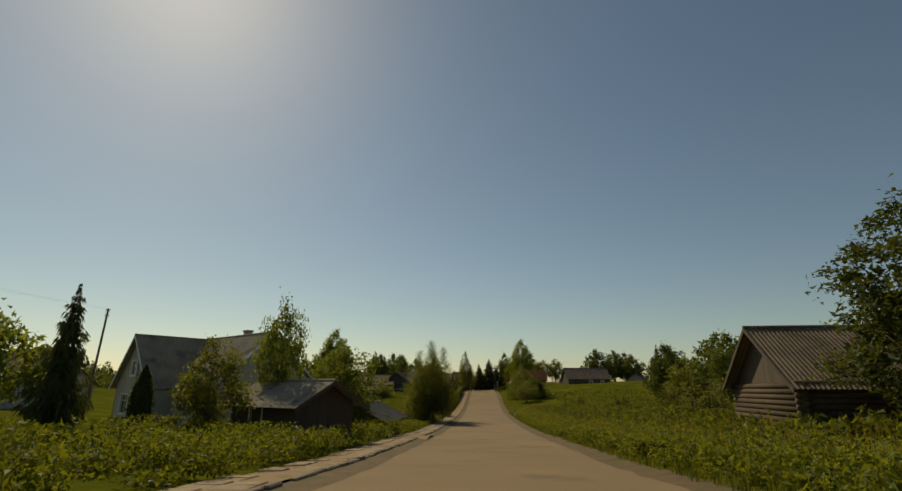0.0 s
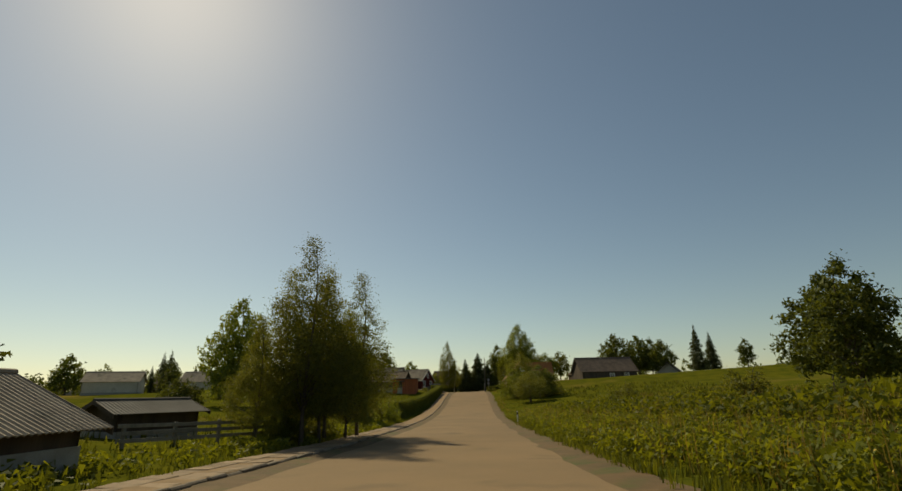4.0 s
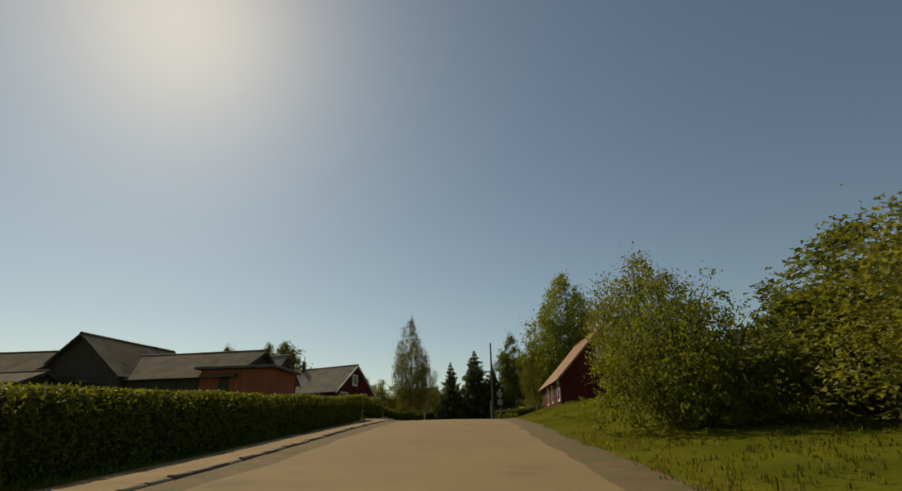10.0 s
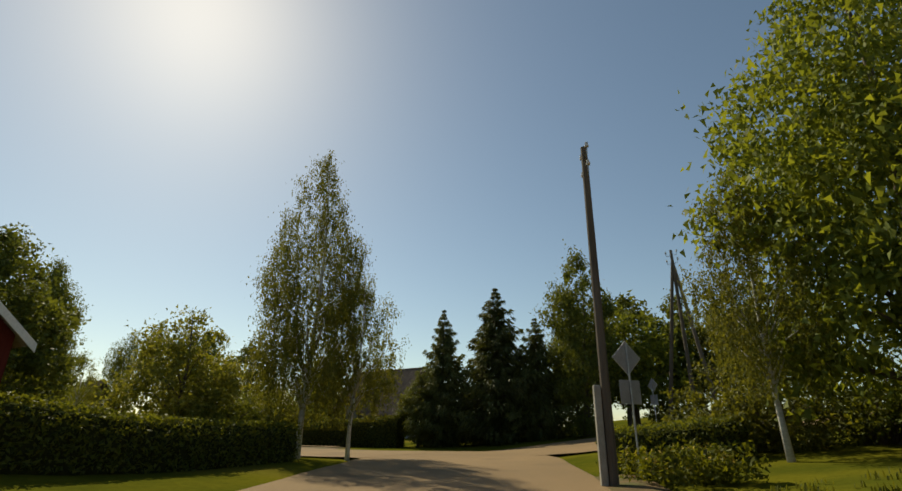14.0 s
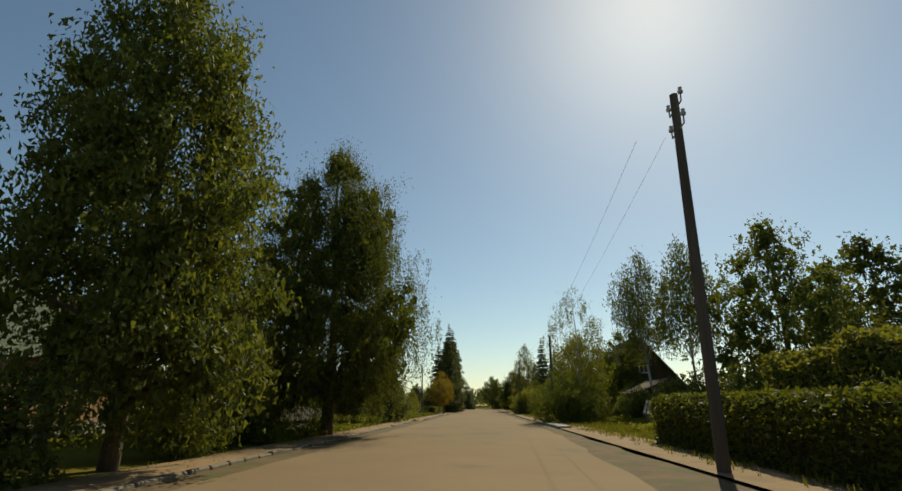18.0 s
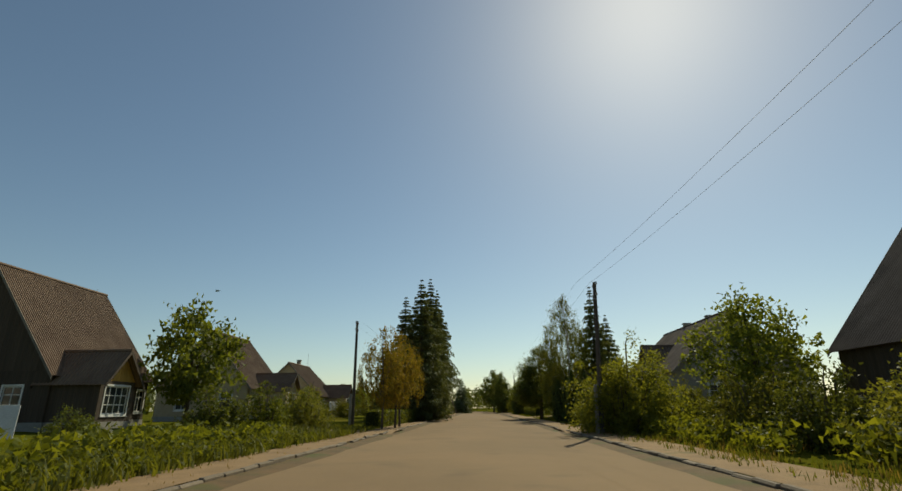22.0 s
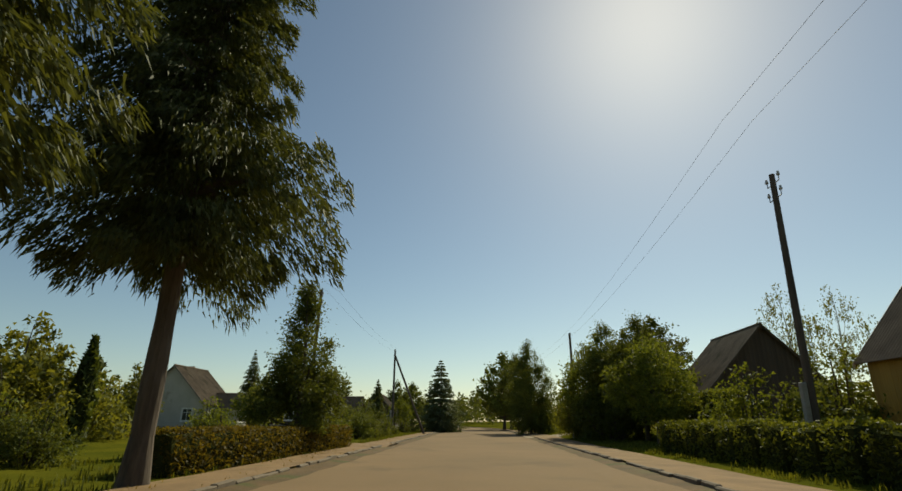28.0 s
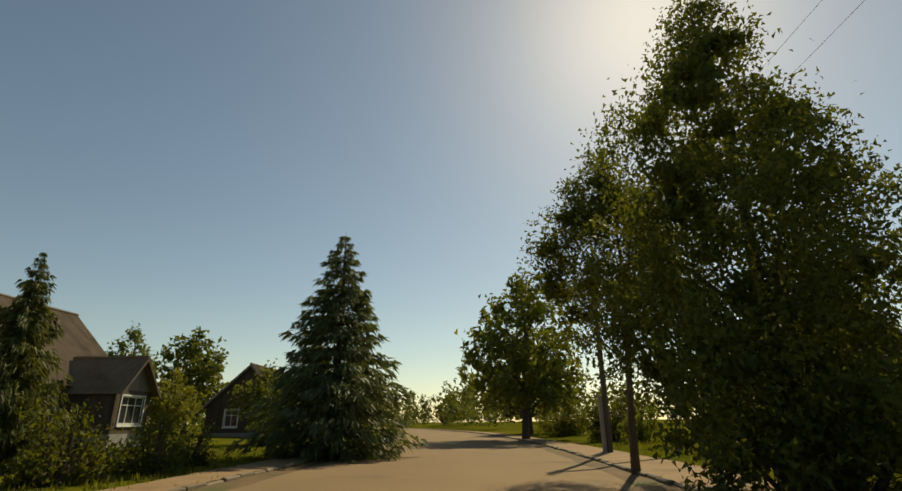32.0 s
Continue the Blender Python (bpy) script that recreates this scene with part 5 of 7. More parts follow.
for i, (x, y, m, sc, lb) in enumerate(((-15.3, 190.3, T_oak, 1.0, "dense dark garden tree behind the red house"),
                                      (-20.3, 187.2, T_maple, 0.8, "garden tree beyond the barn"), (-52.2, 176.4, T_oak, 0.9, "round tree beyond the barns"), (-66.1, 171.0, T_maple, 0.9, "round tree in far gardens"), (-87.0, 163.3, T_oak, 0.9, "round tree in far gardens"), (-77.3, 187.0, T_spruce2, 0.7, "far spruce on the skyline"), (-82.3, 189.4, T_spruce, 0.62, "far spruce on the skyline"))):
    plant_tree("tree", m, (x, y), sc, i * 50, lb)
for i, (x, y, sc) in enumerate(((-19.7, 136.5, 1.2), (-25.7, 141.3, 0.9), (-13.8, 143.6, 0.55), (-37.7, 135.1, 0.8), (-9.8, 147.5, 0.4), (-43.6, 127.2, 0.7))):
    plant_bush((B_wide, B_round, B_dark)[i % 3], (x, y), sc, i * 33, "garden shrub in the meadow before the barns")

# ---------- approach road, right side ----------
r = house("log_barn", (18.6, 23.0), -8, 9.5, 6.6, 1.85, 2.4, M_log, M_asbdark, "old grey log barn with board gable and patched roof", category="barn", gable=M_darkwood, plinth=0.04, over=0.55)
for sd in (0, 1):
    for i in range(8):
        bm = bmesh.new()
        z = 0.12 + i * 0.225
        if sd == 0:
            tube(bm, [(-4.8, -3.55, z), (-4.78, 0, z), (-4.8, 3.55, z)], [0.12, 0.115, 0.12], 8)
        else:
            tube(bm, [(-5.1, -3.34, z + 0.11), (0, -3.33, z + 0.11), (5.1, -3.34, z + 0.11)], [0.12, 0.115, 0.12], 8)
        part("log", bm, M_log, r, smooth=True)
plant_tree("ash_tree", T_maple, (15.4, 16.3), 0.86, 100, "leafy tree overhanging the log barn", sx=1.15)
for i, (x, y, m, sc) in enumerate(((32.0, 78.1, T_oak, 0.82), (24.9, 47.3, T_maple, 0.78), (28.4, 50.4, T_apple2, 1.3), (30.3, 55.2, T_maple, 0.8), (29.1, 72.6, T_maple, 0.95), (34.1, 67.8, T_oak, 0.85), (26.2, 60.0, T_apple, 1.2), (37.0, 82.0, T_apple2, 1.3), (23.5, 41.0, T_apple, 1.1), (41.3, 56.7, T_maple, 0.9))):
    plant_tree("tree", m, (x, y), sc, i * 47, "wild tree on the rough grassy slope", group="trees on the slope")
for i, (x, y, sc) in enumerate(((21.3, 52.1, 0.8), (20.2, 63.2, 0.6), (23.1, 75.1, 0.7), (17.9, 87.0, 0.6), (21.8, 94.9, 0.7), (15.6, 34.7, 0.7), (18.5, 39.4, 0.9))):
    plant_bush((B_wide, B_round)[i % 2], (x, y), sc, i * 40, "wild shrub on the grassy slope")
r = house("house", (40.4, 164.4), 4, 13, 8, 2.3, 3.2, M_darkwood, M_tile, "dark timber house with brown roof on the rise", z=1.6, wins=[("front", 2.0, 0.7, 1.0, 1.0, (1, 1), "w"), ("front", 5.5, 0.7, 1.0, 1.0, (1, 1), "w")])
r = house("house", (59.8, 172.2), 60, 8, 7, 2.2, 3.2, M_plaster, M_asbestos, "far grey house beside spruces", z=0.6)
for i, (x, y, m, sc) in enumerate(((46.8, 174.7, T_oak, 1.05), (53.8, 177.0, T_oak, 1.0), (57.8, 171.4, T_oak, 0.8), (63.9, 165.0, T_spruce2, 0.8), (68.9, 168.1, T_spruce, 0.68), (57.8, 178.5, T_maple, 1.1), (74.0, 161.7, T_maple, 0.7), (88.1, 149.7, T_oak, 0.8))):
    plant_tree("tree" if m not in (T_spruce, T_spruce2) else "spruce", m, (x, y), sc, i * 65, "tall dark spruce behind the lawns" if m in (T_spruce, T_spruce2) else "broad dark oak behind the lawns")
plant_bush(B_big, (15.9, 136.5), 0.92, 10, "large loose lilac thicket beside the road", name="lilac_bush", sx=0.75)
plant_tree("apple_tree", T_orchard, (16.6, 125.7), 0.66, 130, "old spreading apple tree on the lawn by the road", sx=1.02)
plant_tree("fruit_tree", T_maple, (19.2, 132.0), 0.6, 200, "dense leafy tree at the edge of the lawn", sx=1.1)
plant_bush(B_wide, (20.8, 134.5), 1.2, 100, "leafy suckers between the lawn trees")
plant_tree("fruit_tree", T_orchard, (17.6, 143.6), 1.08, 250, "old apple tree on the mown lawn", sx=1.05)
r = house("house", (20.35, 164.2), 88, 9.6, 7.2, 2.3, 3.8, M_redboard, M_orangeroof, "dark red boarded house with orange metal roof", boards=0.26, barge=M_greywood, wave=(0.22, 0.03), over=0.5, z=0.45, plinth=0.1,
          wins=[("back", 0.6, 0.55, 0.75, 1.35, (1, 2), "w"), ("back", 3.7, 0.55, 0.7, 1.3, (1, 2), "w"), ("back", 6.0, 0.55, 0.7, 1.3, (1, 2), "w"), ("left", 3.2, 3.75, 0.8, 0.85, (0, 0), "w")])
gabled(r, 6.6, 5.4, 2.9, 3.0, M_redboard, M_orangeroof, m0=pose(1.8, -4.2, 0, 0, 0, 90), boards=0.26, wave=(0.22, 0.03))
for y in (-3.9, -5.6, -7.3):
    bm = bmesh.new()
    box(bm, -1.75, y - 0.07, -0.3, -1.61, y + 0.07, 2.75, bevel=0.012)
    part("porch_post", bm, M_redboard, r)
bm = bmesh.new()
box(bm, -1.8, -7.6, 2.75, -1.56, -3.6, 2.9, bevel=0.012)
part("porch_beam", bm, M_redboard, r)
r = house("log_shed", (38.0, 172.5), 95, 8.5, 6.0, 2.2, 2.6, M_log, M_asbdark, "old log shed with a mossy grey roof on the bank", category="shed", z=1.6, wins=[("front", 2.0, 0.6, 0.9, 0.8, (1, 0), "w"), ("left", 2.4, 0.6, 0.9, 0.9, (1, 0), "w")])
plant_tree("linden", T_lime, (22.0, 178.1), 1.3, 20, "tall full-leaved tree behind the red house", sx=1.0)
plant_tree("birch", T_birch2, (18.1, 179.3), 0.9, 90, "slender weeping birch at the lawn's end", sx=0.8)
plant_bush(B_wide, (19.2, 182.9), 1.0, 10, "leafy shrub by the junction lawn")
plant_bush(B_dark, (22.2, 181.2), 0.9, 50, "dark shrub by the junction lawn")
root = new("delineator_post")
root.matrix_basis = frame_at(A(115.5, 5.2), 90)
tagged(root, "white roadside delineator post with black band", "post")
bm = bmesh.new()
box(bm, -0.05, -0.06, -0.3, 0.05, 0.06, 0.95, bevel=0.015)
part("post", bm, M_white, root)
bm = bmesh.new()
box(bm, -0.054, -0.064, 0.68, 0.054, 0.064, 0.88)
part("band", bm, M_black, root)

# ---------- junction ----------
power_pole(A(224.5, 4.0), 8.8, 87, "weathered power pole with strut wire at the junction", lean=(0, -1.5))
sign_post((13.7, 178.3), 200, "grey-backed diamond road sign over a plate")
hedge((13.6, 179.6), (17.9, 181.8), 1.5, 1.15, M_hedge, "short clipped box hedge on the corner lawn", 6)
plant_tree("birch", T_birch, (2.9, 186.5), 1.12, 0, "tall weeping birch at the junction corner", sx=0.9)
plant_tree("birch", T_birch2, (4.7, 187.7), 0.86, 50, "lower weeping birch beside the tall one", sx=0.85)
plant_tree("small_tree", T_apple, (-0.5, 183.1), 1.02, 10, "small garden tree behind the hedge")
plant_bush(B_dark, (0.2, 185.0), 1.0, 0, "dark shrub at the foot of the birch")
plant_bush(B_low, A(224.5, 5.9), 0.6, 0, "yellow-flowering plants at the foot of the pole")
plant_tree("spruce", T_youngspruce, (8.4, 203.2), 1.44, 0, "ragged young spruce behind the junction", sx=1.3)
plant_tree("spruce", T_youngspruce, (12.4, 203.5), 1.68, 120, "ragged young spruce behind the junction", sx=1.95)
plant_tree("spruce", T_youngspruce, (15.3, 202.4), 1.25, 220, "low young spruce behind the junction", sx=1.4)
plant_tree("small_maple", T_maple, (6.7, 203.4), 0.52, 200, "small maple reaching out of the spruces over the hedge", sx=0.75)
plant_tree("maple", T_maple, (18.4, 200.8), 1.42, 60, "upright maple above the verge thicket", sx=1.05)
for i, (x, y, m, sc) in enumerate(((21.5, 201.9, T_apple2, 1.7), (26.5, 203.4, T_maple, 1.02), (30.0, 204.2, T_apple, 1.9), (34.4, 206.0, T_apple2, 1.75), (23.4, 206.0, T_oak, 0.95), (19.5, 205.6, T_maple, 1.05), (39.4, 208.0, T_apple, 1.8))):
    plant_tree("tree", m, (x, y), sc, i * 77, "dense thicket tree along the climbing road", group="thicket by the junction")
plant_bush(B_dark, (18.0, 200.3), 0.8, 0, "shrub in the verge thicket")
plant_bush(B_wide, (24.0, 200.6), 0.7, 30, "shrub in the verge thicket")
power_pole((23.6, 196.3), 11.4, -45, "three-legged timber power pole on the bank", strut=((1.7, -0.5), (-1.5, -0.6)), stub=False)
sign_post((21.6, 197.3), 110, "diamond road sign seen edge-on beside the pole")
hedge(S(-13.8, 7.6), S(-0.8, 5.9), 1.4, 2.1, M_hedge, "clipped green street hedge in front of a cottage", 7, h1=1.5)
hedge(S(-0.6, 5.9), S(22.5, 6.3), 1.5, 1.45, M_hedge, "clipped green street hedge with rounded end", 8)
r = house("cottage", (2.0, 220.8), STREET + 180, 11.4, 8, 2.2, 4.5, M_greywood, M_tile, "cottage with steep brown tiled roof and dormer", wave=(0.24, 0.03), wins=[("front", 2.0, 0.7, 1.1, 1.0, (1, 1), "w"), ("front", 8.5, 0.7, 1.1, 1.0, (1, 1), "w"), ("left", 3.4, 3.1, 0.9, 1.0, (1, 1), "w")])
gabled(r, 4.6, 3.4, 2.5, 2.4, M_greywood, M_tile, m0=pose(-1.5, -2.0, 0, 0, 0, 90), wave=(0.24, 0.03))
chimney(r, -1.0, 0.2, 4.6, 5.9)
for i, (u, v, m, sc) in enumerate(((4, 10.5, B_light, 0.55), (8, 12, B_wide, 0.8), (6, 15, B_big, 0.6), (21, 12, B_wide, 0.8), (25, 13, B_dark, 0.9), (11, 7.0, B_dark, 0.55))):
    plant_bush(m, S(u, v), sc, i * 51, "unclipped orchard shrub behind the street hedge")
for i, (u, v, m, sc) in enumerate(((15, 14.5, T_orchard, 0.8), (13, 22, T_thin, 0.75), (4, 30, T_birch2, 0.75), (20, 20, T_apple2, 0.6))):
    plant_tree("fruit_tree", m, S(u, v), sc, i * 37, "orchard tree behind the street hedge")
hedge(S(1.5, 9.6), S(20.5, 9.9), 2.6, 2.55, M_leaf2, "tall shaggy hedge behind the clipped one", 77, size=0.11, dens=420, lump=0.2, gapy=0.22)
power_pole(S(12.8, 4.3), 8.0, STREET, "timber power pole with insulator hooks on the verge", lean=(1.5, 0), stub=False)

def lamp_arm(root, z):
    bm = bmesh.new()
    tube(bm, [(0.05, 0, z), (-0.3, -0.7, z + 0.45), (-0.5, -1.2, z + 0.6)], [0.03, 0.028, 0.028], 7)
    arm = part("lamp_arm", bm, M_steel, root)
    bm = bmesh.new()
    tube(bm, [(-0.48, -1.12, z + 0.58), (-0.52, -1.3, z + 0.63), (-0.62, -1.6, z + 0.68), (-0.66, -1.74, z + 0.68)], [0.07, 0.2, 0.19, 0.05], 10)
    part("lamp_head", bm, M_signback, arm)


# ---------- street, left side ----------
sign_post((-9.3, 197.1), 118, "grey-backed diamond road sign over a plate")
power_pole(S(19, -13.0), 9.6, STREET, "dark power pole behind the linden")
plant_tree("linden", T_linden, S(14, -8.0), 1.06, 10, "very large dense linden overhanging the street", sx=0.7)
plant_tree("birch", T_birch, S(23, -9.6), 0.52, 60, "birch between the linden and the willow", sx=0.8)
plant_bush(B_dark, S(10, -8.6), 0.8, 0, "suckers at the linden's foot")
plant_bush(B_round, S(17.5, -8.0), 0.8, 0, "suckers at the linden's foot")
r = house("house", S(26, -20.5), STREET, 9.5, 8, 2.8, 3.4, M_salmon, M_greenroof, "salmon boarded house with pale green roof", boards=0.3, barge=M_white,
          wins=[("left", 1.3, 0.9, 1.1, 1.4, (1, 1), "w"), ("left", 5.4, 0.9, 1.1, 1.4, (1, 1), "w"), ("left", 3.5, 3.5, 0.9, 1.0, (1, 1), "w"), ("front", 1.5, 0.9, 1.1, 1.4, (1, 1), "w")])
chimney(r, 1.5, 0.3, 5.2, 6.9)
old_willow = plant_tree("willow", T_willow, S(29.4, -7.0), 0.94, 0, "huge drooping tree with dark shaded underside", sx=0.8)
# low boughs of the willow over the pavement
rng = np.random.default_rng(71)
bm = bmesh.new()
hung = []
z0 = gz(S(32, -5))
for i in range(11):
    e = Vector((*S(33.2 + rng.uniform(0, 3.6), -7.6 + rng.uniform(0, 2.0)), z0 + rng.uniform(4.9, 7.0)))
    b0 = Vector((*S(29.5, -7.1), z0 + rng.uniform(3.0, 5.0)))
    mid = b0.lerp(e, 0.55) + Vector((0, 0, 0.9))
    tube(bm, [b0, mid, e], [0.03, 0.016, 0.005], 5)
    for j in range(9):
        t = rng.uniform(0.5, 1.0)
        q = b0.lerp(mid, t * 1.8) if t < 0.55 else mid.lerp(e, (t - 0.55) / 0.45)
        q = q + Vector(rng.normal(0, 0.22, 3))
        n = rng.uniform(0.5, 1.3)
        d = Vector((rng.normal(0, 0.16), rng.normal(0, 0.16), -1))
        tube(bm, [q, q + d * n * 0.5 + Vector((0.04, 0.03, 0)), q + d * n], [0.006, 0.004, 0.002], 3)
        hung.append(np.array(q)[None] + np.array(d)[None] * rng.uniform(0, n, int(150 * n))[:, None] + rng.normal(0, 0.06, (int(150 * n), 3)))
back = old_willow.matrix_basis.inverted()
bmesh.ops.transform(bm, matrix=back, verts=bm.verts)
part("low_bough", bm, M_bark, old_willow)
v, f = leaves_at(rng, np.concatenate(hung), 0.036, droop=0.6, aspect=2.2)
v = v @ np.array(back.to_3x3()).T + np.array(back.translation)
ob_of("leaf_fringe", mesh_np("leaf_fringe", v, f, M_leafdark), old_willow)
r = house("house", S(54.6, -18.4), STREET, 8.6, 8.0, 2.5, 3.5, M_tanboard, M_redroof, "tan boarded house with brown half-hipped roof", clip=0.18, boards=0.3,
          wins=[("left", 1.5, 0.8, 1.1, 1.2, (1, 1), "w"), ("left", 5.4, 0.8, 1.1, 1.2, (1, 1), "w"), ("front", 2.0, 0.8, 1.1, 1.2, (1, 1), "w")])
gabled(r, 3.2, 3.2, 2.2, 1.3, M_tanboard, M_redroof, m0=pose(2.0, -4.6, 0, 0, 0, 90), boards=0.3)
antenna(r, -3.8, 0, 6.2, 7.6)
plant_tree("thuja", conifer_meshes("dense_conifer", 36, 8.6, 4.6, 46, M_needle, M_bark, base=0.01, per=95, size=0.22, droop=0.1, ragged=0.3), S(54.4, -8.4), 0.98, 0, "tall broad conical thuja by the street")
plant_bush(B_round, S(50, -11.9), 1.62, 0, "rounded dark garden shrub by the house")
plant_bush(B_round, S(53.4, -10.6), 1.5, 80, "rounded garden shrub behind the hedge blocks")
hedge(S(46.9, -9.6), S(49.0, -9.3), 1.8, 1.4, M_hedge, "clipped square hedge block by the pavement", 9)
hedge(S(49.9, -8.5), S(52.2, -8.3), 1.6, 1.25, M_hedge, "clipped square hedge block by the pavement", 10)
street_lamp_pole = power_pole(S(63.5, -12.0), 9.0, STREET, "tall timber power pole with a street lamp")
lamp_arm(street_lamp_pole, 7.6)
r = house("house", S(96.4, -26.0), STREET, 9.5, 8.4, 2.8, 5.5, M_darkwood, M_redroof, "dark boarded house with brown roof and glazed porch", boards=0.3, barge=M_greywood,
          wins=[("left", 1.4, 0.8, 1.0, 1.25, (1, 1), "w"), ("left", 5.6, 0.8, 1.0, 1.25, (1, 1), "w"), ("front", 0.25, 0.8, 0.9, 1.25, (1, 1), "w"), ("front", 4.6, 0.8, 1.1, 1.25, (1, 1), "w"), ("front", 7.2, 0.8, 1.1, 1.25, (1, 1), "w"), ("left", 3.9, 3.3, 0.8, 0.9, (1, 1), "w")])
gabled(r, 3.0, 3.2, 2.3, 1.5, M_darkwood, M_redroof, m0=pose(-3.0, -5.2, 0, 0, 0, 90), gable=M_yellow, wins=[("left", 0.5, 0.7, 2.2, 1.35, (3, 2), "w")], boards=0.3)
chimney(r, 0.5, 0.3, 6.0, 7.9)
antenna(r, 4.0, 0, 7.0, 8.6)
plant_tree("garden_willow", T_apple2, S(101.5, -19.2), 1.6, 0, "rounded willow-like garden tree", sx=1.35)
plant_bush(B_round, S(97, -12.5), 1.0, 0, "dark garden shrub in front of the house")
plant_bush(B_dark, S(93.5, -14), 0.7, 0, "garden shrub before the porch")
for i, (u, v, sc) in enumerate(((66, -20, 0.8), (81, -13.5, 0.4), (102, -12, 0.8), (106, -13, 1.0), (111, -14, 0.9))):
    plant_bush((B_round, B_dark, B_wide)[i % 3], S(u, v), sc, i * 61, "garden shrub behind the long grass")
plant_tree("plum_tree", T_apple2, S(73, -20), 1.0, 90, "fruit tree in the front garden")
r = house("house", S(123.5, -25.6), STREET, 10, 8.6, 2.9, 5.0, M_cream, M_redroof, "cream rendered house with brown roof and glazed porch", barge=M_greywood,
          wins=[("left", 1.6, 0.9, 1.1, 1.3, (1, 1), "w"), ("left", 5.6, 0.9, 1.1, 1.3, (1, 1), "w"), ("front", 1.0, 0.9, 1.1, 1.3, (1, 1), "w"), ("front", 7.0, 0.9, 1.1, 1.3, (1, 1), "w")])
gabled(r, 3.2, 3.6, 2.6, 1.5, M_cream, M_redroof, m0=pose(-1.0, -5.4, 0, 0, 0, 90), wins=[("left", 0.6, 0.9, 2.4, 1.4, (3, 1), "w")])
chimney(r, 1.0, 0.3, 6.2, 7.8)
antenna(r, 4.2, 0, 6.6, 8.6)
power_pole(S(110, -10.2), 7.8, STREET, "timber power pole beside the birches", arms=2)
for i, (u, v, sc) in enumerate(((101.8, -6.8, 0.88), (104.4, -6.3, 0.86), (107.8, -6.4, 0.92))):
    plant_tree("birch", T_yelbirch, S(u, v), sc, i * 90, "young birch with yellowing leaves by the hedge", group="yellowing birches")
hedge(S(108, -8.4), S(129.5, -7.6), 1.1, 1.1, M_hedge, "clipped leafy hedge beside the kerb", 11, size=0.12, dens=260)
r = house("house", S(149, -25.5), STREET, 10, 8.2, 2.7, 4.0, M_cream, M_redroof, "ochre rendered house with steep brown roof", barge=M_greywood,
          wins=[("left", 1.4, 0.9, 1.1, 1.3, (1, 1), "w"), ("left", 5.4, 0.9, 1.1, 1.3, (1, 1), "w"), ("left", 3.6, 3.6, 0.9, 1.0, (1, 1), "w"), ("front", 6.2, 0.9, 1.1, 1.3, (1, 1), "w")])
gabled(r, 3.2, 3.6, 2.5, 1.5, M_cream, M_redroof, m0=pose(2.2, -5.0, 0, 0, 0, 90), gable=M_yellow, wins=[("left", 0.6, 0.9, 2.4, 1.4, (3, 1), "w")])
chimney(r, 0.6, 0.3, 6.0, 7.4)
antenna(r, 4.2, 0, 6.6, 8.6)
plant_bush(B_light, S(140, -17), 0.55, 0, "light green shrub before the ochre house")
for i, (u, v, m, sc) in enumerate(((130, -6.9, T_spruce, 1.1), (131.6, -8.8, T_spruce2, 0.98), (135.6, -6.9, T_spruce2, 0.92), (139.5, -7.2, T_spruce, 0.82), (143.5, -7.4, T_spruce2, 0.74), (149, -7.8, T_spruce, 0.66))):
    plant_tree("spruce", m, S(u, v), sc, i * 53, "tall dark spruce with drooping boughs", sx=sc * 1.12, group="spruces along the pavement")
plant_tree("small_tree", T_apple, S(134.0, -10.4), 1.1, 0, "dark-leaved small tree beside the spruces")
plant_bush(B_dark, S(133, -9), 0.7, 0, "shade shrub under the spruces")
plant_tree("spruce", T_sprbare, S(157.6, -8.0), 1.32, 0, "old spruce with bare lower trunk", sx=1.0, group="old spruces by the pavement")
plant_tree("spruce", T_sprbare, S(166, -7.5), 1.3, 140, "old spruce with bare lower trunk", sx=0.9, group="old spruces by the pavement")
r = house("house", S(180, -33), STREET, 9, 8, 2.4, 3.0, M_greyrender, M_asbestos, "pale house with grey roof behind the spruces", wins=[("left", 1.4, 0.9, 1.1, 1.3, (1, 1), "w"), ("left", 5.2, 0.9, 1.1, 1.3, (1, 1), "w")])
for i, (u, v, m, sc) in enumerate(((165, -18, B_wide, 0.9), (172, -15, B_round, 0.7), (176, -18, B_wide, 0.8), (184, -20, B_wide, 1.0), (170, -12.5, B_dark, 0.5), (190, -16, B_round, 0.9), (178, -11, B_low, 0.9), (182, -12, B_round, 0.6))):
    plant_bush(m, S(u, v), sc, i * 43, "garden shrub on the mown lawn")
plant_tree("thuja", T_thuja, S(180, -17.6), 1.0, 0, "narrow dark columnar thuja on the lawn")
hedge(S(168.5, -8.4), S(187, -7.8), 1.2, 1.0, leaf_mat("bronze_hedge_leaf", (0.175, 0.135, 0.032), (0.115, 0.098, 0.024)), "low clipped bronze-green hedge beside the pavement", 12)
power_pole(S(190, -10.4), 8.7, STREET, "leaning timber power pole behind the low hedge", lean=(2.0, -2.0))
T_pear = broadleaf_meshes("pear", 29, 8.2, 4.0, 0.7, 16000, 0.11, M_leafdark, M_bark, lumps=30, trunk_r=0.13, top=0.45, narrow=0.9)
plant_tree("pear_tree", T_pear, S(181.5, -8.6), 0.93, 30, "upright leafy tree beside the pole", sx=1.08)
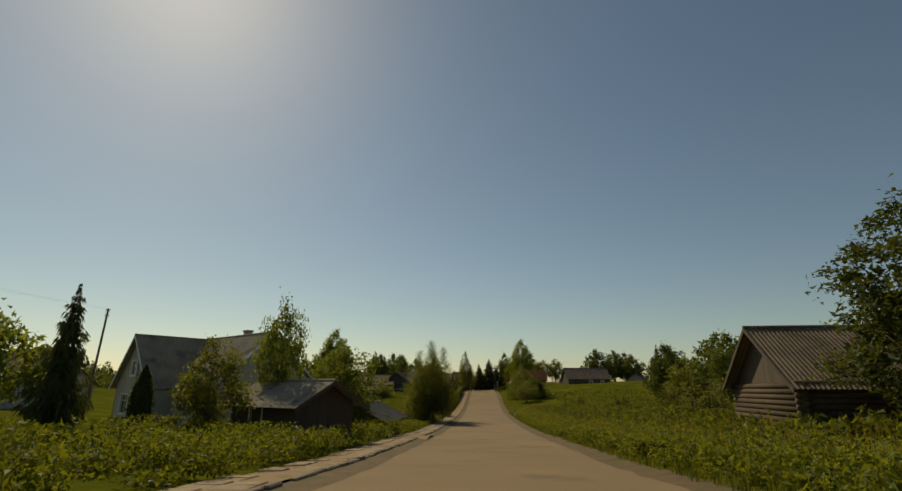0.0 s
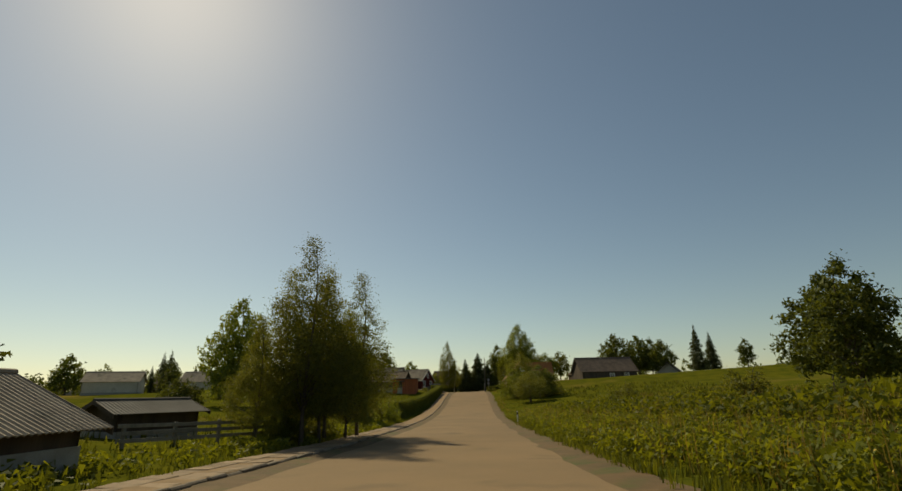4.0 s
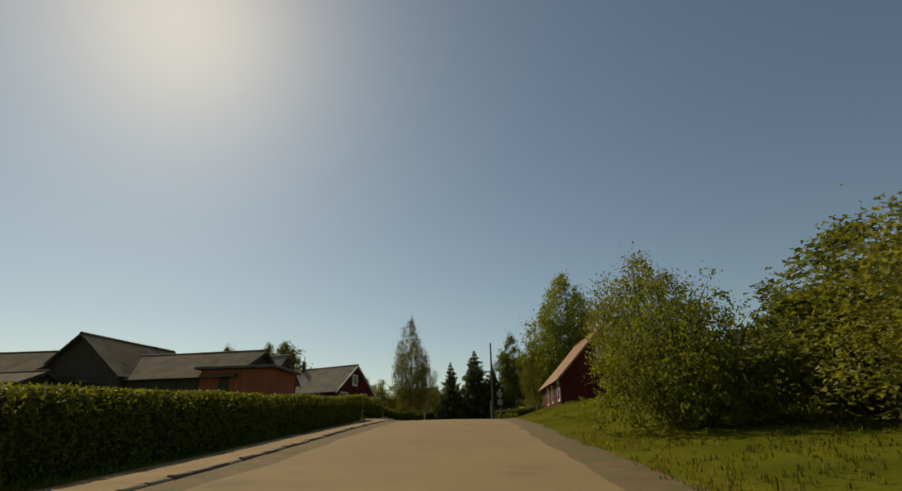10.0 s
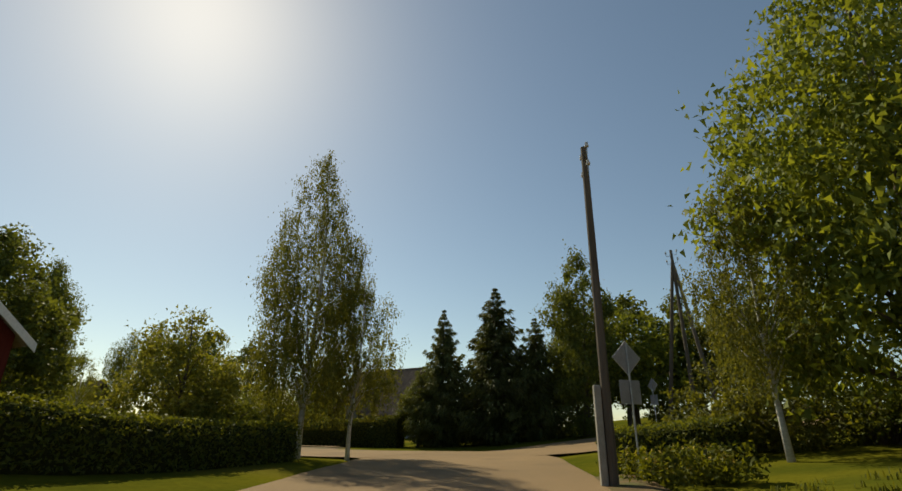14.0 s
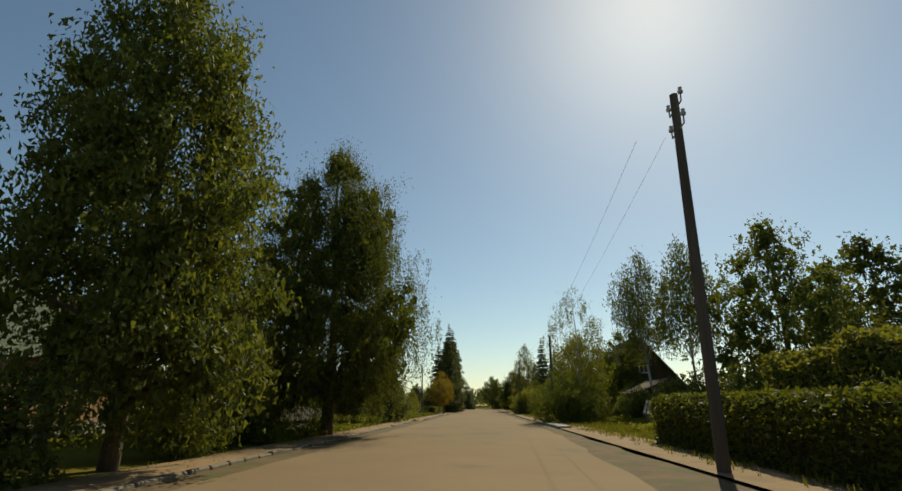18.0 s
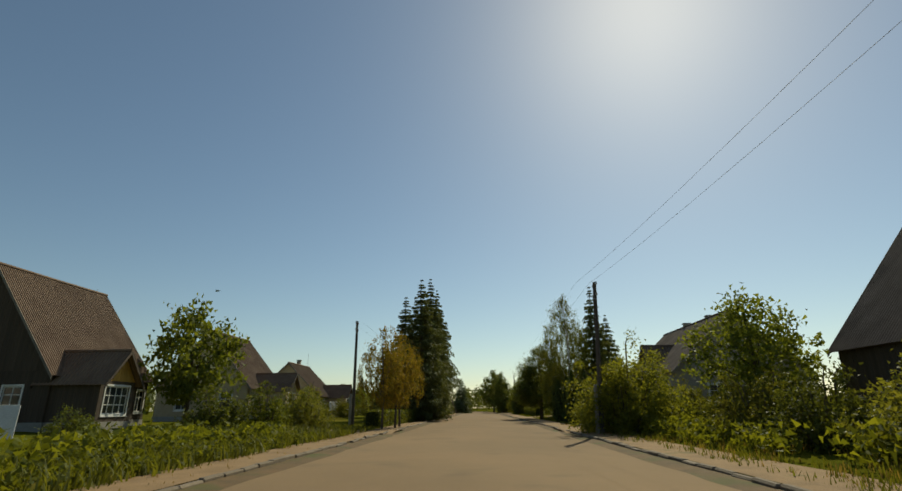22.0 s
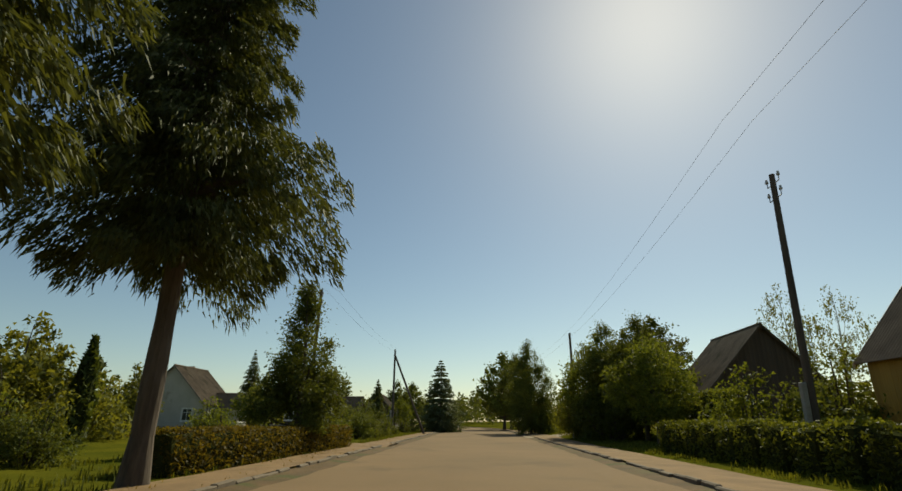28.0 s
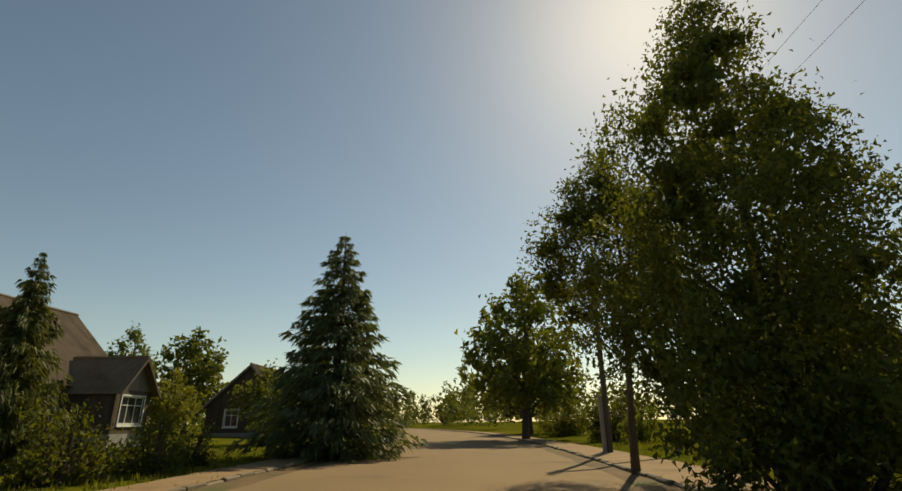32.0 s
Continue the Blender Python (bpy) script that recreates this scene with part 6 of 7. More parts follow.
plant_bush(B_round, S(189, -8.6), 0.75, 20, "rounded juniper-like shrub by the pavement")
plant_bush(B_dark, S(217, -11.6), 1.05, 70, "wide dark spreading shrub by the pavement")
plant_bush(B_dark, S(211, -12.5), 0.85, 20, "wide spreading shrub by the pavement")
plant_bush(B_dark, S(202, -9.8), 0.75, 20, "wide spreading shrub by the pavement")
for i, (u, v) in enumerate(((204, -8.8), (207, -9.2), (210, -8.9), (213.5, -9.4), (216.5, -9.0), (228.2, -9.2), (231.5, -8.8), (234.5, -9.1))):
    plant_bush(B_low, S(u, v), (1.0, 0.85, 1.1)[i % 3] * (1.1 if u > 220 else 1.0), i * 70, "low rounded clipped shrub on the verge", group="low clipped shrubs")
plant_tree("spruce", T_spruce, S(251, -35), 0.82, 0, "young spruce among the gardens")
for i, (u, v, m, sc) in enumerate(((178, -19, T_apple, 1.0), (170, -21, T_apple2, 0.9), (206, -18, T_apple, 0.9), (214, -22, T_apple2, 0.8), (190, -27, T_apple2, 1.0), (196, -24, T_apple, 0.9), (250, -17, T_apple, 0.8), (252, -12, T_apple2, 0.9), (258, -24, T_maple, 0.8), (278, -14, T_maple, 0.9), (290, -11, T_oak, 0.8), (300, -14, T_maple, 0.8), (276, -26, T_oak, 0.9))):
    plant_tree("garden_tree", m, S(u, v), sc, i * 57, "leafy garden tree behind the street")
power_pole(S(220.2, -9.4), 8.4, STREET, "timber power pole with slanting strut", strut=(1.4, -3.3))
plant_tree("spruce", T_bluespruce, S(239.5, -5.6), 1.0, 0, "full blue-green spruce beside the street", sx=1.25)
for (u, v, L, lb, wm) in ((245.0, -24.0, 9.6, "dark boarded house with glazed porch", M_darkwood), (231, -36, 9, "grey-roofed house behind the shrubs", M_plaster)):
    r = house("house", S(u, v), STREET, L, 8.4, 2.8, 4.2, wm, M_asbdark, lb, boards=0.3 if wm is M_darkwood else 0.0, barge=M_greywood,
              wins=[("left", 1.4, 0.9, 1.1, 1.3, (1, 1), "w"), ("left", 5.4, 0.9, 1.1, 1.3, (1, 1), "w"), ("front", 6.0, 0.9, 1.1, 1.3, (1, 1), "w")])
    gabled(r, 3.2, 3.4, 2.4, 1.6, wm, M_asbdark, m0=pose(1.0, -5.2, 0, 0, 0, 90), gable=M_greywood, wins=[("left", 0.6, 0.8, 2.2, 1.3, (2, 1), "w")])
    chimney(r, 0.6, 0.3, 5.8, 7.2)
r = house("house", S(268, -16.5), STREET, 8, 6.4, 2.4, 3.0, M_darkwood, M_asbdark, "small dark cottage with two white windows", boards=0.3, barge=M_greywood,
          wins=[("left", 0.9, 0.8, 1.0, 1.2, (1, 1), "w"), ("left", 3.9, 0.8, 1.0, 1.2, (1, 1), "w")])
r = house("house", S(300, -19), STREET, 9, 7, 2.6, 3.4, M_cream, M_asbestos, "far cream house along the street")

# ---------- street, right side ----------
r = house("shed", S(62, 16.0), STREET + 180, 7.5, 4.5, 1.9, 0.9, M_darkwood, M_asbdark, "low dark plank shed under the birches", category="shed", boards=0.3)
plant_bush(B_dark, S(55.5, 12.6), 0.9, 20, "dark shrub before the low shed")
plant_bush(B_dark, S(50.5, 15.5), 1.1, 140, "dark shrub under the birches")
plant_bush(B_dark, S(46.5, 18.0), 1.2, 60, "dark shrub under the willow")
plant_bush(B_wide, S(41, 11.5), 0.45, 0, "spreading shrub on the verge")
plant_bush(B_big, S(49.4, 6.3), 0.66, 40, "big rounded overgrown bush by the pavement")
plant_bush(B_wide, S(55, 8.6), 0.7, 10, "overgrown bush by the pavement")
plant_bush(B_dark, S(60, 9.2), 0.7, 0, "overgrown dark bush by the pavement")
plant_bush(B_wide, S(65, 9.5), 1.0, 70, "overgrown bush by the pavement")
plant_tree("birch", T_thin, S(53.8, 7.8), 1.1, 0, "thin birch with half-dead crown")
plant_tree("birch", T_weep, S(64.5, 20.5), 1.75, 130, "weeping birch behind the bushes", sx=1.5)
plant_tree("birch", T_weep, S(59.0, 14.9), 1.5, 230, "weeping birch behind the bushes", sx=1.4)
plant_tree("willow", T_dome, S(55, 25.0), 1.34, 0, "broad dome-shaped willow behind the gardens", sx=1.2)
plant_tree("willow", T_dome, S(62, 37), 1.35, 80, "broad dome-shaped willow behind the gardens")
plant_tree("birch", T_thin, S(37, 26), 0.9, 80, "slim weeping birch in the garden")
plant_tree("tree", T_lime, S(36, 36), 0.9, 10, "dense tall tree at the back of the garden")
r = house("house", S(82.4, 18.4), STREET + 180, 11.6, 8.8, 3.0, 5.3, M_darkwood, M_tile, "tall dark boarded house with steep brown roof", boards=0.3, barge=M_greywood,
          wins=[("right", 1.6, 0.9, 1.1, 1.3, (1, 1), "w"), ("right", 5.4, 0.9, 1.1, 1.3, (1, 1), "w"), ("right", 3.7, 4.2, 1.0, 1.1, (1, 1), "w"), ("front", 6.5, 0.9, 1.1, 1.3, (1, 1), "w")])
power_pole(S(53.6, 5.5), 6.7, STREET, "timber power pole with insulator hooks on the verge", lean=(1.5, 0), stub=False)
for i, (u, v, m, sc) in enumerate(((70, 8.8, B_wide, 0.95), (75, 9.2, B_wide, 0.85), (80, 8.8, B_dark, 0.8), (84.5, 9.0, B_wide, 0.8), (88.5, 9.4, B_light, 0.6), (93.8, 6.4, B_light, 1.15), (96.6, 8.4, B_dark, 1.1), (95.4, 6.6, B_light, 0.95), (72, 13, B_big, 0.75), (78, 12.5, B_wide, 1.1), (98, 10.5, B_light, 0.7))):
    plant_bush(m, S(u, v), sc * 0.9, i * 29, "overgrown leafy thicket beside the pavement")
plant_tree("fruit_tree", T_apple2, S(90, 11.2), 1.2, 0, "spreading fruit tree over the thicket")
plant_tree("fruit_tree", T_apple2, S(65, 9.4), 1.6, 40, "full round fruit tree over the thicket", sx=1.35)
plant_tree("fruit_tree", T_apple2, S(71.5, 10.8), 1.15, 140, "spreading fruit tree over the thicket")
plant_tree("fruit_tree", T_maple, S(74, 15.5), 0.95, 60, "leafy tree over the thicket")
power_pole(S(93, 5.0), 7.4, STREET, "timber power pole rising from a light green bush", lean=(2.5, 0))
r = house("house", S(112.6, 16.4), STREET + 180, 15.4, 8.4, 3.2, 3.8, M_greyrender, M_tile, "grey rendered house with dark tiled roof and dormer", wave=(0.24, 0.03), barge=M_greywood,
          wins=[("front", 1.4, 0.9, 1.2, 1.3, (1, 1), "w"), ("front", 4.4, 0.9, 1.2, 1.3, (1, 1), "w"), ("front", 9.6, 0.9, 1.2, 1.3, (1, 1), "w"), ("right", 1.6, 0.9, 1.1, 1.3, (1, 1), "w"), ("right", 5.2, 0.9, 1.1, 1.3, (1, 1), "w"), ("left", 3.4, 0.9, 1.1, 1.3, (1, 1), "w")])
gabled(r, 3.2, 3.4, 3.6, 1.7, M_greyrender, M_tile, m0=pose(0.5, -2.4, 0, 0, 0, 90), wave=(0.24, 0.03), wins=[("left", 0.9, 3.2, 1.2, 0.9, (1, 0), "w")])
chimney(r, -2.0, 0.2, 5.8, 7.3)
chimney(r, 3.4, 0.2, 5.8, 7.2)
r = house("house", S(150, 27.5), STREET + 180, 8.5, 7.2, 2.7, 3.2, M_greyrender, M_greenroof, "pale gabled house behind columnar thujas", wins=[("right", 1.2, 0.9, 1.0, 1.3, (1, 1), "w"), ("right", 4.8, 0.9, 1.0, 1.3, (1, 1), "w"), ("front", 3.0, 0.9, 1.0, 1.3, (1, 1), "w")])
for i in range(7):
    plant_tree("thuja", T_thuja, S(110.3 + 2.3 * i + 0.12 * i * i, 7.1 + 0.2 * math.sin(i * 2.1)), (0.92, 0.86, 0.95, 0.84)[i % 4], i * 40, "narrow dark columnar thuja beside the pavement", group="row of columnar thujas", sx=0.98)
plant_tree("birch", T_birch, S(130.4, 8.6), 1.04, 20, "tall narrow birch behind the thujas", sx=1.1)
plant_tree("spruce", T_spruce2, S(133.2, 12.2), 1.04, 20, "tall dark spruce behind the thujas", sx=0.95)
plant_tree("spruce", T_spruce, S(140, 15), 0.85, 80, "tall dark spruce behind the thujas", sx=0.9)
plant_tree("maple", T_maple, S(138, 6.3), 0.88, 20, "rounded maple beside the pavement", sx=1.2)
plant_tree("maple", T_maple, S(146, 9.6), 0.72, 120, "small maple beside the pavement")
for i, (u, v, sc) in enumerate(((107, 9.0, 0.7), (109.5, 8.6, 0.6), (105.5, 10.2, 0.5), (112, 10, 0.7), (150, 9.5, 0.8), (155, 11, 0.7))):
    plant_bush(B_low, S(u, v), sc * 1.3, i * 33, "small clipped garden shrub on the lawn")
r = house("house", S(171, 16.5), STREET + 180, 9.5, 8, 3.0, 4.6, M_yellow, M_asbdark, "yellow boarded house with grey-brown roof", boards=0.28, barge=M_white,
          wins=[("right", 1.3, 0.9, 1.1, 1.3, (1, 1), "w"), ("right", 5.2, 0.9, 1.1, 1.3, (1, 1), "w"), ("front", 1.6, 0.9, 1.1, 1.3, (1, 1), "w"), ("front", 5.6, 0.9, 1.1, 1.3, (1, 1), "w")])
chimney(r, 0.5, 0.3, 5.7, 7.0)
for i in range(15):
    hedge(S(157.5 + 1.78 * i, 7.9), S(158.75 + 1.78 * i, 7.9), 1.2, 1.2 + 0.08 * math.sin(i * 2.3), M_hedge, "clipped cube of a scalloped roadside hedge", 20 + i)
power_pole(S(173.6, 9.3), 9.4, STREET, "timber power pole above the clipped hedge", lean=(2.5, 0))
for i, (u, v, m, sc) in enumerate(((180, 10, B_round, 1.25), (178, 12.5, B_dark, 1.1), (163, 10.5, B_round, 0.7), (160, 11.5, B_light, 0.5), (200, 8.6, B_dark, 1.15), (206, 9, B_wide, 1.1))):
    plant_bush(m, S(u, v), sc, i * 35, "dense roadside shrub behind the hedge")
plant_tree("thin_tree", T_thin, S(212, 27), 1.1, 10, "light feathery tree by the dark house")
plant_tree("thin_tree", T_thin, S(209, 30), 1.05, 110, "light feathery tree by the dark house")
r = house("house", S(203, 19), STREET + 180, 9, 8, 3.0, 4.2, M_darkwood, M_asbdark, "dark gabled house behind the trees", boards=0.3, wins=[("right", 1.5, 0.9, 1.0, 1.2, (1, 1), "w"), ("right", 5.4, 0.9, 1.0, 1.2, (1, 1), "w")])
for i, (u, v, m, sc) in enumerate(((192, 9.5, T_apple2, 1.2), (196.5, 10.0, T_maple, 0.86), (201, 8.7, T_maple, 0.88), (204.5, 8.6, T_apple2, 1.45), (204, 13, T_oak, 0.8))):
    plant_tree("tree", m, S(u, v), sc, i * 66, "dense broadleaved tree overhanging the pavement", group="trees before the side track")
hedge(S(188.6, 12.4), S(190.4, 12.5), 2.0, 2.6, M_hedge, "tall square-clipped bush behind the verge", 61)
hedge(S(192.5, 12.4), S(199, 12.2), 1.6, 2.1, M_leaf2, "clipped hedge before the dark house", 62, size=0.1)
plant_tree("maple", T_corner, S(224.6, 4.8), 0.95, 0, "large shady tree at the track's corner", sx=0.82)
T_lobe = broadleaf_meshes("slim_maple", 45, 9.8, 5.0, 3.8, 13000, 0.1, M_leafdark, M_bark, lumps=22, trunk_r=0.12, top=0.7, inner=900)
plant_tree("maple", T_lobe, S(231.0, 3.9), 0.95, 40, "slimmer maple with a high crown over the kerb")
plant_bush(B_dark, S(225.2, 5.6), 1.1, 0, "shade-grown suckers at the big tree's foot")
plant_bush(B_light, S(221, 11), 0.55, 0, "leafy shrub on the bank beside the track")
plant_bush(B_light, S(225, 12.5), 0.6, 80, "leafy shrub on the bank beside the track")
plant_bush(B_wide, S(229, 9.5), 0.6, 40, "leafy shrub on the bank beside the track")
plant_tree("maple", T_oak, S(263, 4.4), 1.13, 60, "tall round tree further along the street", sx=1.05)
plant_tree("oak", T_oak, S(285, 8.5), 0.9, 130, "round tree beside the street")
power_pole(S(228, 12.3), 7.9, STREET, "strutted timber power pole beside the track", strut=(0.5, -3.0))
power_pole(S(222, 14.4), 7.6, STREET, "strutted timber power pole beside the track", strut=(0.5, -3.0))
r = house("house", S(246.5, 16.2), STREET + 180, 9, 7.0, 2.6, 3.2, M_tanboard, M_redroof, "brown-roofed house beyond the track", boards=0.3, barge=M_greywood, wins=[("right", 1.2, 0.9, 1.0, 1.2, (1, 1), "w"), ("right", 4.6, 0.9, 1.0, 1.2, (1, 1), "w")])
r = house("shed", S(238, 24), STREET - 40, 6, 4.5, 2.3, 1.0, M_plaster, M_asbestos, "pale shed beyond the track", category="shed")
plant_tree("tree", T_oak, S(234.5, 19.7), 0.92, 0, "dense round tree beyond the track", sx=0.76)
for i, (u, v, sc) in enumerate(((240, 11, 0.9), (234, 14, 0.7), (243, 14, 0.8), (228, 22, 0.6), (250, 9, 0.8), (256, 9, 0.9), (272, 9, 0.9))):
    plant_bush((B_wide, B_round, B_dark)[i % 3], S(u, v), sc, i * 31, "rough shrub beyond the track")
rail = [[S(213.2 + 0.22 * v - w - wob(v, 21, 0.3), v) for w in (-2.6 - 3 * max(0, 1 - v / 8), -1, 1, 2.6 + 3 * max(0, 1 - v / 8))] for v in np.arange(3.2, 60, 1.2)]
strip("track", rail, (0.03, 0.07, 0.07, 0.03), M_track, label="pale sandy side track leaving the street", category="track")

for i, (u, v, m, sc) in enumerate(((28, -10.5, B_dark, 0.75), (31, -12.5, B_dark, 0.9), (27, -13, B_wide, 0.9), (35, -11.5, B_dark, 0.6), (24, -9.6, B_dark, 0.7), (21, -9.2, B_dark, 0.7))):
    plant_bush(m, S(u, v), sc, i * 47, "shaded undergrowth beneath the huge tree")
power_pole(S(206.5, 7.0), 8.2, STREET, "timber power pole among the roadside trees")
power_pole(S(241.5, 5.4), 8.2, STREET, "timber power pole with slanting strut", strut=(-2.0, -3.4))
plant_tree("spruce", T_youngspruce, S(230.5, -12.6), 0.86, 0, "small spruce before the dark house", sx=0.7)
plant_bush(B_light, S(206.3, 7.2), 1.1, 0, "light feathery shrub before the sandy track", sx=0.8)

def stone_mesh(name, lx, ly, lz, material, bev=0.02):
    bm = bmesh.new()
    box(bm, -lx / 2, -ly / 2, 0, lx / 2, ly / 2, lz, bevel=bev)
    me = bpy.data.meshes.new(name)
    bm.to_mesh(me)
    bm.free()
    me.materials.append(material)
    return me



# ---------- grass and weeds ----------
R = np.random.default_rng(77)


def scatter(fn, s0, s1, d0, d1, per_m2, clump=0.0):
    """Plan places spread over a stretch beside a road."""
    n = int(abs(s1 - s0) * abs(d1 - d0) * per_m2)
    s, d = R.uniform(s0, s1, n), R.uniform(d0, d1, n)
    if clump:
        keep = np.array([noise.noise((a * 0.35, b * 0.5, 3.0)) for a, b in zip(s, d)]) > R.uniform(-0.5, 0.5, n) * clump
        s, d = s[keep], d[keep]
    x, y = fn(s, d)
    return np.stack([x, y], 1)


weeds("nettle_bank", scatter(A, -8, 128, 5.2, 9.5, 9, 0.7), M_weed, 0.3, 0.9, 46, 0.075, "dense bank of nettles and roadside weeds", 101, "weeds", 0.17)
weeds("verge_weeds", scatter(A, 4, 40, -17, -10, 2.5, 0.8), M_weed, 0.4, 1.0, 24, 0.13, "rank weeds along the garden edge", 108, "weeds", 0.2)
weeds("nettle_bank", scatter(A, -8, 128, 9.0, 18, 3.4, 0.7), M_weed, 0.4, 1.25, 26, 0.14, "tall nettles and docks on the bank", 102, "weeds", 0.22)
weeds("verge_weeds", scatter(A, 6, 60, -10.5, -6.3, 9, 0.8), M_weed, 0.3, 1.05, 40, 0.075, "bright green weeds behind the pavement", 103, "weeds", 0.16)
weeds("verge_weeds", scatter(A, 60, 118, -9.0, -6.4, 5, 0.9), M_weed, 0.2, 0.5, 18, 0.10, "low green weeds behind the pavement", 104, "weeds", 0.16)
weeds("verge_weeds", scatter(S, 52, 96, 6.6, 8.8, 6, 0.9), M_weed, 0.3, 0.9, 22, 0.12, "weeds at the foot of the bushes", 105, "weeds", 0.18)
weeds("verge_weeds", scatter(S, 4, 34, 6.8, 9.5, 3, 1.0), M_weed, 0.2, 0.5, 18, 0.10, "weeds on the verge beside the street", 106, "weeds", 0.18)
weeds("verge_weeds", scatter(S, 60, 90, -12.5, -9.0, 4, 0.9), M_weed, 0.35, 0.8, 20, 0.12, "docks and nettles in the long grass", 107, "weeds", 0.2)
weeds("verge_weeds", scatter(S, 23, 47, -9.6, -7.0, 8, 0.8), M_weed, 0.25, 0.8, 36, 0.075, "weeds along the foot of the fence", 109, "weeds", 0.16)
weeds("verge_weeds", scatter(S, 58, 90, -11, -7.4, 4, 0.9), M_weed, 0.2, 0.5, 30, 0.075, "low weeds in the verge grass", 110, "weeds", 0.16)
blades("grass", scatter(A, -6, 130, 4.6, 6.5, 14, 1.0), M_grass, 0.12, 0.35, "rough grass at the edge of the road", 111, per=6, width=0.012)
blades("grass", scatter(A, 60, 190, -8.6, -6.2, 12, 1.0), M_grass, 0.08, 0.25, "short grass between pavement and hedge", 112, per=6, width=0.012)
blades("grass", scatter(A, 118, 222, 4.7, 12.5, 7, 0.6), M_grass, 0.04, 0.14, "uneven mown grass of the roadside lawn", 123, per=6, width=0.014)
blades("dry_grass", scatter(A, 118, 222, 4.5, 6.2, 8, 0.9), M_straw, 0.04, 0.12, "dry grass at the lawn's edge", 124, per=5, width=0.011)
blades("dry_grass", scatter(A, 0, 130, 5.5, 22, 4, 1.0), M_straw, 0.5, 1.15, "dry flowering grass stems on the bank", 113, per=4, width=0.008, lean=0.25)
blades("grass", scatter(S, 60, 100, -13, -7.0, 18, 0.6), M_grass, 0.15, 0.5, "long green grass on the verge", 115, per=5, width=0.016, lean=0.8)
blades("grass", scatter(S, 100, 245, -12, -7.2, 9, 1.0), M_grass, 0.06, 0.2, "short verge grass along the street", 116, per=6, width=0.014)
blades("grass", scatter(S, 8, 96, 4.6, 8.6, 10, 1.0), M_grass, 0.08, 0.28, "rough verge grass along the street", 117, per=6, width=0.013)
blades("grass", scatter(S, 96, 250, 6.3, 9.5, 10, 1.0), M_grass, 0.05, 0.2, "verge grass behind the street pavement", 121, per=6, width=0.013)
blades("grass", scatter(A, 0, 180, 17, 40, 1.4, 0.8), M_grass, 0.2, 0.6, "rough meadow grass up the slope", 122, per=5, width=0.034)
blades("dry_grass", scatter(S, 8, 110, 4.9, 8.6, 8, 1.0), M_straw, 0.06, 0.22, "dry trampled grass on the verge", 118, per=6, width=0.011)
blades("dry_grass", scatter(S, -2, 250, -7.4, -5.8, 5, 1.0), M_straw, 0.05, 0.18, "dry grass between kerb and garden", 119, per=6, width=0.011)
blades("grass", scatter(A, 58, 190, -26, -8.8, 2.6, 0.8), M_grass, 0.12, 0.4, "meadow grass beside the approach road", 120, per=5, width=0.026)

# ---------- distant woods ----------
def far_wood(places, hmin, hmax, label, seed, n=70, size=0.9):
    rng = np.random.default_rng(seed)
    pts, sz = [], []
    for x, y in places:
        h = rng.uniform(hmin, hmax)
        w = h * rng.uniform(0.35, 0.6)
        k = rng.normal(size=(n, 3))
        k /= np.linalg.norm(k, axis=1)[:, None]
        k *= rng.uniform(0.3, 1, (n, 1)) ** 0.4
        lean = (1 - 0.35 * k[:, 2])
        pts.append(np.stack([x + k[:, 0] * w * 0.5 * lean, y + k[:, 1] * w * 0.5 * lean, float(land(x, y)) + h * 0.53 + k[:, 2] * h * 0.47], 1))
    v, f = leaves_at(rng, np.concatenate(pts), size)
    return ob_of("far_wood", mesh_np("far_wood", v, f, M_leafdark), kind="stuff", label=label, category="woods")


far_wood([S(u, v) for u, v in zip(R.uniform(15, 230, 90), R.uniform(48, 95, 90))], 4, 9, "distant garden trees behind the houses", 207, 110, 0.6)
far_wood([S(u, v) for u, v in zip(R.uniform(60, 290, 90), R.uniform(-100, -50, 90))], 4, 9, "distant garden trees behind the houses", 208, 110, 0.6)
far_wood([S(u, v) for u, v in zip(R.uniform(300, 430, 60), R.uniform(7.5, 40, 60))], 5, 10, "distant trees along the end of the street", 201, 110, 0.55)
far_wood([S(u, v) for u, v in zip(R.uniform(310, 430, 60), R.uniform(-45, -9, 60))], 4, 9, "distant trees along the end of the street", 202, 110, 0.55)
far_wood([S(u, v) for u, v in zip(R.uniform(400, 540, 260), R.uniform(-160, 160, 260))], 8, 14, "distant woods closing the view of the street", 203)
far_wood([(x, y) for x, y in zip(R.uniform(-230, -60, 110), R.uniform(205, 340, 110)) if abs(on_street(x, y)[1]) > 38], 5, 10, "distant garden trees behind the village", 204)
far_wood([(x, y) for x, y in zip(R.uniform(70, 330, 130), R.uniform(240, 420, 130)) if abs(on_street(x, y)[1]) > 40], 6, 11, "distant trees beyond the fields", 205)
far_wood([(x, y) for x, y in zip(R.uniform(-330, -110, 110), R.uniform(110, 240, 110)) if on_street(x, y)[1] < -45], 4, 9, "distant trees beyond the meadow", 206)

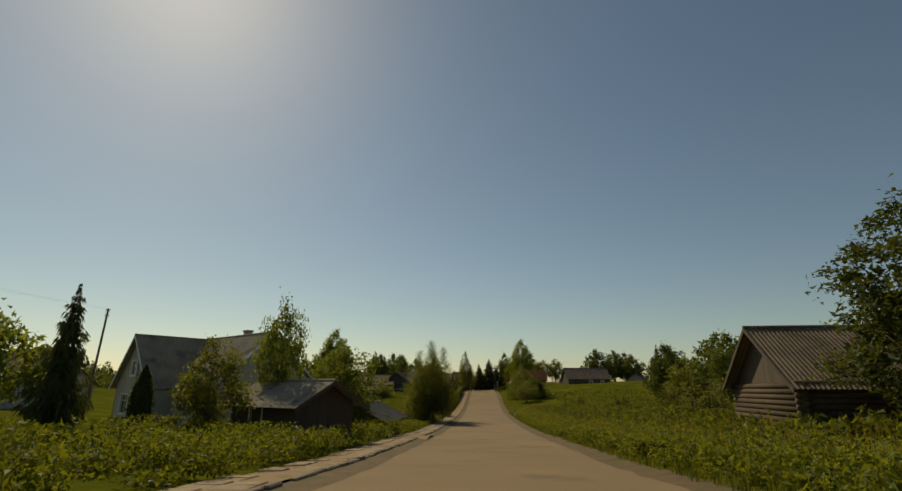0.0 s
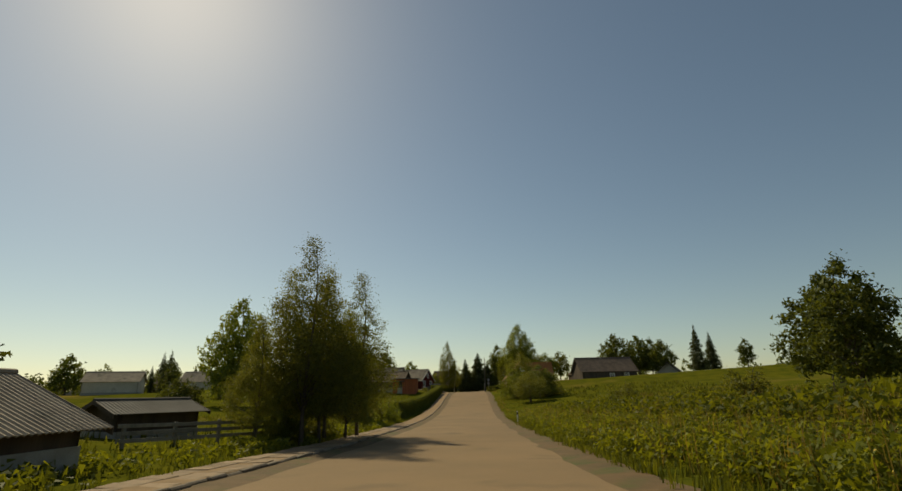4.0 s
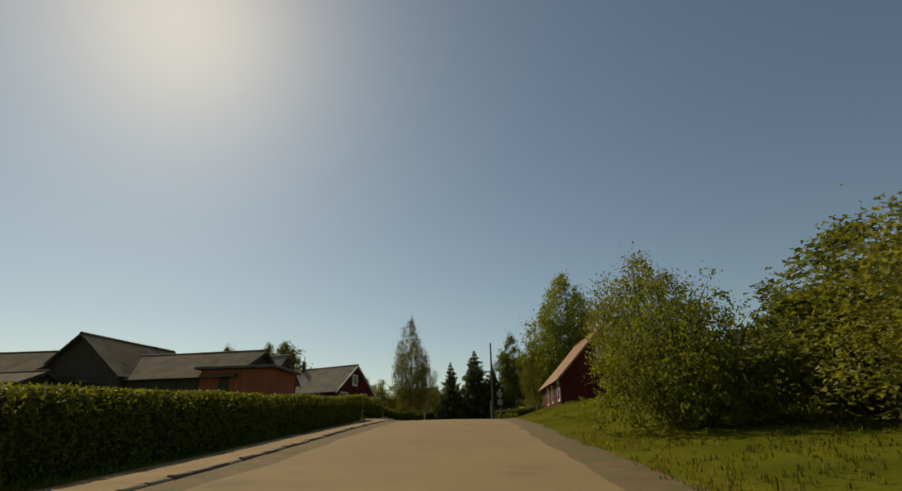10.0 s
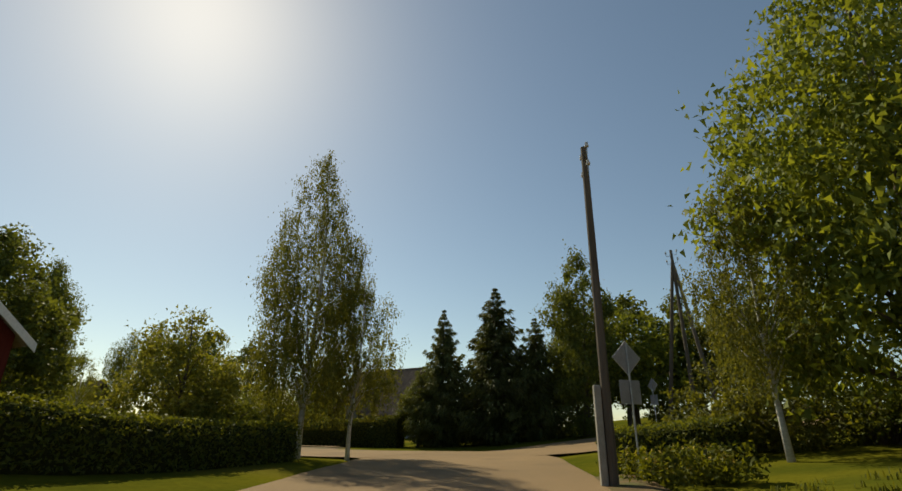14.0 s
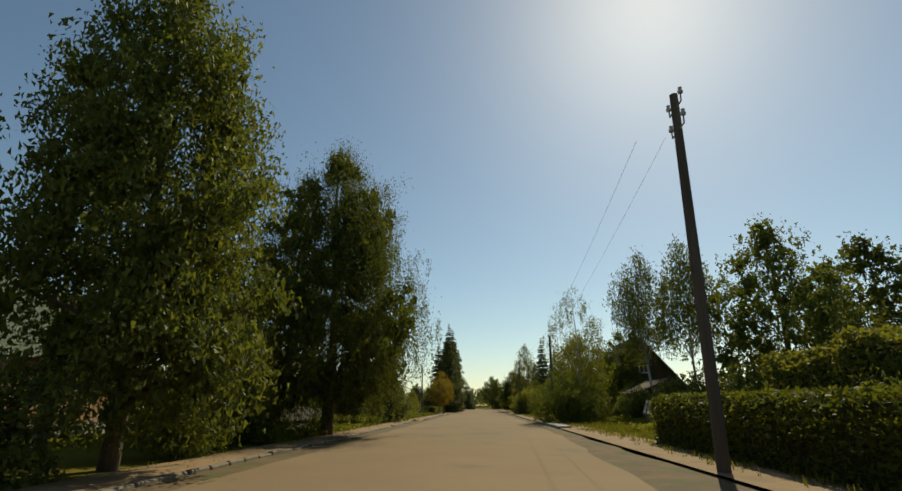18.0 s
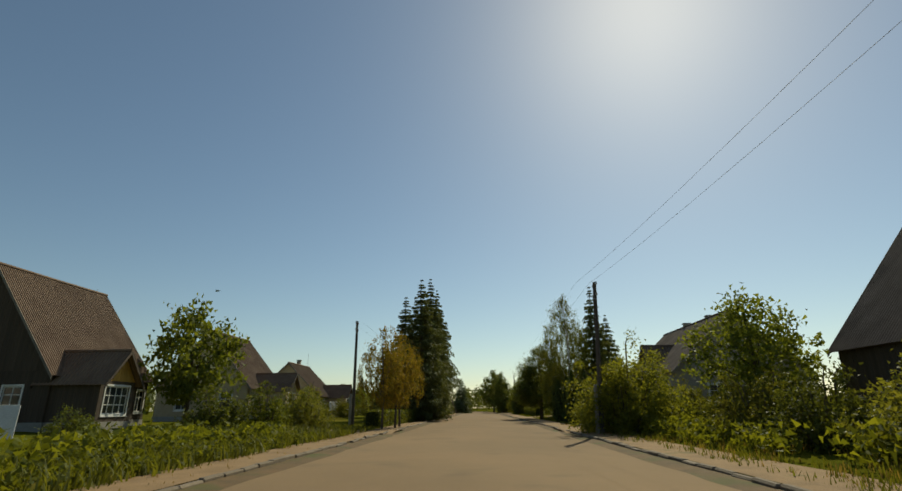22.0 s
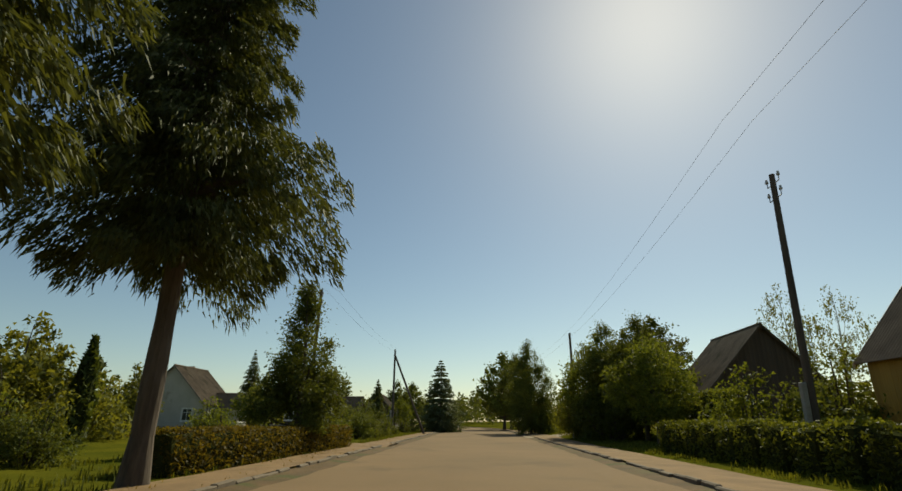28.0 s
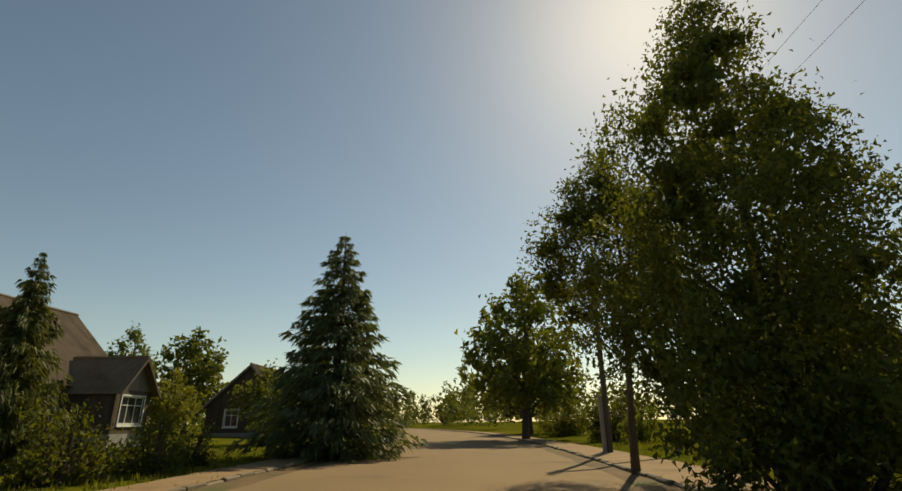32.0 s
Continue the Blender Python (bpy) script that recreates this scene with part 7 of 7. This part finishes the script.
# ---------- parked car ----------
def car(p, turn):
    """An estate car, nose towards local +x, 4.6 m long."""
    root = new("car")
    root.matrix_basis = frame_at(p, turn)
    tagged(root, "parked dark blue estate car on the drive", "car")
    # outline of the side: (x, low z, high z of the shoulder, half width)
    lower = [(-2.28, 0.48, 0.80, 0.74), (-2.2, 0.34, 0.96, 0.84), (-1.5, 0.26, 1.0, 0.88), (0, 0.24, 0.98, 0.89), (0.9, 0.26, 0.95, 0.88), (1.7, 0.28, 0.82, 0.85), (2.2, 0.36, 0.70, 0.76), (2.32, 0.45, 0.62, 0.66)]
    def loft(secs, cut=0.86):
        bm = bmesh.new()
        prev = None
        for x, a, b, w in secs:
            ring = [bm.verts.new(v) for v in ((x, -w * 0.94, a), (x, -w, (a + b) / 2), (x, -w * cut, b), (x, w * cut, b), (x, w, (a + b) / 2), (x, w * 0.94, a))]
            if prev:
                for k in range(6):
                    bm.faces.new((prev[k], prev[(k + 1) % 6], ring[(k + 1) % 6], ring[k]))
            else:
                bm.faces.new(ring)
            prev = ring
        bm.faces.new(prev[::-1])
        return bm
    part("body", loft(lower), M_carpaint, root)
    part("cabin_glass", loft([(-2.16, 0.94, 0.99, 0.78), (-1.86, 0.95, 1.38, 0.76), (0.25, 0.95, 1.40, 0.76), (1.05, 0.93, 0.97, 0.78)], 0.80), M_glass, root, "dark side and rear glass")
    part("roof", loft([(-1.98, 1.37, 1.41, 0.64), (-1.7, 1.37, 1.45, 0.63), (0.1, 1.37, 1.46, 0.63), (0.35, 1.37, 1.39, 0.62)]), M_carpaint, root)
    for s in (-1, 1):
        for x in (-1.9, -0.85, 0.15):
            bm = bmesh.new()
            tube(bm, [(x - 0.06 * (x < -1), s * 0.80, 0.96), (x, s * 0.66, 1.41)], [0.045, 0.035], 5)
            part("pillar", bm, M_carpaint, root)
        bm = bmesh.new()
        tube(bm, [(-1.75, s * 0.58, 1.46), (-1.6, s * 0.58, 1.53), (-0.1, s * 0.58, 1.53), (0.05, s * 0.58, 1.46)], [0.018] * 4, 6)
        part("roof_rail", bm, M_steel, root)
        bm = bmesh.new()
        box(bm, -2.27, s * 0.70 - 0.12, 0.72, -2.17, s * 0.70 + 0.12, 0.98, bevel=0.03)
        part("tail_lamp", bm, M_redlamp, root)
        bm = bmesh.new()
        box(bm, 0.72, s * 0.95 - 0.1, 0.96, 0.86, s * 0.95 + 0.1, 1.1, bevel=0.03)
        part("mirror", bm, M_carpaint, root)
        for x in (-1.38, 1.38):
            bm = bmesh.new()
            tube(bm, [(x, s * 0.70, 0.31), (x, s * 0.73, 0.31), (x, s * 0.87, 0.31), (x, s * 0.90, 0.31)], [0.28, 0.32, 0.32, 0.28], 20)
            wh = part("wheel", bm, M_rubber, root)
            bm = bmesh.new()
            tube(bm, [(x, s * 0.895, 0.31), (x, s * 0.91, 0.31), (x, s * 0.905, 0.31)], [0.2, 0.19, 0.05], 16)
            part("rim", bm, M_steel, wh)
    bm = bmesh.new()
    box(bm, -2.33, -0.80, 0.38, -2.18, 0.80, 0.56, bevel=0.04)
    part("bumper", bm, M_black, root)
    bm = bmesh.new()
    box(bm, -2.305, -0.26, 0.64, -2.28, 0.26, 0.75, bevel=0.004)
    part("number_plate", bm, M_white, root)
    return root


car((-0.7, 168.2), 190)

# ---------- yard things ----------
def picket_fence(p0, p1, h, material, label, step=0.16, gap=0.09):
    p0, p1 = Vector((*p0, 0)), Vector((*p1, 0))
    d = p1 - p0
    n = int(d.length / step)
    ang = math.degrees(math.atan2(d.y, d.x))
    root = new("picket_fence")
    root.matrix_basis = Matrix.Translation((p0.x, p0.y, gz(p0)))
    tagged(root, label, "fence")
    me = stone_mesh("picket", gap, 0.02, 1.0, material, 0.006)
    post = stone_mesh("post", 0.09, 0.09, 1.0, material, 0.01)
    rail = stone_mesh("rail", 1.0, 0.035, 0.07, material, 0.006)
    z0 = gz(p0)
    for i in range(n + 1):
        q = p0 + d * (i / n)
        ob_of("picket", me, root, pose(q.x - p0.x, q.y - p0.y, gz(q) - z0 + 0.04, R.normal(0, 1), R.normal(0, 1.5), ang) @ Matrix.Diagonal((1, 1, h * R.uniform(0.94, 1.05), 1)))
    k = max(1, int(d.length / 2.4))
    for i in range(k + 1):
        q = p0 + d * (i / k)
        ob_of("post", post, root, pose(q.x - p0.x, q.y - p0.y, gz(q) - z0 - 0.3, 0, 0, ang) @ Matrix.Translation((0, 0.07, 0)) @ Matrix.Diagonal((1, 1, h * 0.92 + 0.3, 1)))
    for i in range(k):
        a, b = p0 + d * (i / k), p0 + d * ((i + 1) / k)
        m = (a + b) / 2
        tilt = math.degrees(math.atan2(gz(b) - gz(a), (b - a).length))
        for z in (0.25, 0.78):
            ob_of("rail", rail, root, pose(m.x - p0.x, m.y - p0.y, gz(m) - z0 + h * z, 0, -tilt, ang) @ Matrix.Translation((0, 0.03, 0)) @ Matrix.Diagonal(((b - a).length + 0.02, 1, 1, 1)))
    return root


picket_fence(S(27, -9.6), S(45.8, -10.0), 1.1, M_greywood, "weathered grey picket fence beneath the huge tree")
picket_fence(A(199, -9.4), A(204.4, -9.2), 0.9, M_greywood, "low grey garden fence by the drive")
# firewood, stacked by the hedge blocks
root = new("firewood_stack")
root.matrix_basis = frame_at(S(49.6, -14.4), STREET)
tagged(root, "stacked split firewood on the garden grass", "firewood")
LOG = []
for k in range(3):
    bm = bmesh.new()
    tube(bm, [(0, -0.2, 0), (0, 0.2, 0)], [0.075 + 0.012 * k] * 2, 6 + k)
    me = bpy.data.meshes.new("split_log")
    bm.to_mesh(me)
    bm.free()
    me.materials.append(M_wood)
    LOG.append(me)
for r in range(14):
    for c in range(18 - r // 4):
        ob_of("split_log", LOG[int(R.integers(3))], root, pose(-1.1 + 0.165 * c + 0.08 * (r % 2) + R.normal(0, 0.01), R.normal(0, 0.06), 0.08 + 0.145 * r, R.normal(0, 4), R.uniform(0, 360), R.normal(0, 14)))
# timber lying on trestles on the verge
root = new("timber_trestle")
root.matrix_basis = frame_at(S(45.5, 11.0), 128)
tagged(root, "grey timber beams leaning on short posts", "timber")
for x in (-2.2, 0.0, 2.2):
    bm = bmesh.new()
    box(bm, x - 0.07, -0.07, -0.3, x + 0.07, 0.07, 0.75 + 0.12 * x, bevel=0.01)
    part("post", bm, M_greywood, root)
for k in range(2):
    bm = bmesh.new()
    box(bm, -3.4, -0.16 + 0.2 * k, -0.05, 3.2, -0.02 + 0.2 * k, 0.1, pose(0, 0, 0.83 + 0.05 * k, 0, -7, 0), bevel=0.01)
    part("beam", bm, M_greywood, root)
for k in range(3):
    root = new("concrete_slab")
    q = S(37.5 + 2.0 * k, 4.35)
    root.matrix_basis = frame_at(q, STREET + 6 * k)
    tagged(root, "pale concrete slab lying on the grass", "slab")
    bm = bmesh.new()
    box(bm, -0.85, -0.32, -0.05, 0.85, 0.32, 0.2, bevel=0.02)
    part("block", bm, M_concrete, root)
# washing on a line
root = new("washing_line")
root.matrix_basis = frame_at(S(141, -18.4), STREET)
tagged(root, "washing line hung with white sheets", "washing")
for x in (-3, 3):
    bm = bmesh.new()
    tube(bm, [(x, 0, -0.3), (x, 0, 1.9)], [0.04, 0.035], 7)
    part("post", bm, M_greywood, root)
bm = bmesh.new()
tube(bm, [(-3, 0, 1.85), (0, 0, 1.75), (3, 0, 1.85)], [0.006] * 3, 4)
part("line", bm, M_wire, root)
for k in range(4):
    bm = bmesh.new()
    cols = []
    for i in range(7):
        x = -2.5 + 1.25 * k + 0.15 * i
        y = 0.05 * math.sin(i * 1.7 + k)
        cols.append([bm.verts.new((x, y * 0.2, 1.78)), bm.verts.new((x, y, 1.3)), bm.verts.new((x, y * 1.6, 0.75 + 0.1 * (k % 2)))])
    for a, b in zip(cols, cols[1:]):
        for j in range(2):
            bm.faces.new((a[j], b[j], b[j + 1], a[j + 1]))
    g = bmesh.ops.solidify(bm, geom=bm.faces[:], thickness=0.012)
    part("sheet", bm, M_sheet, root)

# ---------- cables ----------
def top(u, v, h):
    p = S(u, v)
    return (p[0], p[1], gz(p) + h)


ROW = [(15.2, 4.6, 8.0), (53.6, 5.5, 6.7), (93, 4.7, 7.4), (166.5, 5.6, 8.2), (206.5, 7.0, 8.2), (241.5, 5.4, 8.2)]
for a, b in zip(ROW, ROW[1:]):
    wires(top(*a), top(*b), "thin aluminium wire strung between the poles", n=2, sag=0.35)
power_pole((-38, 2), 9.6, -30, "tall dark power pole at the garden's end")
wires(POLE_TOPS[0], POLE_TOPS[-1], "thin wire over the front gardens", n=2, sag=0.8)
wires(top(110, -10.2, 7.8), top(190, -9.4, 8.7), "thin aluminium wire strung between the poles", n=2, sag=0.8)
wires(top(190, -9.4, 8.7), top(220.2, -9.4, 8.4), "thin aluminium wire strung between the poles", n=2, sag=0.4)

# ---------- kerbs and pavement slabs ----------
KERB = [stone_mesh("kerb_stone", 0.785, 0.16, 0.34, M_kerb), stone_mesh("kerb_stone", 0.775, 0.15, 0.34, M_kerb, 0.035)]
pavements = [o for o in scene.objects if o.name.split(".")[0] == "pavement"]
for parent, fn, lo, hi, d, head, miss in ((pavements[0], A, -8, 212, -A_HW - 0.70, math.degrees(math.atan2(A_DIR.y, A_DIR.x)), ((44, 48), (203, 210))),
                                          (pavements[1], S, 5, 300, S_L - 0.50, math.degrees(math.atan2(S_DIR.y, S_DIR.x)), ((60, 63), (98, 100), (149, 152), (188, 191))),
                                          (pavements[2], S, 24, 310, S_R + 0.42, math.degrees(math.atan2(S_DIR.y, S_DIR.x)), ((20, 44), (98, 101), (150, 154), (206, 220)))):
    for i in range(int(hi - lo)):
        s = lo + i + 0.5
        if any(a < s < b for a, b in miss) or R.uniform() < 0.03:
            continue
        p = fn(s, d + R.normal(0, 0.018))
        z = float(land(*p)) + 0.10 - 0.34 + R.normal(0.015, 0.014)
        q = fn(s + 0.5, d), fn(s - 0.5, d)
        tilt = math.degrees(math.atan2(float(land(*q[0])) - float(land(*q[1])), 1.0))
        ob_of("kerb_stone", KERB[int(R.integers(2))], parent, pose(p[0], p[1], z, R.normal(0, 2.0), -tilt + R.normal(0, 0.6), head + R.normal(0, 0.8)))
SLAB = [stone_mesh("slab", 0.585, 0.70, 0.06, M_slab, 0.012), stone_mesh("slab", 0.585, 0.66, 0.06, M_slab, 0.02)]
head = math.degrees(math.atan2(A_DIR.y, A_DIR.x))
for i in range(150):
    for k in range(2):
        s, d = -2 + i * 0.775, -A_HW - 1.16 - 0.74 * k
        if R.uniform() < 0.18 or 44 < s < 48:
            continue
        p = A(s + R.normal(0, 0.01), d + R.normal(0, 0.012))
        q = A(s + 0.5, d), A(s - 0.5, d)
        tilt = math.degrees(math.atan2(float(land(*q[0])) - float(land(*q[1])), 1.0))
        ob_of("slab", SLAB[int(R.integers(2))], pavements[0], pose(p[0], p[1], float(land(*p)) + 0.052 + R.normal(0, 0.008), R.normal(0, 1.0), -tilt + R.normal(0, 0.7), head + R.normal(0, 0.9)))

# rail fence behind the aspens
root = new("rail_fence")
q = A(79, -10.5)
root.matrix_basis = frame_at(q, 60)
tagged(root, "low silvered plank rail fence in the grass", "fence")
for x in (-3, -1, 1, 3):
    bm = bmesh.new()
    box(bm, x - 0.06, -0.06, -0.4, x + 0.06, 0.06, 1.0, bevel=0.01)
    part("post", bm, M_greywood, root)
for z in (0.35, 0.62, 0.88):
    bm = bmesh.new()
    box(bm, -3.3, -0.09, z - 0.07, 3.3, -0.06, z + 0.07, pose(0, 0, 0, 0, 1.2, 0), bevel=0.006)
    part("rail", bm, M_greywood, root)
# a white board leaning in the garden
root = new("leaning_board")
root.matrix_basis = frame_at(S(84, -18.2), STREET)
tagged(root, "white painted board leaning in the garden", "board")
bm = bmesh.new()
box(bm, -0.5, -0.02, -0.05, 0.5, 0.02, 1.25, pose(0, 0, 0, -18, 0, -50), bevel=0.01)
part("panel", bm, M_white, root)

# ---------- sandy drives into the yards ----------
def drive(fn, s, d0, d1, half, label, material=None):
    n = max(3, int(abs(d1 - d0) / 0.8))
    rail = []
    for i in range(n + 1):
        d = d0 + (d1 - d0) * i / n
        w = half + 1.6 * max(0, 1 - i / 3)
        rail.append([fn(s + e * w + wob(i, 31 + e, 0.15), d) for e in (-1, -0.4, 0.4, 1)])
    strip("drive", rail, (0.02, 0.115, 0.115, 0.02), material or M_trodden, label=label, category="drive")


drive(A, 213.2, -4.0, -13, 2.2, "sandy drive beside the red house")
drive(A, 46, -4.0, -13, 1.7, "sandy drive to the pale house")
drive(S, 61.5, -5.4, -14, 1.5, "sandy drive into a garden")
drive(S, 99, -5.4, -14, 1.6, "sandy drive into a garden")
drive(S, 150.5, -5.4, -15, 1.6, "sandy drive into a garden")
drive(S, 190, -5.4, -15, 1.6, "sandy drive into a garden")
drive(S, 99.5, 3.7, 13, 2.0, "sandy drive beside the flower beds")
drive(S, 152, 3.7, 13, 1.7, "sandy drive into a garden")

# ---------- flowers ----------
def flower_patch(places, label, seed, material):
    rng = np.random.default_rng(seed)
    P = np.asarray(places, float)
    c = np.stack([P[:, 0], P[:, 1], ground_z(P[:, 0], P[:, 1]) + rng.uniform(0.3, 0.75, len(P))], 1)
    v, f = leaves_at(rng, np.repeat(c, 4, 0) + rng.normal(0, 0.025, (len(c) * 4, 3)), 0.055, aspect=1.0)
    ob_of("flowers", mesh_np("flowers", v, f, material), kind="stuff", label=label, category="flowers")


M_red = mat("red_petals", (0.45, 0.06, 0.05), (0.35, 0.04, 0.06), rough=0.8, scale=5, bump=0)
M_pale = mat("pale_petals", (0.62, 0.55, 0.5), (0.5, 0.38, 0.45), rough=0.8, scale=5, bump=0)
weeds("flower_stalks", scatter(A, 222.5, 227, 4.6, 6.6, 16), M_weed, 0.35, 0.85, 26, 0.07, "green stalks round the foot of the pole", 131, "plants", 0.12)
flower_patch(scatter(A, 222.5, 227, 4.6, 6.6, 14), "yellow flowers round the foot of the pole", 132, M_flower)
weeds("flower_bed", scatter(S, 102.5, 112.5, 8.2, 10.2, 12), M_weed, 0.2, 0.55, 24, 0.06, "leafy flower bed on the garden lawn", 133, "plants", 0.12)
flower_patch(scatter(S, 102.5, 112.5, 8.2, 10.2, 10), "red flowers in the garden bed", 134, M_red)
weeds("flower_bed", scatter(A, 198, 204, -10.6, -9.4, 10), M_weed, 0.3, 0.7, 24, 0.06, "leafy flower bed by the hedge", 135, "plants", 0.12)
flower_patch(scatter(A, 198, 204, -10.6, -9.4, 10), "pale flowers in the bed by the hedge", 136, M_pale)
flower_patch(scatter(A, 10, 58, -9.5, -6.5, 0.9), "pale wild flowers among the weeds", 137, M_pale)
flower_patch(scatter(A, 0, 120, 6, 12, 0.5), "yellow wild flowers among the nettles", 138, M_flower)
